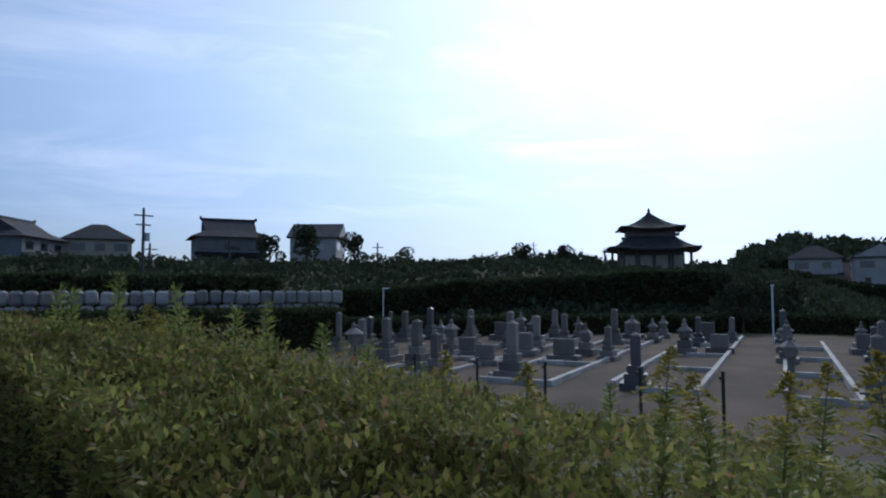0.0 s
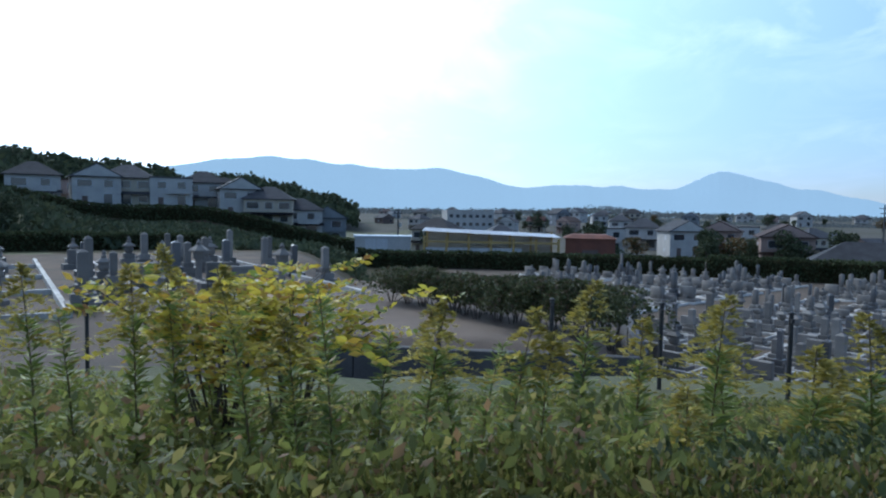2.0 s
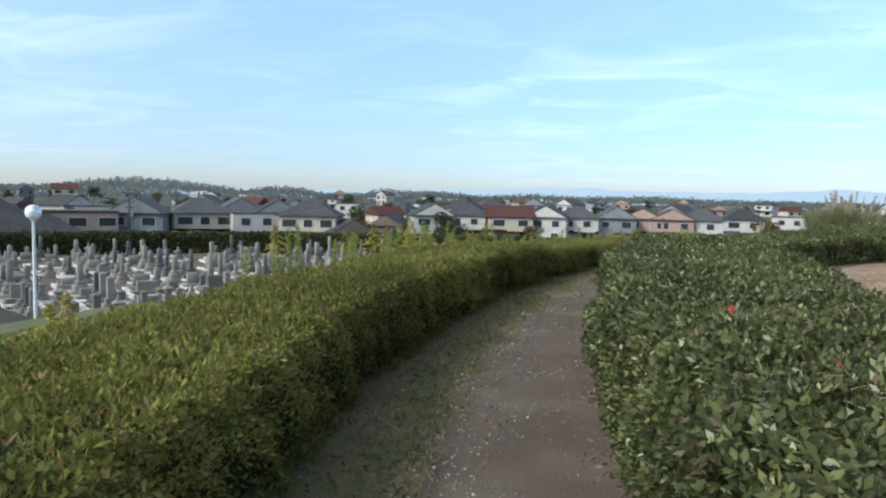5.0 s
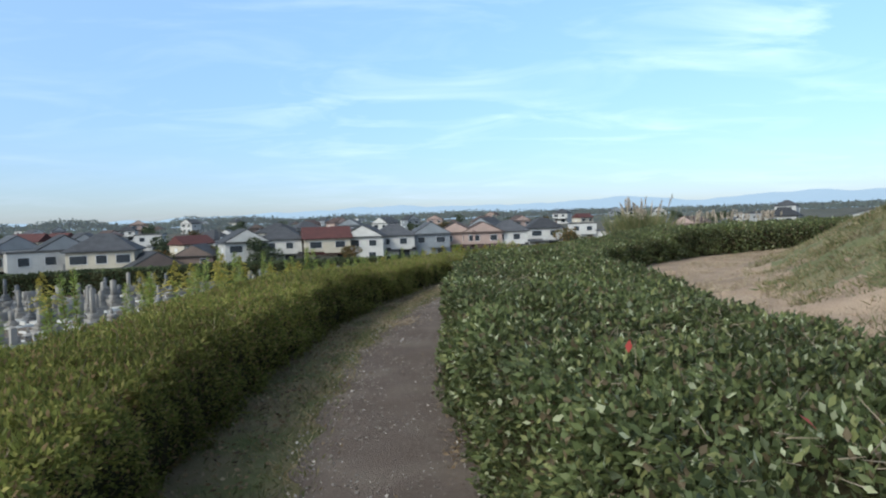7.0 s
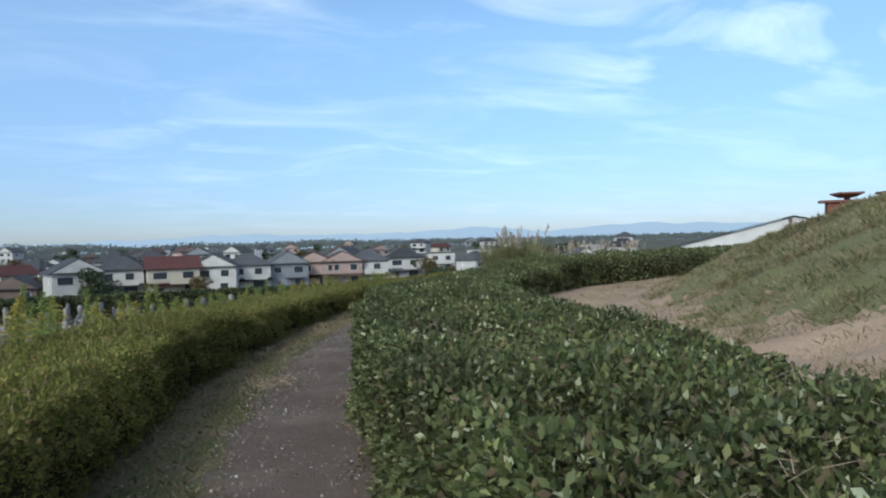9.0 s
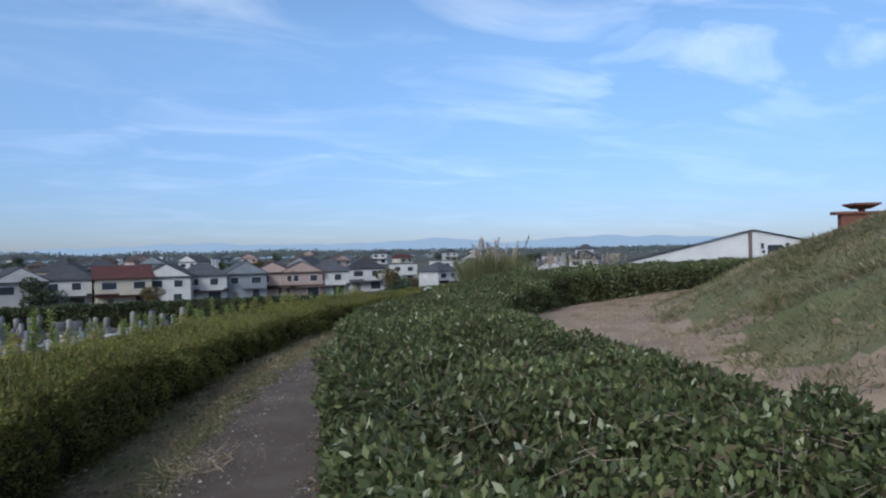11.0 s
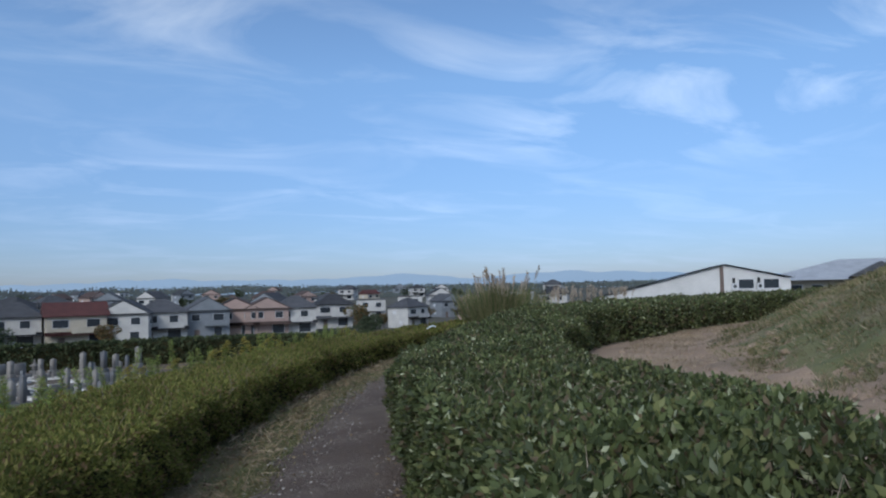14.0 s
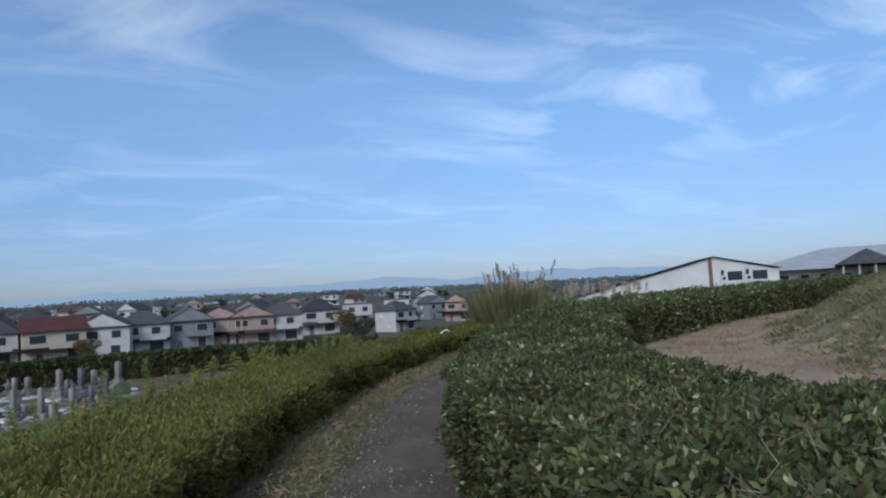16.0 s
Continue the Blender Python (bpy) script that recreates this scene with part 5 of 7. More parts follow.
# ---- terrace wall and its shrubs ----
def block_wall(name, label, a, b, z0, z1, thick, material, block=1.2, courses=1):
    a, b = Vector(a), Vector(b)
    length = (b - a).length
    ob = tagged(new(name), label, "wall", kind="structure")
    ob.matrix_world = Matrix.Translation((*a, 0)) @ Matrix.Rotation(math.atan2((b - a).y, (b - a).x), 4, "Z")
    n_b = int(length / block)
    shared = {}
    for c in range(courses):
        h = (z1 - z0) / courses
        for k in range(n_b):
            key = k % 3
            if key not in shared:
                shared[key] = None
            g = random.Random(k * 7 + c)
            if shared[key] is None:
                rough = courses > 2
                gap = 0.03 if rough else 0.012
                bm = boxes((gap, length / n_b - gap, -thick / 2 + (0.09 if rough else 0.02) * key, thick / 2, gap / 2, h - gap / 2), bevel=0.13 if rough else 0.02)
                o = part("wall_block", bm, material, ob)
                shared[key] = o.data
            else:
                o = part("wall_block", shared[key], None, ob)
            o.location = ((k + (0.3 if c % 2 else 0)) * length / n_b, g.uniform(-0.02, 0.02) * (7 if courses > 2 else 1), z0 + c * h)
            if courses > 2:
                o.rotation_euler = (g.uniform(-0.12, 0.12), g.uniform(-0.1, 0.1), g.uniform(-0.12, 0.12))
    return ob


block_wall("wall_terrace", "dark weathered concrete retaining wall under the shrub terrace", (-16.1, -8.5), (-16.6, 2.3), -3.3, -1.95, 0.3, M_CONCRETE, 1.8)
block_wall("wall_terrace_end", "dark concrete return of the terrace wall", (-16.6, 2.35), (-30.0, 2.8), -5.1, -1.95, 0.3, M_CONCRETE, 1.8, 2)
block_wall("kerb_terrace", "concrete kerb along the lane below the terrace", (-14.2, -9.0), (-14.6, 2.0), -3.3, -2.85, 0.25, M_CONCRETE, 1.8)
sg = random.Random(8)
shrub0 = None
for k in range(26):
    x = -18.3 - 0.52 * (k % 13) + sg.uniform(-0.2, 0.2)
    y = 1.5 - 0.62 * (k % 13) + (0.6 if k >= 13 else 0) + sg.uniform(-0.2, 0.2)
    m = Matrix.Translation((x, y, gz_at(x, y))) @ Matrix.Rotation(sg.uniform(0, 6), 4, "Z")
    if shrub0 is None:
        shrub0 = thing("clipped_shrub", "dark clipped shrub with bare thin stems on the terrace", "shrub", m, "terrace shrubs")
        for a in range(5):
            bm = bmesh.new()
            rod(bm, (0.06 * math.cos(a * 1.3), 0.06 * math.sin(a * 1.3), -0.2), (0.4 * math.cos(a * 1.3), 0.4 * math.sin(a * 1.3), 0.9), 0.02, 0.012, 5)
            part("stem", bm, M_BARK, shrub0)
        part("crown", crown_mesh("crown", 0.95, 1.5, 1700, 0.1, M_SHRUB, 3, 0.42, 12), None, shrub0)
    else:
        copy_thing(shrub0, m).scale = (0.85, 0.85, sg.uniform(0.9, 1.05) - 0.015 * (k % 13))


# ---- hedges round the cemetery ----
def straight_hedge(name, label, pts, height, width, leaves, size, material, sink=0.3):
    """A dark clipped hedge along a line of places, its foot following the land."""
    ob = thing(name, label, "hedge", group="cemetery hedges")
    pts = [Vector(p) for p in pts]
    seg = [(a, b, (b - a).length) for a, b in zip(pts, pts[1:])]
    total = sum(s[2] for s in seg)
    P, N, V, F = [], [], [], []
    for a, b, length in seg:
        steps = max(2, int(length / 2))
        d = (b - a).normalized()
        side = Vector((-d.y, d.x))
        for k in range(steps + 1):
            c = a.lerp(b, k / steps)
            z = gz_at(c.x, c.y)
            for s, h in ((-0.5, -sink), (-0.48, height * 0.92), (-0.3, height * 0.97), (0.3, height * 0.97), (0.48, height * 0.92), (0.5, -sink)):
                q = c + side * (s * (width - 0.15))
                V.append((q.x, q.y, z + h))
        base = len(V) - 6 * (steps + 1)
        for k in range(steps):
            for i in range(5):
                o = base + 6 * k + i
                F.append((o, o + 6, o + 7, o + 1))
        cnt = int(leaves * length / total)
        t = rng.uniform(0, 1, cnt)
        u = rng.uniform(0, width + 2 * height, cnt)
        sd = np.where(u < height, -0.5, np.where(u > width + height, 0.5, (u - height) / width - 0.5))
        hh = np.where((u < height) | (u > width + height), rng.uniform(0, 1, cnt) ** 0.8, 1.0) * height
        cx, cy = a.x + (b.x - a.x) * t, a.y + (b.y - a.y) * t
        zz = land(cx, cy)
        lump = wave(cx + sd, cy + hh, 0.9, 2) * 0.12
        P.append(np.stack([cx + side.x * sd * width + rng.normal(0, 0.06, cnt), cy + side.y * sd * width + rng.normal(0, 0.06, cnt), zz + hh + np.where(hh >= height, lump, 0) + rng.normal(0, 0.04, cnt)], 1))
        N.append(np.stack([side.x * sd * 2, side.y * sd * 2, np.where(hh >= height, 1.0, 0.2)], 1) + rng.normal(size=(cnt, 3)) * 0.7)
    # body takes the same shade-dark core colour
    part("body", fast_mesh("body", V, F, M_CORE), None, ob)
    part("leaves", leaf_mesh("leaves", np.concatenate(P), np.concatenate(N), rng.uniform(0.5, 1.4, sum(len(p) for p in P)) * size, 0.7, material), None, ob)


def arc_pts(yaw0, yaw1, dist, steps=14):
    return [bearing(yaw0 + (yaw1 - yaw0) * k / steps, dist).xy for k in range(steps + 1)]


straight_hedge("boundary_hedge", "tall dark clipped hedge along the far cemetery boundary", arc_pts(79, -14, 77), 2.1, 1.6, 36000, 0.3, M_DARKHEDGE)
straight_hedge("boundary_hedge", "dark clipped hedge in front of the storage shed", arc_pts(108, 79.2, 77, 5), 1.75, 1.6, 10000, 0.3, M_DARKHEDGE)
straight_hedge("boundary_hedge", "low dark clipped hedge behind the upper graves", [(-3, -46), (-20, -46.5), (-34, -44.5), (-46, -37), (-52, -30)], 1.25, 1.2, 22000, 0.22, M_DARKHEDGE)
straight_hedge("boundary_hedge", "broad dark hedge bank behind the cemetery", [(0, -60), (-22, -62), (-38, -57), (-46, -52)], 2.5, 5.0, 22000, 0.4, M_DARKHEDGE)
straight_hedge("boundary_hedge", "sloping dark hedge above the stone wall", [(22, -50), (6, -47), (-4, -47.5)], 4.2, 4.0, 20000, 0.35, M_DARKHEDGE)
straight_hedge("boundary_hedge", "dark hedge below the pale stone wall", [(10, -38), (0, -39.5), (-7, -40.2)], 2.2, 1.5, 9000, 0.25, M_DARKHEDGE)
straight_hedge("boundary_hedge", "dark hedge bank below the row of houses on the rise", arc_pts(135, 105, 139, 10), 2.9, 2.5, 9000, 0.5, M_DARKHEDGE)
rubble = block_wall("wall_rubble", "pale rubble stone retaining wall below a hedge", (24, -42), (-7.5, -43.5), -2.0, 1.45, 0.7, M_STONEWALL, 0.75, 4)


# ---- gazebo, van, lamps ----
def gazebo(x, y, turn):
    z = gz_at(x, y)
    ob = thing("gazebo", "open timber gazebo with a grey-green hipped roof beside the graves", "gazebo", Matrix.Translation((x, y, z)) @ Matrix.Rotation(radians(turn), 4, "Z"))
    for a in (-1, 1):
        for b in (-1, 1):
            part("post", boxes((a * 1.7 - 0.09, a * 1.7 + 0.09, b * 1.7 - 0.09, b * 1.7 + 0.09, -0.2, 2.3), bevel=0.01), M_WOOD, ob)
    for b in (-1, 1):
        part("beam", boxes((-1.9, 1.9, b * 1.7 - 0.07, b * 1.7 + 0.07, 2.301, 2.45)), M_WOOD, ob)
        part("beam", boxes((b * 1.7 - 0.07, b * 1.7 + 0.07, -1.628, 1.628, 2.302, 2.448)), M_WOOD, ob)
    bm = bmesh.new()
    box(bm, -2.4, 2.4, -2.4, 2.4, 2.452, 2.52)
    e = [bm.verts.new(p) for p in ((-2.4, -2.4, 2.521), (2.4, -2.4, 2.521), (2.4, 2.4, 2.521), (-2.4, 2.4, 2.521), (-0.35, 0, 3.62), (0.35, 0, 3.62))]
    for f in ((0, 1, 5, 4), (1, 2, 5), (2, 3, 4, 5), (3, 0, 4)):
        bm.faces.new([e[i] for i in f])
    part("roof", bm, M_ROOF_GREEN, ob)
    part("ridge_cap", boxes((-0.42, 0.42, -0.07, 0.07, 3.60, 3.68), bevel=0.02), M_ROOF_GREEN, ob)
    part("bench", boxes((-1.4, 1.4, 1.2, 1.55, 0.40, 0.46), (-1.3, -1.2, 1.25, 1.5, -0.1, 0.4), (1.2, 1.3, 1.25, 1.5, -0.1, 0.4)), M_WOOD, ob)


gazebo(gazebo_at.x, gazebo_at.y, 66)


def van(x, y, turn):
    """A small boxy white van."""
    z = gz_at(x, y)
    ob = thing("van", "small white boxy van parked beside the gazebo", "van", Matrix.Translation((x, y, z)) @ Matrix.Rotation(radians(turn), 4, "Z"))
    prof = [(-1.68, 0.32), (-1.7, 0.9), (-1.62, 1.25), (-1.45, 1.78), (-1.2, 1.88), (0.75, 1.88), (0.95, 1.8), (1.42, 1.12), (1.66, 0.98), (1.7, 0.5), (1.66, 0.32)]
    bm = bmesh.new()
    l = [bm.verts.new((px, -0.72 + (0.10 if pz > 1.3 else 0), pz)) for px, pz in prof]
    r = [bm.verts.new((px, 0.72 - (0.10 if pz > 1.3 else 0), pz)) for px, pz in prof]
    bm.faces.new(l)
    bm.faces.new(r[::-1])
    for i in range(len(prof)):
        j = (i + 1) % len(prof)
        bm.faces.new((l[j], l[i], r[i], r[j]))
    bmesh.ops.recalc_face_normals(bm, faces=bm.faces[:])
    bmesh.ops.bevel(bm, geom=bm.edges[:], offset=0.035, segments=2, affect="EDGES")
    body = part("body", bm, M_CARPAINT, ob)

    def pane(name, pts, label=""):
        b = bmesh.new()
        b.faces.new([b.verts.new(p) for p in pts])
        bmesh.ops.solidify(b, geom=b.faces[:], thickness=0.012)
        part(name, b, M_GLASS, ob, label)
    pane("windscreen", [(0.99, -0.56, 1.77), (0.99, 0.56, 1.77), (1.43, 0.6, 1.15), (1.43, -0.6, 1.15)])
    pane("rear_window", [(-1.655, -0.54, 1.28), (-1.655, 0.54, 1.28), (-1.49, 0.52, 1.72), (-1.49, -0.52, 1.72)])
    for s in (-1, 1):
        for x0, x1 in ((-1.35, -0.6), (-0.52, 0.2), (0.28, 0.85)):
            pane("side_window", [(x0, s * 0.645, 1.30), (x1, s * 0.645, 1.30), (x1 - 0.06, s * 0.628, 1.72), (x0 + 0.02, s * 0.628, 1.72)])
        part("headlight", boxes((1.64, 1.715, s * 0.56 - 0.12, s * 0.56 + 0.12, 0.72, 0.9), bevel=0.02), M_LENS, ob)
        part("tail_light", boxes((-1.73, -1.66, s * 0.63 - 0.06, s * 0.63 + 0.06, 0.75, 1.1), bevel=0.01), M_RED, ob)
        part("mirror", boxes((1.0, 1.12, s * 0.86 - 0.08, s * 0.86 + 0.08, 1.2, 1.38), bevel=0.02), M_CARPAINT, ob)
        for wx in (-1.05, 1.1):
            b = turned([(0.2, -0.08), (0.28, -0.07), (0.28, 0.07), (0.2, 0.08)], 16)
            w = part("wheel", b, M_RUBBER, ob)
            w.matrix_local = Matrix.Translation((wx, s * 0.66, 0.28)) @ Matrix.Rotation(radians(90), 4, "X")
            part("rim", turned([(0.17, -0.085), (0.19, 0.0), (0.17, 0.085)], 12), M_CHROME, w)
    part("bumper", boxes((1.62, 1.74, -0.7, 0.7, 0.3, 0.5), bevel=0.03), M_CARPAINT, ob)
    part("number_plate", boxes((-1.722, -1.708, -0.17, 0.17, 0.6, 0.76)), M_FRAME, ob)


van(van_at.x, van_at.y, -25)


def globe_lamp(x, y, top):
    z = gz_at(x, y)
    ob = thing("street_lamp", "white lamp post with a milky globe under a polished dome", "street lamp", Matrix.Translation((x, y, z)))
    h = top - z
    part("foot", turned([(0.16, -0.1), (0.16, 0.05), (0.1, 0.2)], 12), M_WHITEMETAL, ob)
    part("pole", turned([(0.085, 0.2), (0.065, h - 0.75)], 12), M_WHITEMETAL, ob)
    part("collar", turned([(0.07, h - 0.75), (0.13, h - 0.70), (0.13, h - 0.64), (0.08, h - 0.62)], 12), M_WHITEMETAL, ob)
    R = 0.34
    part("globe", turned([(R * math.cos(a), h - R + R * math.sin(a)) for a in np.radians(np.linspace(-65, 2, 8))], 20), M_LENS, ob)
    part("dome", turned([(R * 1.04 * math.cos(a), h - R + R * 1.04 * math.sin(a)) for a in np.radians(np.linspace(4, 86, 9))], 20), M_MIRRORDOME, ob)


globe_lamp(lamp_at.x, lamp_at.y, 0.75)


def path_lamp(x, y, top, turn):
    z = gz_at(x, y)
    ob = thing("path_lamp", "thin white post lamp with a short bent arm", "street lamp", Matrix.Translation((x, y, z)) @ Matrix.Rotation(radians(turn), 4, "Z"))
    h = top - z
    part("pole", turned([(0.06, -0.1), (0.05, h)], 10), M_WHITEMETAL, ob)
    part("lamp_head", boxes((-0.45, 0.08, -0.09, 0.09, h + 0.001, h + 0.12), bevel=0.02), M_WHITEMETAL, ob)


p = bearing(135.1, 46, eye=(0, 0))
path_lamp(p.x, p.y, 1.6, 40)
p = bearing(166.5, 50, eye=(0, 0))
path_lamp(p.x, p.y, 1.5, 0)


def sign_post(x, y, top):
    z = gz_at(x, y)
    ob = thing("sign_post", "small white sign board on a thin post", "sign", Matrix.Translation((x, y, z)) @ Matrix.Rotation(radians(20), 4, "Z"))
    part("post", turned([(0.025, -0.2), (0.025, top - z - 0.05)], 8), M_WHITEMETAL, ob)
    part("board", boxes((-0.16, 0.16, -0.035, -0.012, top - z - 0.3, top - z), bevel=0.01), M_WHITEMETAL, ob)


p = bearing(20.5, 17, eye=(-0.2, 2.4))
sign_post(p.x, p.y, -0.35)


# ---- town ----
def house_proto(name, label, w, d, storeys, roof, wall_m, roof_m, seed, front_gable=False, balcony=False, lean_to=False):
    """A house: walls, overhanging roof, windows with frames, door; its front looks along -y, its foot is at z = 0."""
    g = random.Random(seed)
    ob = thing(name, label, "house", group="houses of the town")
    h = 2.8 * storeys + 0.3
    part("wall", boxes((-w / 2, w / 2, -d / 2, d / 2, -2.5, h)), wall_m, ob)
    o = 0.5
    bm = bmesh.new()
    if roof == "flat":
        box(bm, -w / 2 - 0.1, w / 2 + 0.1, -d / 2 - 0.1, d / 2 + 0.1, h + 0.002, h + 0.35)
        top = h + 0.35
    else:
        rise = min(w, d) * 0.34
        X, Y = w / 2 + o, d / 2 + o
        if roof == "gable":
            if front_gable:
                e = [(-X, -Y, h), (X, -Y, h), (X, Y, h), (-X, Y, h), (0, -Y, h + rise), (0, Y, h + rise)]
                f = ((0, 4, 5, 3), (1, 2, 5, 4), (0, 1, 4), (2, 3, 5), (0, 3, 2, 1))
            else:
                e = [(-X, -Y, h), (X, -Y, h), (X, Y, h), (-X, Y, h), (-X, 0, h + rise), (X, 0, h + rise)]
                f = ((0, 1, 5, 4), (2, 3, 4, 5), (1, 2, 5), (3, 0, 4), (0, 3, 2, 1))
        else:
            q = max(w, d) / 2 - min(w, d) / 2 + 0.1
            rd = ((-q, 0), (q, 0)) if w >= d else ((0, -q), (0, q))
            e = [(-X, -Y, h), (X, -Y, h), (X, Y, h), (-X, Y, h), (*rd[0], h + rise), (*rd[1], h + rise)]
            f = ((0, 1, 5, 4), (1, 2, 5), (2, 3, 4, 5), (3, 0, 4), (0, 3, 2, 1)) if w >= d else ((0, 1, 4), (1, 2, 5, 4), (2, 3, 5), (3, 0, 4, 5), (0, 3, 2, 1))
        vs = [bm.verts.new((x, y, z + 0.02)) for x, y, z in e]
        for k in f:
            bm.faces.new([vs[i] for i in k])
        box(bm, -X, X, -Y, Y, h - 0.16, h + 0.018)
    part("roof", bm, roof_m, ob)
    if roof == "gable" and front_gable:
        b = bmesh.new()
        tri = ((-w / 2, h + 0.05), (w / 2, h + 0.05), (0, h + rise - 0.2))
        near, back = ([b.verts.new((px, -d / 2 - depth, pz)) for px, pz in tri] for depth in (0.56, 0.48))
        b.faces.new(near)
        b.faces.new(back[::-1])
        for i in range(3):
            b.faces.new((near[i], back[i], back[i - 2], near[i - 2]))
        bmesh.ops.recalc_face_normals(b, faces=b.faces[:])
        part("gable_wall", b, wall_m, ob)

    def window(x, z, ww, hh, y=-d / 2, side=0):
        if side:
            r0 = (side * w / 2 - 0.06, side * w / 2 + 0.06, x - ww / 2, x + ww / 2, z, z + hh)
            r1 = (side * w / 2 - 0.03, side * w / 2 + 0.075, x - ww / 2 + 0.08, x + ww / 2 - 0.08, z + 0.08, z + hh - 0.08)
        else:
            r0 = (x - ww / 2, x + ww / 2, y - 0.06, y + 0.06, z, z + hh)
            r1 = (x - ww / 2 + 0.08, x + ww / 2 - 0.08, y - 0.075, y + 0.03, z + 0.08, z + hh - 0.08)
        wn = part("window", boxes(r0), M_FRAME, ob)
        part("pane", boxes(r1), M_GLASS, wn)
    for s in range(storeys):
        n_w = max(2, int(w / 3.2))
        for k in range(n_w):
            x = -w / 2 + w * (k + 0.5) / n_w
            if s == 0 and k == 0:
                part("door", boxes((x - 0.5, x + 0.5, -d / 2 - 0.05, -d / 2 + 0.05, 0, 2.05)), M_WALL_B, ob)
            else:
                window(x + g.uniform(-0.3, 0.3), s * 2.8 + (0.5 if s == 0 and k == 1 else 1.0), g.choice([1.7, 2.2, 2.6]), 2.1 if s == 0 and k == 1 else 1.45)
        for side in (-1, 1):
            window(g.uniform(-1.5, 1.5), s * 2.8 + 1.0, 1.1, 1.0, side=side)
    if balcony and storeys > 1:
        part("balcony", boxes((-w * 0.1, w * 0.42, -d / 2 - 1.2, -d / 2 - 0.08, 2.8, 2.95), (-w * 0.1, w * 0.42, -d / 2 - 1.2, -d / 2 - 1.1, 2.951, 3.9)), wall_m, ob)
    if lean_to:
        b = bmesh.new()
        vs = [b.verts.new(p) for p in ((-w / 2 - 0.3, -d / 2 - 1.6, 2.5), (w / 2 + 0.3, -d / 2 - 1.6, 2.5), (w / 2 + 0.3, -d / 2 - 0.06, 3.1), (-w / 2 - 0.3, -d / 2 - 0.06, 3.1))]
        b.faces.new(vs)
        bmesh.ops.solidify(b, geom=b.faces[:], thickness=0.12)
        part("eaves_roof", b, roof_m, ob)
    return ob


HL = "two-storey house with %s walls and %s roof"
protos = [
    house_proto("house", HL % ("white rendered", "grey tiled gable"), 8.5, 7.5, 2, "gable", M_WALL_W, M_ROOF_G, 1, True, False, False),
    house_proto("house", HL % ("cream rendered", "red-brown tiled"), 9.5, 7, 2, "gable", M_WALL_C, M_ROOF_R, 2, False, True, True),
    house_proto("house", HL % ("white rendered", "grey hipped"), 9, 7.5, 2, "hip", M_WALL_W, M_ROOF_G, 3, False, True, True),
    house_proto("house", HL % ("grey sided", "dark grey gable"), 8.5, 8, 2, "gable", M_WALL_G, M_ROOF_G, 4, True, True, False),
    house_proto("house", HL % ("pinkish rendered", "brown tiled gable"), 9, 7, 2, "gable", M_WALL_P, M_ROOF_B, 5, True, False, True),
    house_proto("house", "dark brown sided low house with a grey roof in the town", 8, 7, 1, "gable", M_WALL_B, M_ROOF_G, 6, True),
    house_proto("house", "white flat-roofed modern house with small windows in the town", 8, 8, 2, "flat", M_WALL_W, M_CONCRETE, 7, False, True),
    house_proto("house", "long pale teal house with a wide grey hipped roof", 15, 9, 1, "hip", M_WALL_T, M_ROOF_G, 8),
    house_proto("house", HL % ("pinkish rendered", "flat brown"), 11, 8, 2, "flat", M_WALL_P, M_ROOF_B, 9, False, True),
    house_proto("house", HL % ("cream rendered", "grey hipped"), 10, 8, 2, "hip", M_WALL_C, M_ROOF_G, 10, False, False, True),
]


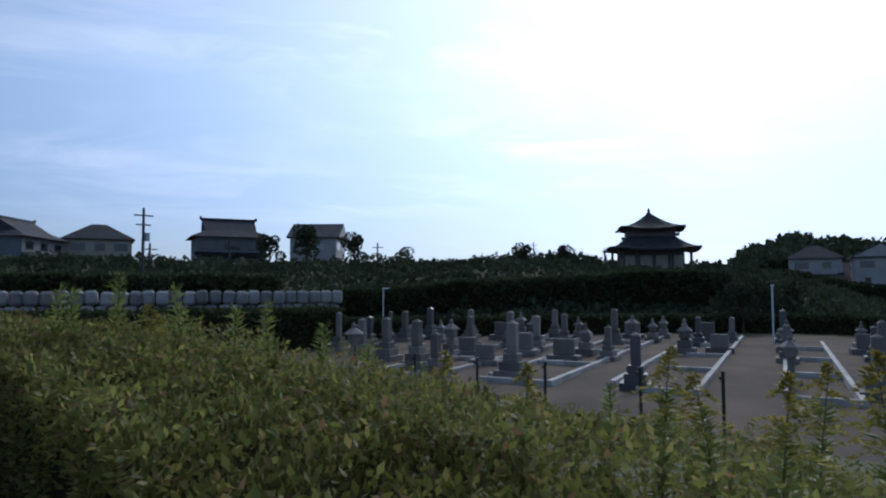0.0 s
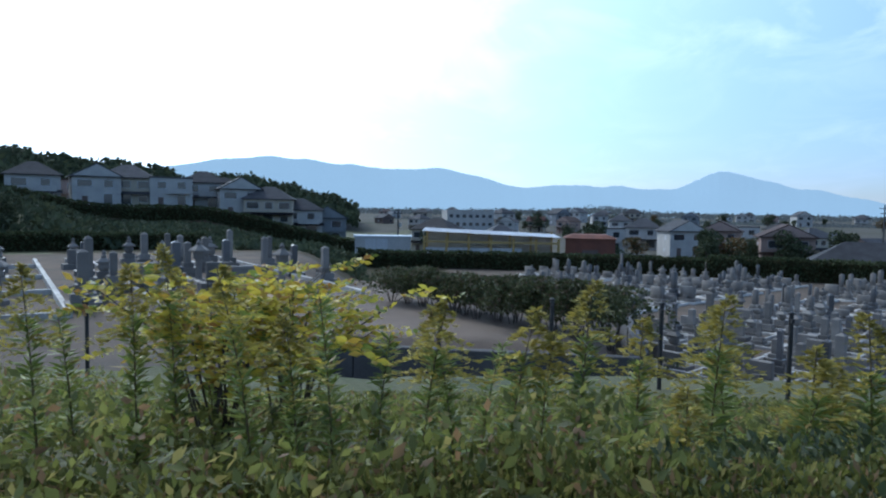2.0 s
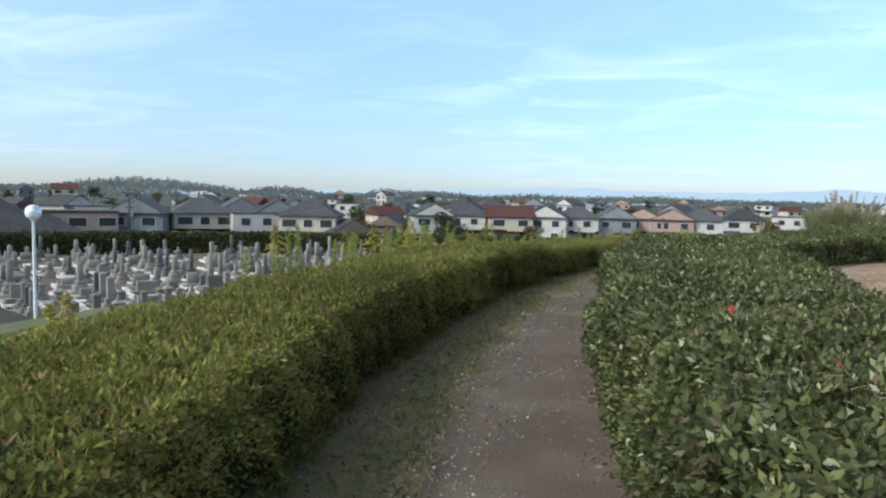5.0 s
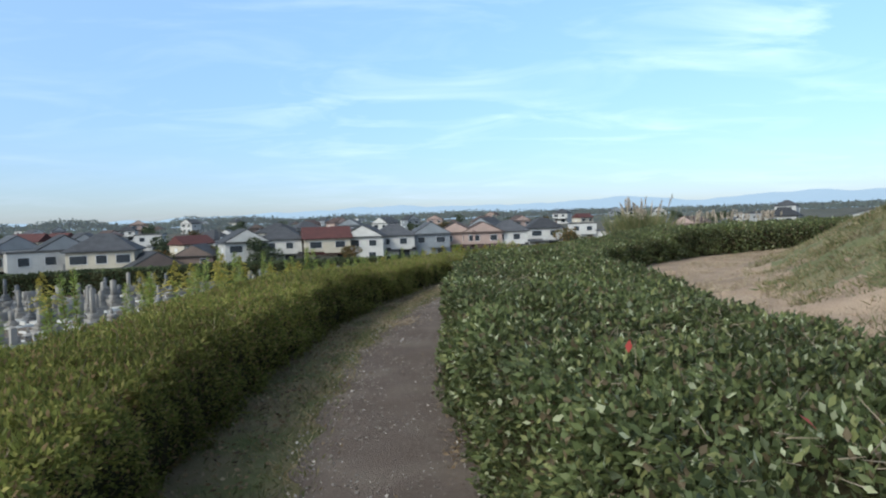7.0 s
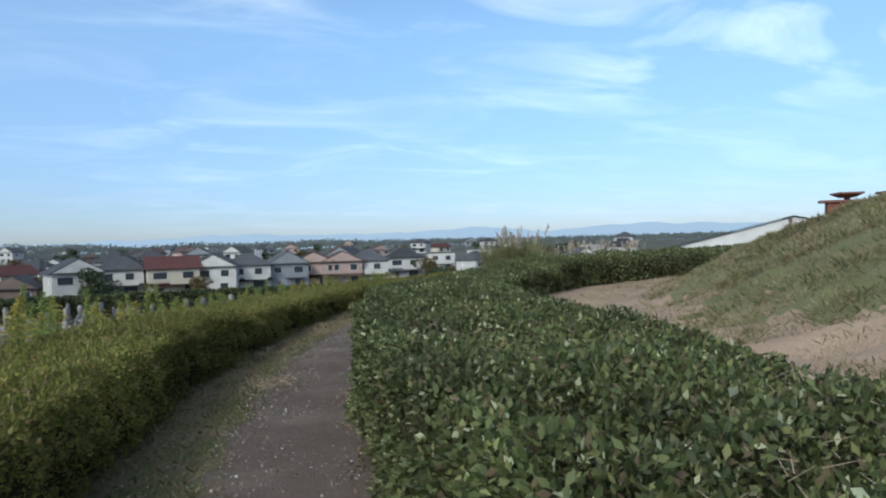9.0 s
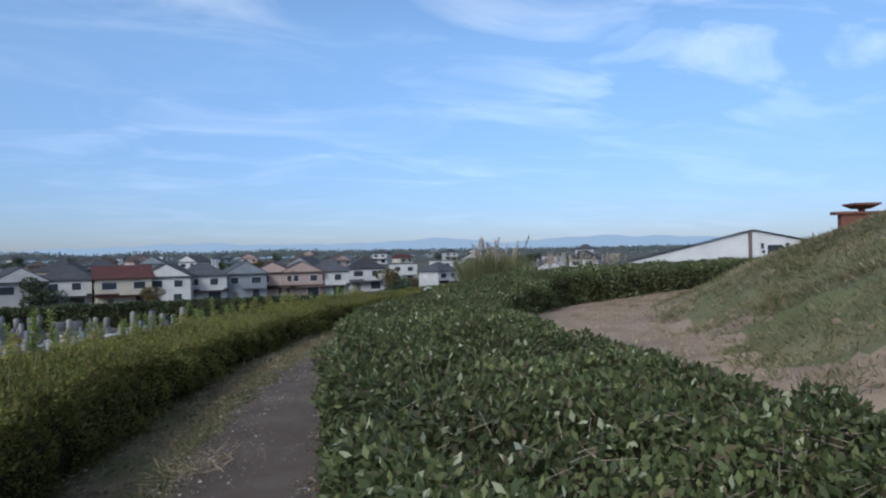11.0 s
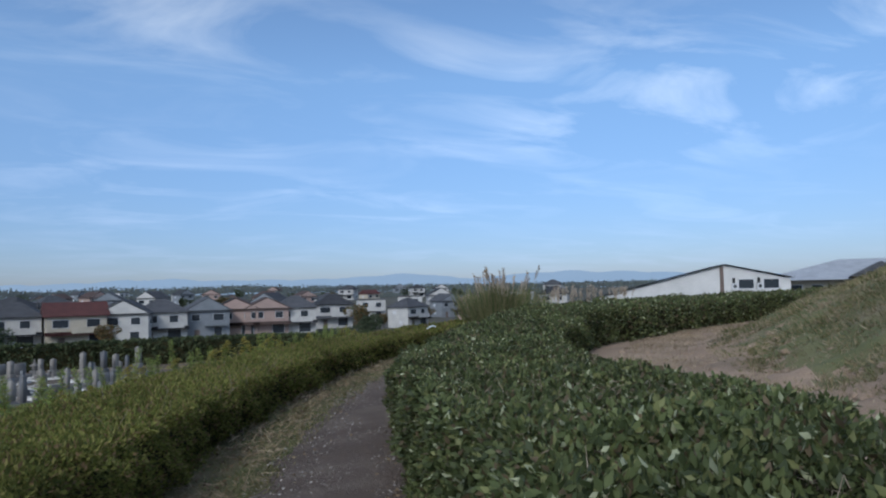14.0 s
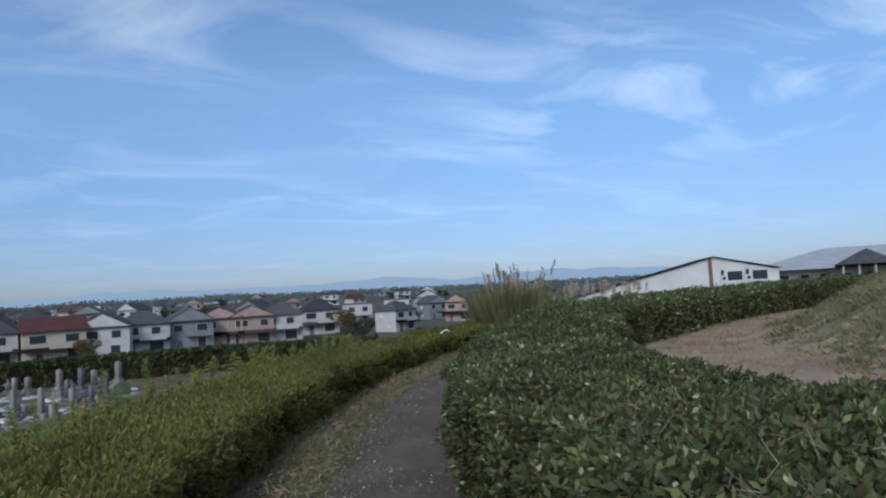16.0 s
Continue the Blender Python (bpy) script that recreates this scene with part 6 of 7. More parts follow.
def old_house_proto(w, d, seed):
    """A dark old-style house: plastered walls, a hipped skirt roof and a gabled upper roof with ridge tiles."""
    ob = thing("house", "old dark timber house with a hip-and-gable tiled roof", "house", group="houses of the town")
    h = 5.2
    part("wall", boxes((-w / 2, w / 2, -d / 2, d / 2, -2.5, h)), M_WALL_G, ob)
    part("plinth", boxes((-w / 2 - 0.06, w / 2 + 0.06, -d / 2 - 0.06, d / 2 + 0.06, -2.5, 0.9)), M_WOOD, ob)
    X, Y, x1, y1, rise, mid = w / 2 + 0.9, d / 2 + 0.9, w / 2 - 1.3, d / 2 - 1.4, 2.9, 1.05
    bm = bmesh.new()
    low = [bm.verts.new((x, y, h)) for x, y in ((-X, -Y), (X, -Y), (X, Y), (-X, Y))]
    up = [bm.verts.new((x, y, h + mid)) for x, y in ((-x1, -y1), (x1, -y1), (x1, y1), (-x1, y1))]
    top = [bm.verts.new((x, 0, h + rise)) for x in (-x1 - 0.25, x1 + 0.25)]
    for k in range(4):
        bm.faces.new((low[k], low[(k + 1) % 4], up[(k + 1) % 4], up[k]))
    for f in ((up[0], up[1], top[1], top[0]), (up[2], up[3], top[0], top[1]), (up[1], up[2], top[1]), (up[3], up[0], top[0])):
        bm.faces.new(f)
    bm.faces.new(low[::-1])
    part("roof", bm, M_ROOF_G, ob)
    part("ridge", boxes((-x1 - 0.4, x1 + 0.4, -0.16, 0.16, h + rise - 0.1, h + rise + 0.28), bevel=0.03), M_ROOF_G, ob)
    for s in (-1, 1):
        part("ridge_end", boxes((s * (x1 + 0.4) - 0.15, s * (x1 + 0.4) + 0.15, -0.2, 0.2, h + rise, h + rise + 0.5), bevel=0.04), M_ROOF_G, ob)
    b = bmesh.new()
    vs = [b.verts.new(p) for p in ((-w / 2 - 0.4, -d / 2 - 1.5, 2.3), (w / 2 + 0.4, -d / 2 - 1.5, 2.3), (w / 2 + 0.4, -d / 2 - 0.05, 2.95), (-w / 2 - 0.4, -d / 2 - 0.05, 2.95))]
    b.faces.new(vs)
    bmesh.ops.solidify(b, geom=b.faces[:], thickness=0.12)
    part("eaves_roof", b, M_ROOF_G, ob)
    for k in range(3):
        x = -w / 2 + w * (k + 0.5) / 3
        for z, hh in ((0.3, 1.8), (3.3, 1.3)):
            wn = part("window", boxes((x - 1.1, x + 1.1, -d / 2 - 0.06, -d / 2 + 0.06, z, z + hh)), M_WOOD, ob)
            part("pane", boxes((x - 1.0, x + 1.0, -d / 2 - 0.075, -d / 2 + 0.03, z + 0.1, z + hh - 0.1)), M_GLASS, wn)
    return ob


protos += [old_house_proto(12.5, 8.5, 1), old_house_proto(10.0, 9.0, 2)]
placed = []
proto_used = set()


def put_house(k, yaw, dist, turn=0.0, z=None, s=1.0, eye=(0.1, 0.6)):
    p = bearing(yaw, dist, z, eye)
    m = Matrix.Translation(p) @ Matrix.Rotation(radians(yaw + turn), 4, "Z")
    if k in proto_used:
        ob = copy_thing(protos[k], m)
    else:
        ob = protos[k]
        proto_used.add(k)
    ob.matrix_basis = m @ Matrix.Diagonal((s, s, s, 1))
    placed.append((p.x, p.y))
    return ob


# houses that stand out, by bearing from the second part of the walk
EYE2 = (-0.2, 2.4)
for k, yaw, dist, turn in ((0, 14.4, 140, 12), (2, 11.2, 150, -8), (1, 7.6, 146, 6), (0, 4.2, 148, -10), (2, 1.9, 152, 4), (3, -1.2, 155, 8), (4, -3.6, 158, -5), (4, -5.7, 158, 6), (2, -8.0, 160, 0),
                           (5, 21.4, 118, 14), (9, 24.6, 122, -12), (3, 27.5, 128, 6), (5, 17.8, 150, -20), (3, 30.6, 150, 10), (9, 26.0, 160, 0), (2, -11, 178, 8), (6, -14.2, 205, 4), (6, -17.5, 230, 0), (0, -20, 240, 8)):
    put_house(k, yaw, dist, turn, eye=EYE2)
for k, yaw, dist, turn in ((6, 29.2, 128, 10), (3, 25.6, 140, -5), (8, 42.0, 122, 6), (6, 40.8, 165, 0), (7, 45.6, 118, 4), (3, 37.6, 125, -12), (9, 33.2, 130, 8), (9, 47.8, 128, 0), (1, 54.8, 132, 14), (7, 68.0, 112, 6), (9, 60.5, 112, -4),
                           (3, 57.5, 150, 8), (2, 64.0, 150, 0), (5, 51.0, 140, 0), (4, 73.5, 140, 9), (6, 87.0, 170, 10), (0, 81.0, 165, 24), (2, 84.0, 190, 0), (4, 78.0, 175, -6), (6, 76.5, 210, 8)):
    put_house(k, yaw, dist, turn)
# row on the rise below the wooded hill, and the houses to the south
for k, yaw, dist, turn in ((2, 132.3, 150, 0), (0, 128.3, 150, 6), (9, 126.0, 152, -8), (6, 123.0, 150, 4), (2, 120.5, 158, 0), (0, 117.8, 152, 8), (9, 115.3, 150, -6), (2, 112.8, 154, 4), (3, 110.6, 156, 0), (8, 131, 175, 0), (9, 119, 175, 0)):
    put_house(k, yaw, dist, turn)
for k, yaw, dist, turn in ((9, 188.8, 128, 0), (10, 194.2, 120, 62), (9, 199.0, 120, 0), (11, 179.3, 108, 8), (0, 172.0, 114, 78)):
    put_house(k, yaw, dist, turn, eye=(0, 0))
tg = random.Random(99)
tries = 0
while len(placed) < 195 and tries < 4000:
    tries += 1
    yaw = tg.uniform(-30, 106)
    dist = 150 + 420 * tg.random() ** 1.5
    p = bearing(yaw, dist)
    if min(math.hypot(p.x - a, p.y - b) for a, b in placed) < 13 + dist * 0.012:
        continue
    put_house(tg.choice([0, 1, 2, 3, 4, 5, 6, 9, 2, 3, 5]), yaw, dist, tg.uniform(-50, 50), s=tg.uniform(0.72, 1.05))


def office(yaw, dist, top):
    p = bearing(yaw, dist)
    ob = thing("office_building", "white three-storey office block with rows of windows", "building", Matrix.Translation(p) @ Matrix.Rotation(radians(yaw + 14), 4, "Z"))
    h = top - p.z
    part("wall", boxes((-9, 9, -5, 5, -1, h)), M_WALL_W, ob)
    part("parapet", boxes((-9.15, 9.15, -5.15, 5.15, h + 0.002, h + 0.5)), M_WALL_W, ob)
    for s in range(3):
        for k in range(7):
            x = -7.5 + 2.5 * k
            wn = part("window", boxes((x - 0.8, x + 0.8, -5.06, -4.9, h - 2.4 - 3 * s, h - 1.0 - 3 * s)), M_FRAME, ob)
            part("pane", boxes((x - 0.7, x + 0.7, -5.08, -4.95, h - 2.3 - 3 * s, h - 1.1 - 3 * s)), M_GLASS, wn)


office(98.6, 255, 1.7)


def big_shed():
    """Open storage shed with ochre frames, white sheet roof and a red-brown annexe."""
    p = bearing(97.0, 90)
    ob = thing("storage_shed", "open storage shed with ochre steel frame and white sheet roof", "shed", Matrix.Translation(p) @ Matrix.Rotation(radians(99), 4, "Z"))
    t0 = -0.75 - p.z
    bm = bmesh.new()
    vs = [bm.verts.new(q) for q in ((-8.5, -4, t0 - 0.25), (9.5, -4, t0 - 0.85), (9.5, 4, t0 - 0.6), (-8.5, 4, t0))]
    bm.faces.new(vs)
    bmesh.ops.solidify(bm, geom=bm.faces[:], thickness=0.28)
    part("roof", bm, M_WHITEROOF, ob)
    for k in range(7):
        x = -8.2 + 2.9 * k
        part("post", boxes((x - 0.14, x + 0.14, -3.7, -3.4, -0.3, t0 - 0.9 - 0.03 * k)), M_YELLOWSTEEL, ob)
        part("back_post", boxes((x - 0.12, x + 0.12, 3.3, 3.55, -0.3, t0 - 0.4)), M_YELLOWSTEEL, ob)
    part("rail", boxes((-8.3, 9.3, -3.76, -3.706, t0 - 1.75, t0 - 1.5)), M_YELLOWSTEEL, ob)
    part("panel", boxes((-8.0, 4.5, -3.3, -3.2, -0.3, t0 - 2.4)), M_FRAME, ob)
    part("back_wall", boxes((-8.3, 9.3, 3.6, 3.75, -0.3, t0 - 0.5)), M_WALL_C, ob)
    q = bearing(88.3, 92)
    an = thing("brown_annexe", "red-brown clad annexe beside the storage shed", "shed", Matrix.Translation(q) @ Matrix.Rotation(radians(90), 4, "Z"))
    part("wall", boxes((-3.2, 3.2, -3, 3, -0.5, -1.7 - q.z)), M_BRICKRED, an)
    b = bmesh.new()
    box(b, -3.5, 3.5, -3.3, 3.3, -1.698 - q.z, -1.2 - q.z, taper=1.2)
    part("roof", b, M_BRICKRED, an)
    part("door", boxes((-1.0, 1.0, -3.06, -2.98, 0, 2.4)), M_WALL_B, an)
    q = bearing(105.9, 88)
    sm = thing("site_cabin", "small pale site cabin with double doors", "cabin", Matrix.Translation(q) @ Matrix.Rotation(radians(106), 4, "Z"))
    z = -1.9 - q.z
    part("wall", boxes((-3.6, 3.6, -1.4, 1.4, -0.3, z)), M_WALL_W, sm)
    part("roof", boxes((-3.8, 3.8, -1.6, 1.6, z + 0.002, z + 0.18)), M_WHITEROOF, sm)
    for x in (-1.6, -0.1):
        part("door", boxes((x - 0.7, x + 0.7, -1.45, -1.38, z - 2.3, z - 0.2)), M_FRAME, sm)


big_shed()


def temple(yaw, dist):
    """Two-roofed timber pagoda hall with upswept eaves."""
    p = bearing(yaw, dist, eye=(0, 0))
    ob = thing("temple_hall", "dark two-tiered timber temple hall with upswept tiled roofs", "temple", Matrix.Translation(p) @ Matrix.Rotation(radians(yaw + 8), 4, "Z"))

    def sweep(name, half, z0, rise, inner, seg=8):
        bm = bmesh.new()
        rings = []
        for s in np.linspace(0, 1, 7):
            r = half + (inner - half) * s
            zz = z0 + rise * s ** 1.65
            rg = []
            for k in range(seg * 4):
                a = 2 * math.pi * k / (seg * 4)
                corner = abs(math.sin(2 * a)) ** 6
                q = r / max(abs(math.cos(a)), abs(math.sin(a)))
                q = min(q, r * 1.32)
                rg.append(bm.verts.new((q * math.cos(a), q * math.sin(a), zz + corner * 0.55 * (1 - s))))
            rings.append(rg)
        low = [bm.verts.new((v.co.x * 0.97, v.co.y * 0.97, v.co.z - 0.35)) for v in rings[0]]
        rings.insert(0, low)
        for a, b in zip(rings, rings[1:]):
            for k in range(len(a)):
                j = (k + 1) % len(a)
                bm.faces.new((a[k], a[j], b[j], b[k]))
        bm.faces.new(rings[0][::-1])
        bm.faces.new(rings[-1])
        part(name, bm, M_ROOF_G, ob, "grey tiled upswept roof")
    part("stone_base", boxes((-8.2, 8.2, -8.2, 8.2, -0.5, 0.9)), M_STONEWALL, ob)
    part("lower_hall", boxes((-5.6, 5.6, -5.6, 5.6, 0.9, 5.8)), M_WOOD, ob)
    for k in range(5):
        for s in (-1, 1):
            part("pillar", turned([(0.28, 0.9), (0.26, 5.6)], 10, at=(-6.6 + 3.3 * k, s * 6.6, 0)), M_WOOD, ob)
    for k in range(4):
        x = -4.2 + 2.8 * k
        dr = part("door_panel", boxes((x - 1.1, x + 1.1, -5.7, -5.602, 1.0, 4.2)), M_WALL_C, ob)
    sweep("lower_roof", 8.8, 5.3, 2.6, 4.6)
    part("upper_hall", boxes((-4.3, 4.3, -4.3, 4.3, 7.6, 9.9)), M_WOOD, ob)
    part("balcony_rail", boxes((-4.9, 4.9, -4.9, -4.8, 7.9, 8.5), (-4.9, 4.9, 4.8, 4.9, 7.9, 8.5)), M_WOOD, ob)
    sweep("upper_roof", 6.3, 9.4, 3.4, 0.35)
    part("finial", turned([(0.35, 12.58), (0.5, 12.8), (0.2, 13.1), (0.35, 13.35), (0.05, 13.9)], 10), M_ROOF_G, ob)


temple(144.1, 138)


def white_hall():
    """Wide white hall with a long sloping dark-edged roof."""
    p = bearing(-43.4, 140, eye=(0, 8))
    ob = thing("white_hall", "large white hall with a long sloping dark-edged roof", "hall", Matrix.Translation((p.x, p.y, 0)) @ Matrix.Rotation(radians(-36), 4, "Z"))
    z0 = gz_at(p.x, p.y) - 0.5
    prof = [(-33, -3.4), (0, 5.0), (11.5, 2.2)]
    bm = bmesh.new()
    fr = [bm.verts.new((x, 0, z)) for x, z in ((-33, z0), (11.5, z0), (11.5, 2.0), (0, 4.8), (-33, -3.6))]
    bk = [bm.verts.new((x, 22, z)) for x, z in ((-33, z0), (11.5, z0), (11.5, 2.0), (0, 4.8), (-33, -3.6))]
    bm.faces.new(fr)
    bm.faces.new(bk[::-1])
    for i in range(5):
        j = (i + 1) % 5
        bm.faces.new((fr[j], fr[i], bk[i], bk[j]))
    part("wall", bm, M_HALLWALL, ob)
    for (x0, zz0), (x1, zz1) in zip(prof, prof[1:]):
        b = bmesh.new()
        vs = [b.verts.new(q) for q in ((x0 - (0.8 if x0 < 0 else 0), -0.7, zz0), (x1 + (0.6 if x1 > 0 else 0), -0.7, zz1), (x1 + (0.6 if x1 > 0 else 0), 22.5, zz1), (x0 - (0.8 if x0 < 0 else 0), 22.5, zz0))]
        b.faces.new(vs)
        bmesh.ops.solidify(b, geom=b.faces[:], thickness=0.85)
        part("roof_slab", b, M_ROOF_DARK, ob, "dark roof edge")
    part("corner_pier", boxes((-0.9, -0.2, -0.12, 0.3, z0, 4.5)), M_WALL_B, ob)
    for x in (2.6, 7.0):
        wn = part("window", boxes((x - 0.3, x + 2.6, -0.1, 0.1, 0.1, 2.1)), M_FRAME, ob)
        part("pane", boxes((x - 0.15, x + 2.45, -0.12, 0.05, 0.25, 1.95)), M_GLASS, wn)
        ac = part("cooling_unit", boxes((x - 1.5, x - 0.4, -0.9, -0.1, 0.1, 1.25), bevel=0.05), M_FRAME, ob)
        part("fan_grille", turned([(0.33, -0.02), (0.33, 0.02)], 14), M_RUBBER, ac).matrix_local = Matrix.Translation((x - 0.95, -0.91, 0.68)) @ Matrix.Rotation(radians(90), 4, "X")
        part("duct", boxes((x - 1.3, x - 0.8, -0.3, -0.08, 1.0, 2.3)), M_RUBBER, ob)
    part("ledge", boxes((0.2, 11.5, -1.1, -0.02, -1.9, 0.05)), M_HALLWALL, ob)


white_hall()


def long_hall():
    p = bearing(-53.5, 175, eye=(0, 10))
    ob = thing("long_hall", "long low hall with a pale grey hipped roof and porch", "hall", Matrix.Translation((p.x, p.y, 0)) @ Matrix.Rotation(radians(-50), 4, "Z"))
    z0 = gz_at(p.x, p.y) - 0.5
    part("wall", boxes((-20, 30, 0, 18, z0, 1.6)), M_WALL_C, ob)
    bm = bmesh.new()
    e = [bm.verts.new(q) for q in ((-23, -3, 1.6), (33, -3, 1.6), (33, 21, 1.6), (-23, 21, 1.6), (-5, 9, 6.4), (25, 9, 6.4))]
    for f in ((0, 1, 5, 4), (1, 2, 5), (2, 3, 4, 5), (3, 0, 4), (0, 3, 2, 1)):
        bm.faces.new([e[i] for i in f])
    part("roof", bm, M_ROOF_PALE, ob, "pale grey sheet roof")
    for k in range(9):
        x = -18 + 4.2 * k
        wn = part("window", boxes((x - 1.2, x + 1.2, -0.1, 0.1, -2.0, 0.6)), M_FRAME, ob)
        part("pane", boxes((x - 1.05, x + 1.05, -0.13, 0.05, -1.85, 0.45)), M_GLASS, wn)
    for k in range(4):
        part("porch_post", boxes((-2.2 + 3 * k, -1.9 + 3 * k, -5.3, -5.0, z0, 2.2)), M_WALL_W, ob)
    b = bmesh.new()
    e = [b.verts.new(q) for q in ((-3.5, -6, 2.2), (8.5, -6, 2.2), (8.5, 3, 2.2), (-3.5, 3, 2.2), (2.5, -6, 5.4), (2.5, 6, 5.4))]
    for f in ((0, 4, 5, 3), (1, 2, 5, 4), (0, 1, 4), (0, 3, 2, 1)):
        b.faces.new([e[i] for i in f])
    part("porch_roof", b, M_ROOF_G, ob)
    part("chimney", boxes((8, 8.6, 9, 9.6, 5.5, 9.0)), M_CHROME, ob)


long_hall()


def utility_pole(yaw, dist, top, eye=(0.1, 0.6)):
    p = bearing(yaw, dist, eye=eye)
    ob = thing("utility_pole", "grey concrete utility pole with crossarms", "utility pole", Matrix.Translation(p) @ Matrix.Rotation(radians(yaw + 20), 4, "Z"), "utility poles")
    h = top - p.z
    part("pole", turned([(0.19, -1), (0.12, h)], 8), M_CONCRETE, ob)
    part("crossarm", boxes((-0.9, 0.9, -0.06, 0.06, h - 0.8, h - 0.68)), M_POST, ob)
    part("crossarm", boxes((-0.7, 0.7, -0.06, 0.06, h - 1.7, h - 1.58)), M_POST, ob)
    part("transformer", turned([(0.25, h - 3.2), (0.25, h - 2.4)], 10, at=(0.4, 0, 0)), M_CHROME, ob)


for yaw, dist, top, eye in ((185.7, 70, 9.4, (0, 0)), (179.2, 85, 7.5, (0, 0)), (185.2, 85, 7.0, (0, 0)), (167.0, 100, 8.5, (0, 0)), (153.6, 150, 12.0, (0, 0)), (147.7, 150, 10.5, (0, 0)), (104.6, 120, 1.8, (0.1, 0.6)), (67.2, 150, 4.2, (0.1, 0.6)), (64.4, 170, 3.0, (0.1, 0.6)),
                            (48.0, 140, 2.2, (0.1, 0.6)), (38.4, 120, 0.5, (0.1, 0.6)), (35.0, 140, 1.5, (0.1, 0.6)), (16.2, 160, 1.0, EYE2), (25.0, 150, 0.8, EYE2), (10.0, 180, 0.6, EYE2)):
    utility_pole(yaw, dist, top, eye)

# ---- trees of the town and the hill ----
tree_kinds = [tree("tree", "dark green broadleaf tree among the houses", 3.2, 7.0, 1900, 0.4, M_TREE, 41, Matrix.Translation(bearing(73, 135))),
              tree("tree", "tall dark evergreen tree among the houses", 2.6, 8.5, 1900, 0.4, M_TREE, 42, Matrix.Translation(bearing(88, 150))),
              tree("tree", "rusty autumn tree beside the houses", 3.0, 6.0, 1600, 0.4, M_TREE_O, 43, Matrix.Translation(bearing(-13.3, 150, eye=EYE2)))]
tr = random.Random(17)
for k in range(120):
    yaw = tr.uniform(-28, 104)
    dist = tr.uniform(115, 420)
    p = bearing(yaw, dist)
    s = tr.uniform(0.55, 1.05)
    copy_thing(tree_kinds[tr.choice([0, 0, 1, 2])], Matrix.Translation(p)).matrix_basis = Matrix.Translation(p) @ Matrix.Rotation(tr.uniform(0, 6), 4, "Z") @ Matrix.Diagonal((s, s, s * 0.9, 1))
for yaw, dist, s in ((138.3, 60, 0.62), (136.2, 60, 0.6), (134.2, 63, 0.5), (137.2, 56, 0.5), (-54.8, 196, 2.1), (-56.4, 192, 2.3), (-58, 185, 1.4), (-60, 180, 1.5), (-62, 178, 1.4), (-56.5, 190, 1.1), (173, 92, 0.8), (169, 96, 0.7), (176, 90, 0.6), (165, 110, 0.6), (154.5, 130, 0.8), (151, 130, 0.75)):
    p = bearing(yaw, dist, eye=(0, 0))
    copy_thing(tree_kinds[tr.choice([0, 1])], Matrix.Translation(p)).matrix_basis = Matrix.Translation(p) @ Matrix.Rotation(tr.uniform(0, 6), 4, "Z") @ Matrix.Diagonal((s, s, s, 1))


def woods(name, label, rows, dist, depth, count, size, material, seed):
    """A far wood: crowns of leaf clumps under a skyline given as (bearing, elevation) rows."""
    g = np.random.default_rng(seed)
    ya, el = np.array([r[0] for r in rows], float), np.array([r[1] for r in rows], float)
    order = np.argsort(ya)
    yaw = g.uniform(ya.min(), ya.max(), count)
    dd = dist + depth * g.uniform(-0.5, 0.5, count)
    top = 1.5 + dist * np.tan(np.radians(np.interp(yaw, ya[order], el[order]) - 0.14))
    x, y = -dd * np.sin(np.radians(yaw)), dd * np.cos(np.radians(yaw))
    low = land(x, y)
    lump = size * 1.1 * (wave(x / size * 0.35, y / size * 0.35, 1.0, seed) + 0.5 * wave(x / size * 1.1, y / size * 1.1, 1.0, seed + 2))
    ridge = 1 - np.abs(dd - dist) / depth * 1.1
    z = low + (np.maximum(top + lump - low, 0.5)) * ridge * g.uniform(0.25, 1, count) ** 0.35
    w = g.normal(size=(count, 3)) + [0, 0, 0.5]
    tagged(new(name, leaf_mesh(name, np.stack([x, y, z], 1), w, size * g.uniform(0.5, 1.3, count), 0.8, material)), label, "trees", kind="stuff")


woods("wooded_hill", "dark wooded hill behind a row of houses", ((138, 2.2), (136.8, 3.2), (133.7, 4.3), (129.7, 3.7), (126, 3.5), (123.4, 3.2), (121.8, 2.4), (118.5, 2.9), (116.5, 2.6), (113, 1.9), (110, 1.2), (108, 0.4)), 290, 90, 46000, 2.0, M_TREE, 3)
woods("far_trees", "line of dark trees behind the temple", ((176, 2.2), (172, 2.0), (168, 2.2), (164, 2.3), (160, 2.6), (156, 3.0), (152, 3.2), (149, 3.0), (146, 2.2), (142, 2.2), (138, 2.2), (135, 1.5)), 165, 16, 16000, 1.0, M_TREE, 4)
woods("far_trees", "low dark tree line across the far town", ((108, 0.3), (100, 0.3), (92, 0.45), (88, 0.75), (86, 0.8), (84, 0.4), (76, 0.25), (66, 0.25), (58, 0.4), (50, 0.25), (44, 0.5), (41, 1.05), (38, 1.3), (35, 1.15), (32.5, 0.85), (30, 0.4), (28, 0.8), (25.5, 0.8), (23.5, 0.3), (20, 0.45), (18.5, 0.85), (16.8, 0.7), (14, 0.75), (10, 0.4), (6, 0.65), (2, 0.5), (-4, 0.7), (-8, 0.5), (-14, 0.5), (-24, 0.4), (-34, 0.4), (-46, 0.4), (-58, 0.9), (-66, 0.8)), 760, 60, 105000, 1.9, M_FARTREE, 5)
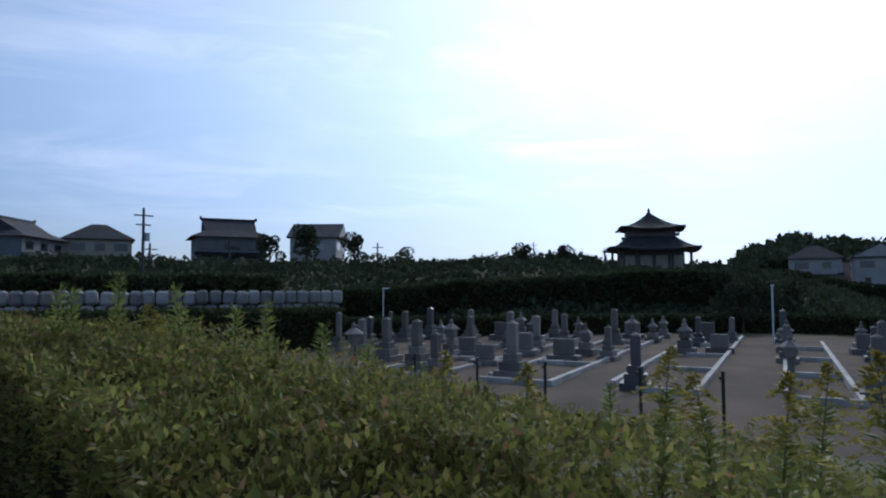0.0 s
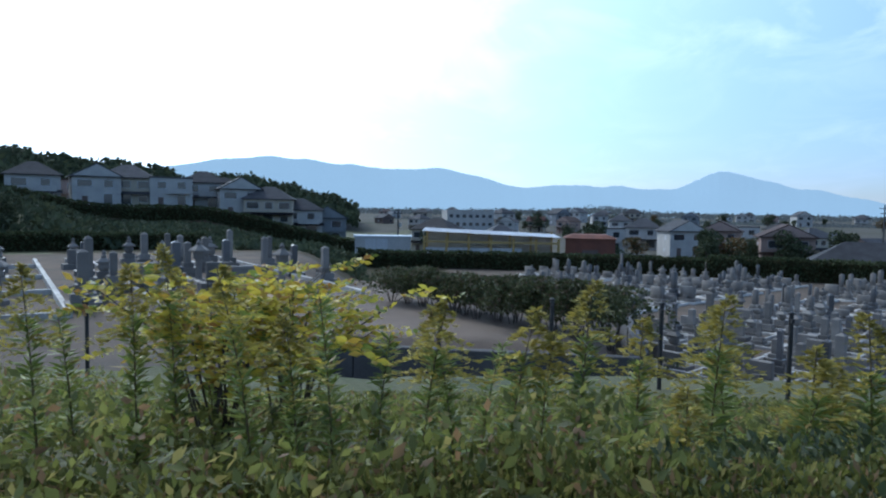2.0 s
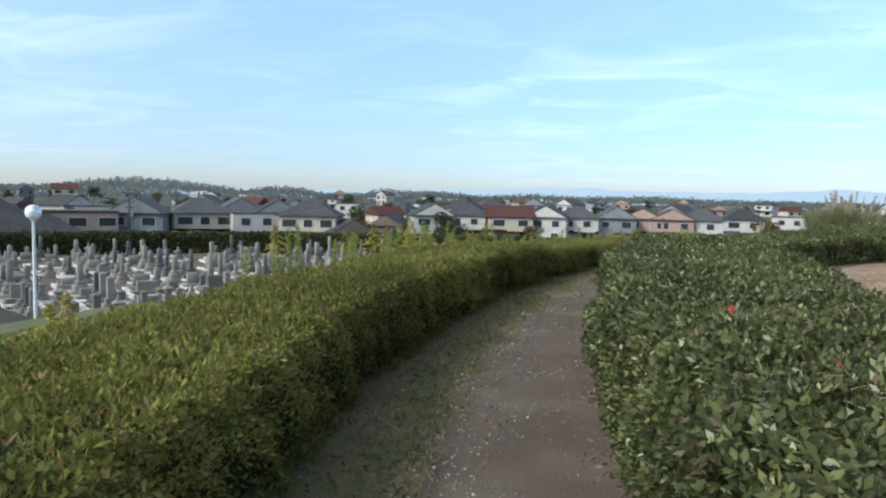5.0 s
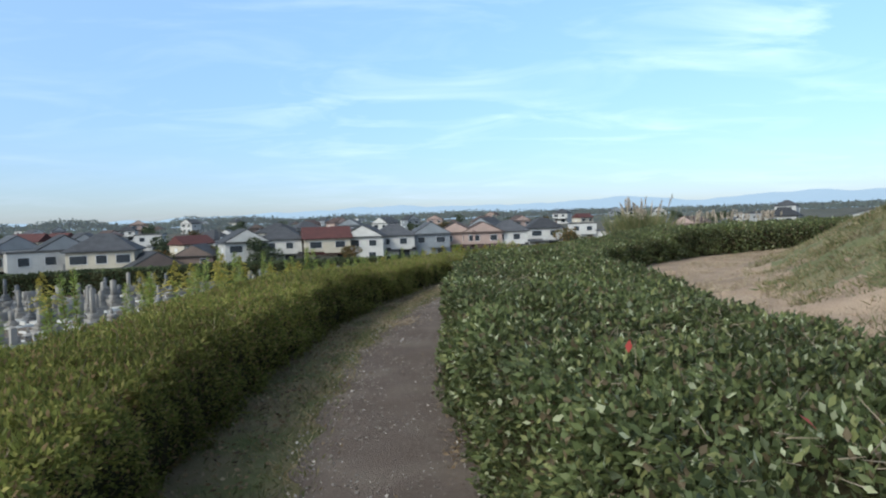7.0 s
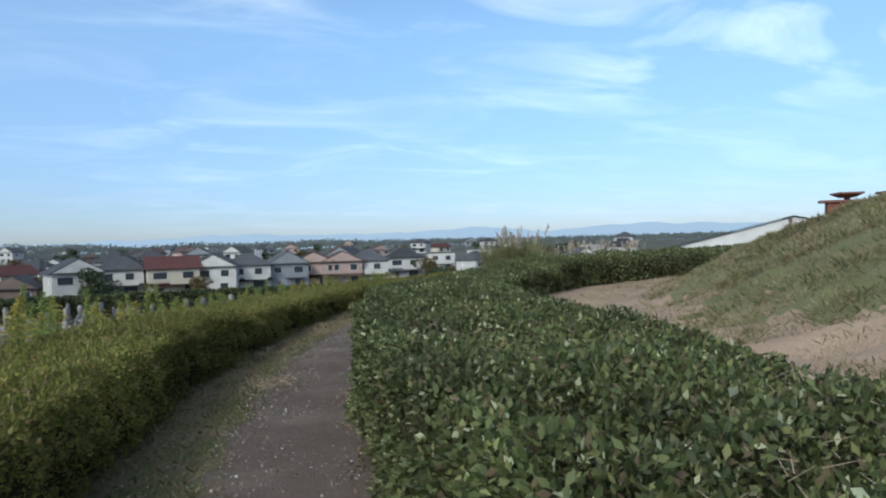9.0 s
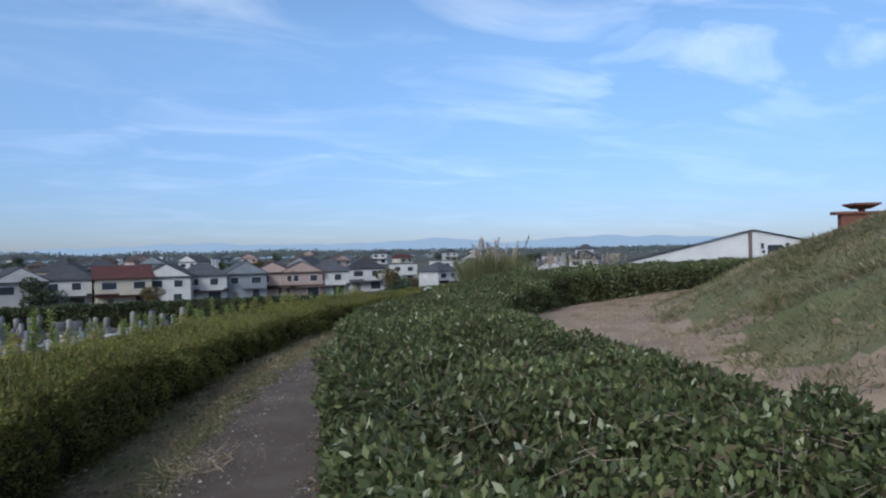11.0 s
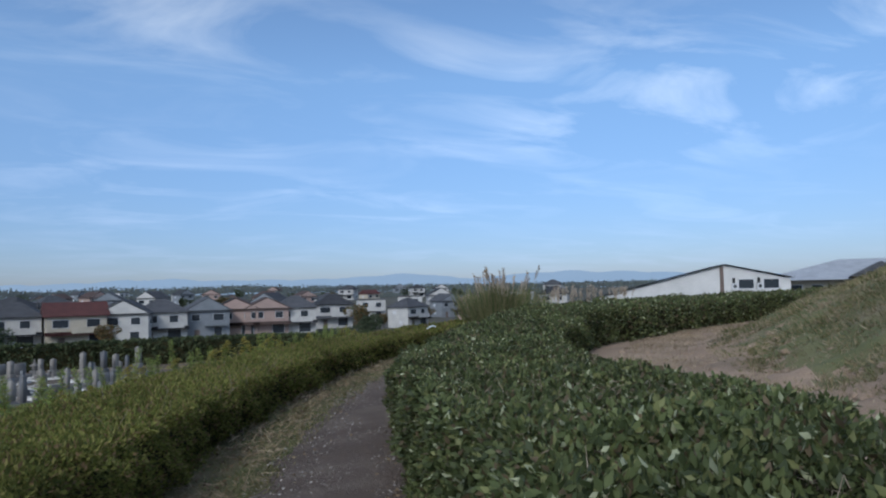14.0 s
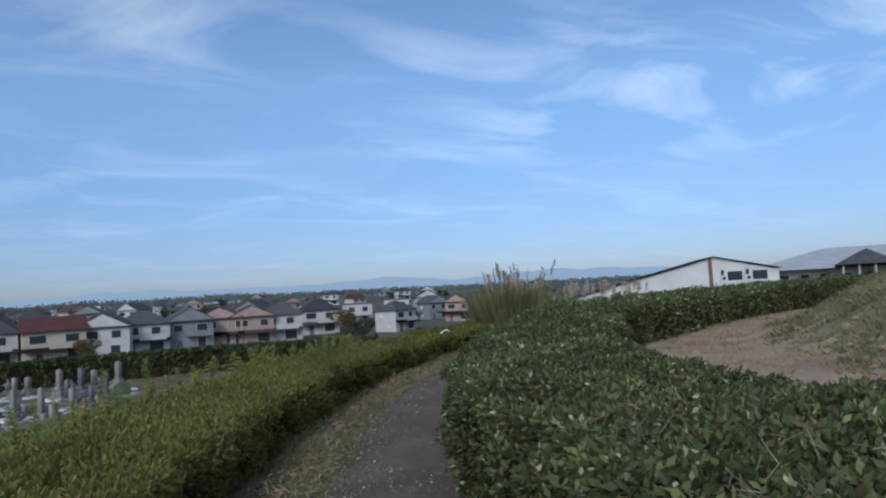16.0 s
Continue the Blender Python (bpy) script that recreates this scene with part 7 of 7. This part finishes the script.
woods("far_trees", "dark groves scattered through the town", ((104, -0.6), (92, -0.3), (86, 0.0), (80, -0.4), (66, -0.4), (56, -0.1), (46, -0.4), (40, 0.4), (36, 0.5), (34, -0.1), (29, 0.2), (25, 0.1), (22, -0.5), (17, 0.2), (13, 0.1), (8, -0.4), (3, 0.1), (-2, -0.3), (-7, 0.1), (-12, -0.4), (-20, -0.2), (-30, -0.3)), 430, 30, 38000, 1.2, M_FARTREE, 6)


def ridge(name, label, rows, dist, material, seed):
    """A far mountain ridge with folds, falling towards the viewer."""
    g = np.random.default_rng(seed)
    ya, el = np.array([r[0] for r in rows], float), np.array([r[1] for r in rows], float)
    order = np.argsort(ya)
    yy = np.linspace(ya.min(), ya.max(), 420)
    tops = dist * np.tan(np.radians(np.interp(yy, ya[order], el[order])))
    k = np.ones(7) / 7
    tops = np.convolve(np.pad(tops, 3, "edge"), k, "valid") + np.convolve(np.pad(g.normal(0, 9, len(yy)), 4, "edge"), np.ones(9) / 9, "valid") + 3 * np.sin(yy * 1.7)
    V, n_r = [], 7
    for i in range(n_r):
        s = i / (n_r - 1)
        d = dist - 700 * s
        fold = 1 + 0.10 * np.sin(yy * 0.9 + s * 5 + np.sin(yy * 0.37) * 2) * s * (1 - s) * 3
        V.append(np.stack([-d * np.sin(np.radians(yy)), d * np.cos(np.radians(yy)), (tops + 20) * (1 - s) ** 1.2 * fold - 20], 1))
    V = np.concatenate(V)
    i = np.arange(n_r * len(yy)).reshape(n_r, len(yy))
    f = np.stack([i[:-1, :-1], i[1:, :-1], i[1:, 1:], i[:-1, 1:]], -1).reshape(-1, 4)
    tagged(new(name, fast_mesh(name, V, f, material, True)), label, "mountains", kind="structure")


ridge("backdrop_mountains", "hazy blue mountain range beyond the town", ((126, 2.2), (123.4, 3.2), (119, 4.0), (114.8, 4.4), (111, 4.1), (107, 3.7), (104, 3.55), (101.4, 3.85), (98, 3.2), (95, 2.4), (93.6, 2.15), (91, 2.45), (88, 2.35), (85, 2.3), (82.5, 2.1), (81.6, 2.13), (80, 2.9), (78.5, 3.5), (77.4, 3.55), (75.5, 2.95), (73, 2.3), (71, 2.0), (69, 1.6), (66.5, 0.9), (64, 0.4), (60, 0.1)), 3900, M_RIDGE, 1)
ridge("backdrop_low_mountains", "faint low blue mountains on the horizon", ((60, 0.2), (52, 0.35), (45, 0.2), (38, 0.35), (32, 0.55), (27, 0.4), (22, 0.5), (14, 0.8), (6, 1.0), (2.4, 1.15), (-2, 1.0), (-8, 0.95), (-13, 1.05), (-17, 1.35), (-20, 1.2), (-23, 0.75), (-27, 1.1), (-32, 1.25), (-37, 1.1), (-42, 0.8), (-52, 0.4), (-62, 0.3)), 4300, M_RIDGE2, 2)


def bank_shrubs():
    """Dark scrub over the banks south and west of the cemetery."""
    g = np.random.default_rng(61)
    n_s = 52000
    yaw, dist = np.radians(g.uniform(107, 204, n_s)), g.uniform(58, 132, n_s)
    x, y = -dist * np.sin(yaw), dist * np.cos(yaw)
    high = np.clip(0.9 + 1.3 * wave(x, y, 0.16, 2), 0.1, 3) * (0.16 + 0.84 * smooth(122, 131, np.degrees(yaw))) * (1 - 0.6 * smooth(138, 141, np.degrees(yaw)) * smooth(152, 149, np.degrees(yaw)))
    z = land(x, y) + high * g.uniform(0, 1, n_s) ** 0.5
    tagged(new("bank_scrub", leaf_mesh("bank_scrub", np.stack([x, y, z], 1), g.normal(size=(n_s, 3)) + [0, 0, 0.5], g.uniform(0.4, 0.9, n_s), 0.75, M_TREE)), "dark scrub covering the banks behind the cemetery", "scrub", kind="stuff")


bank_shrubs()
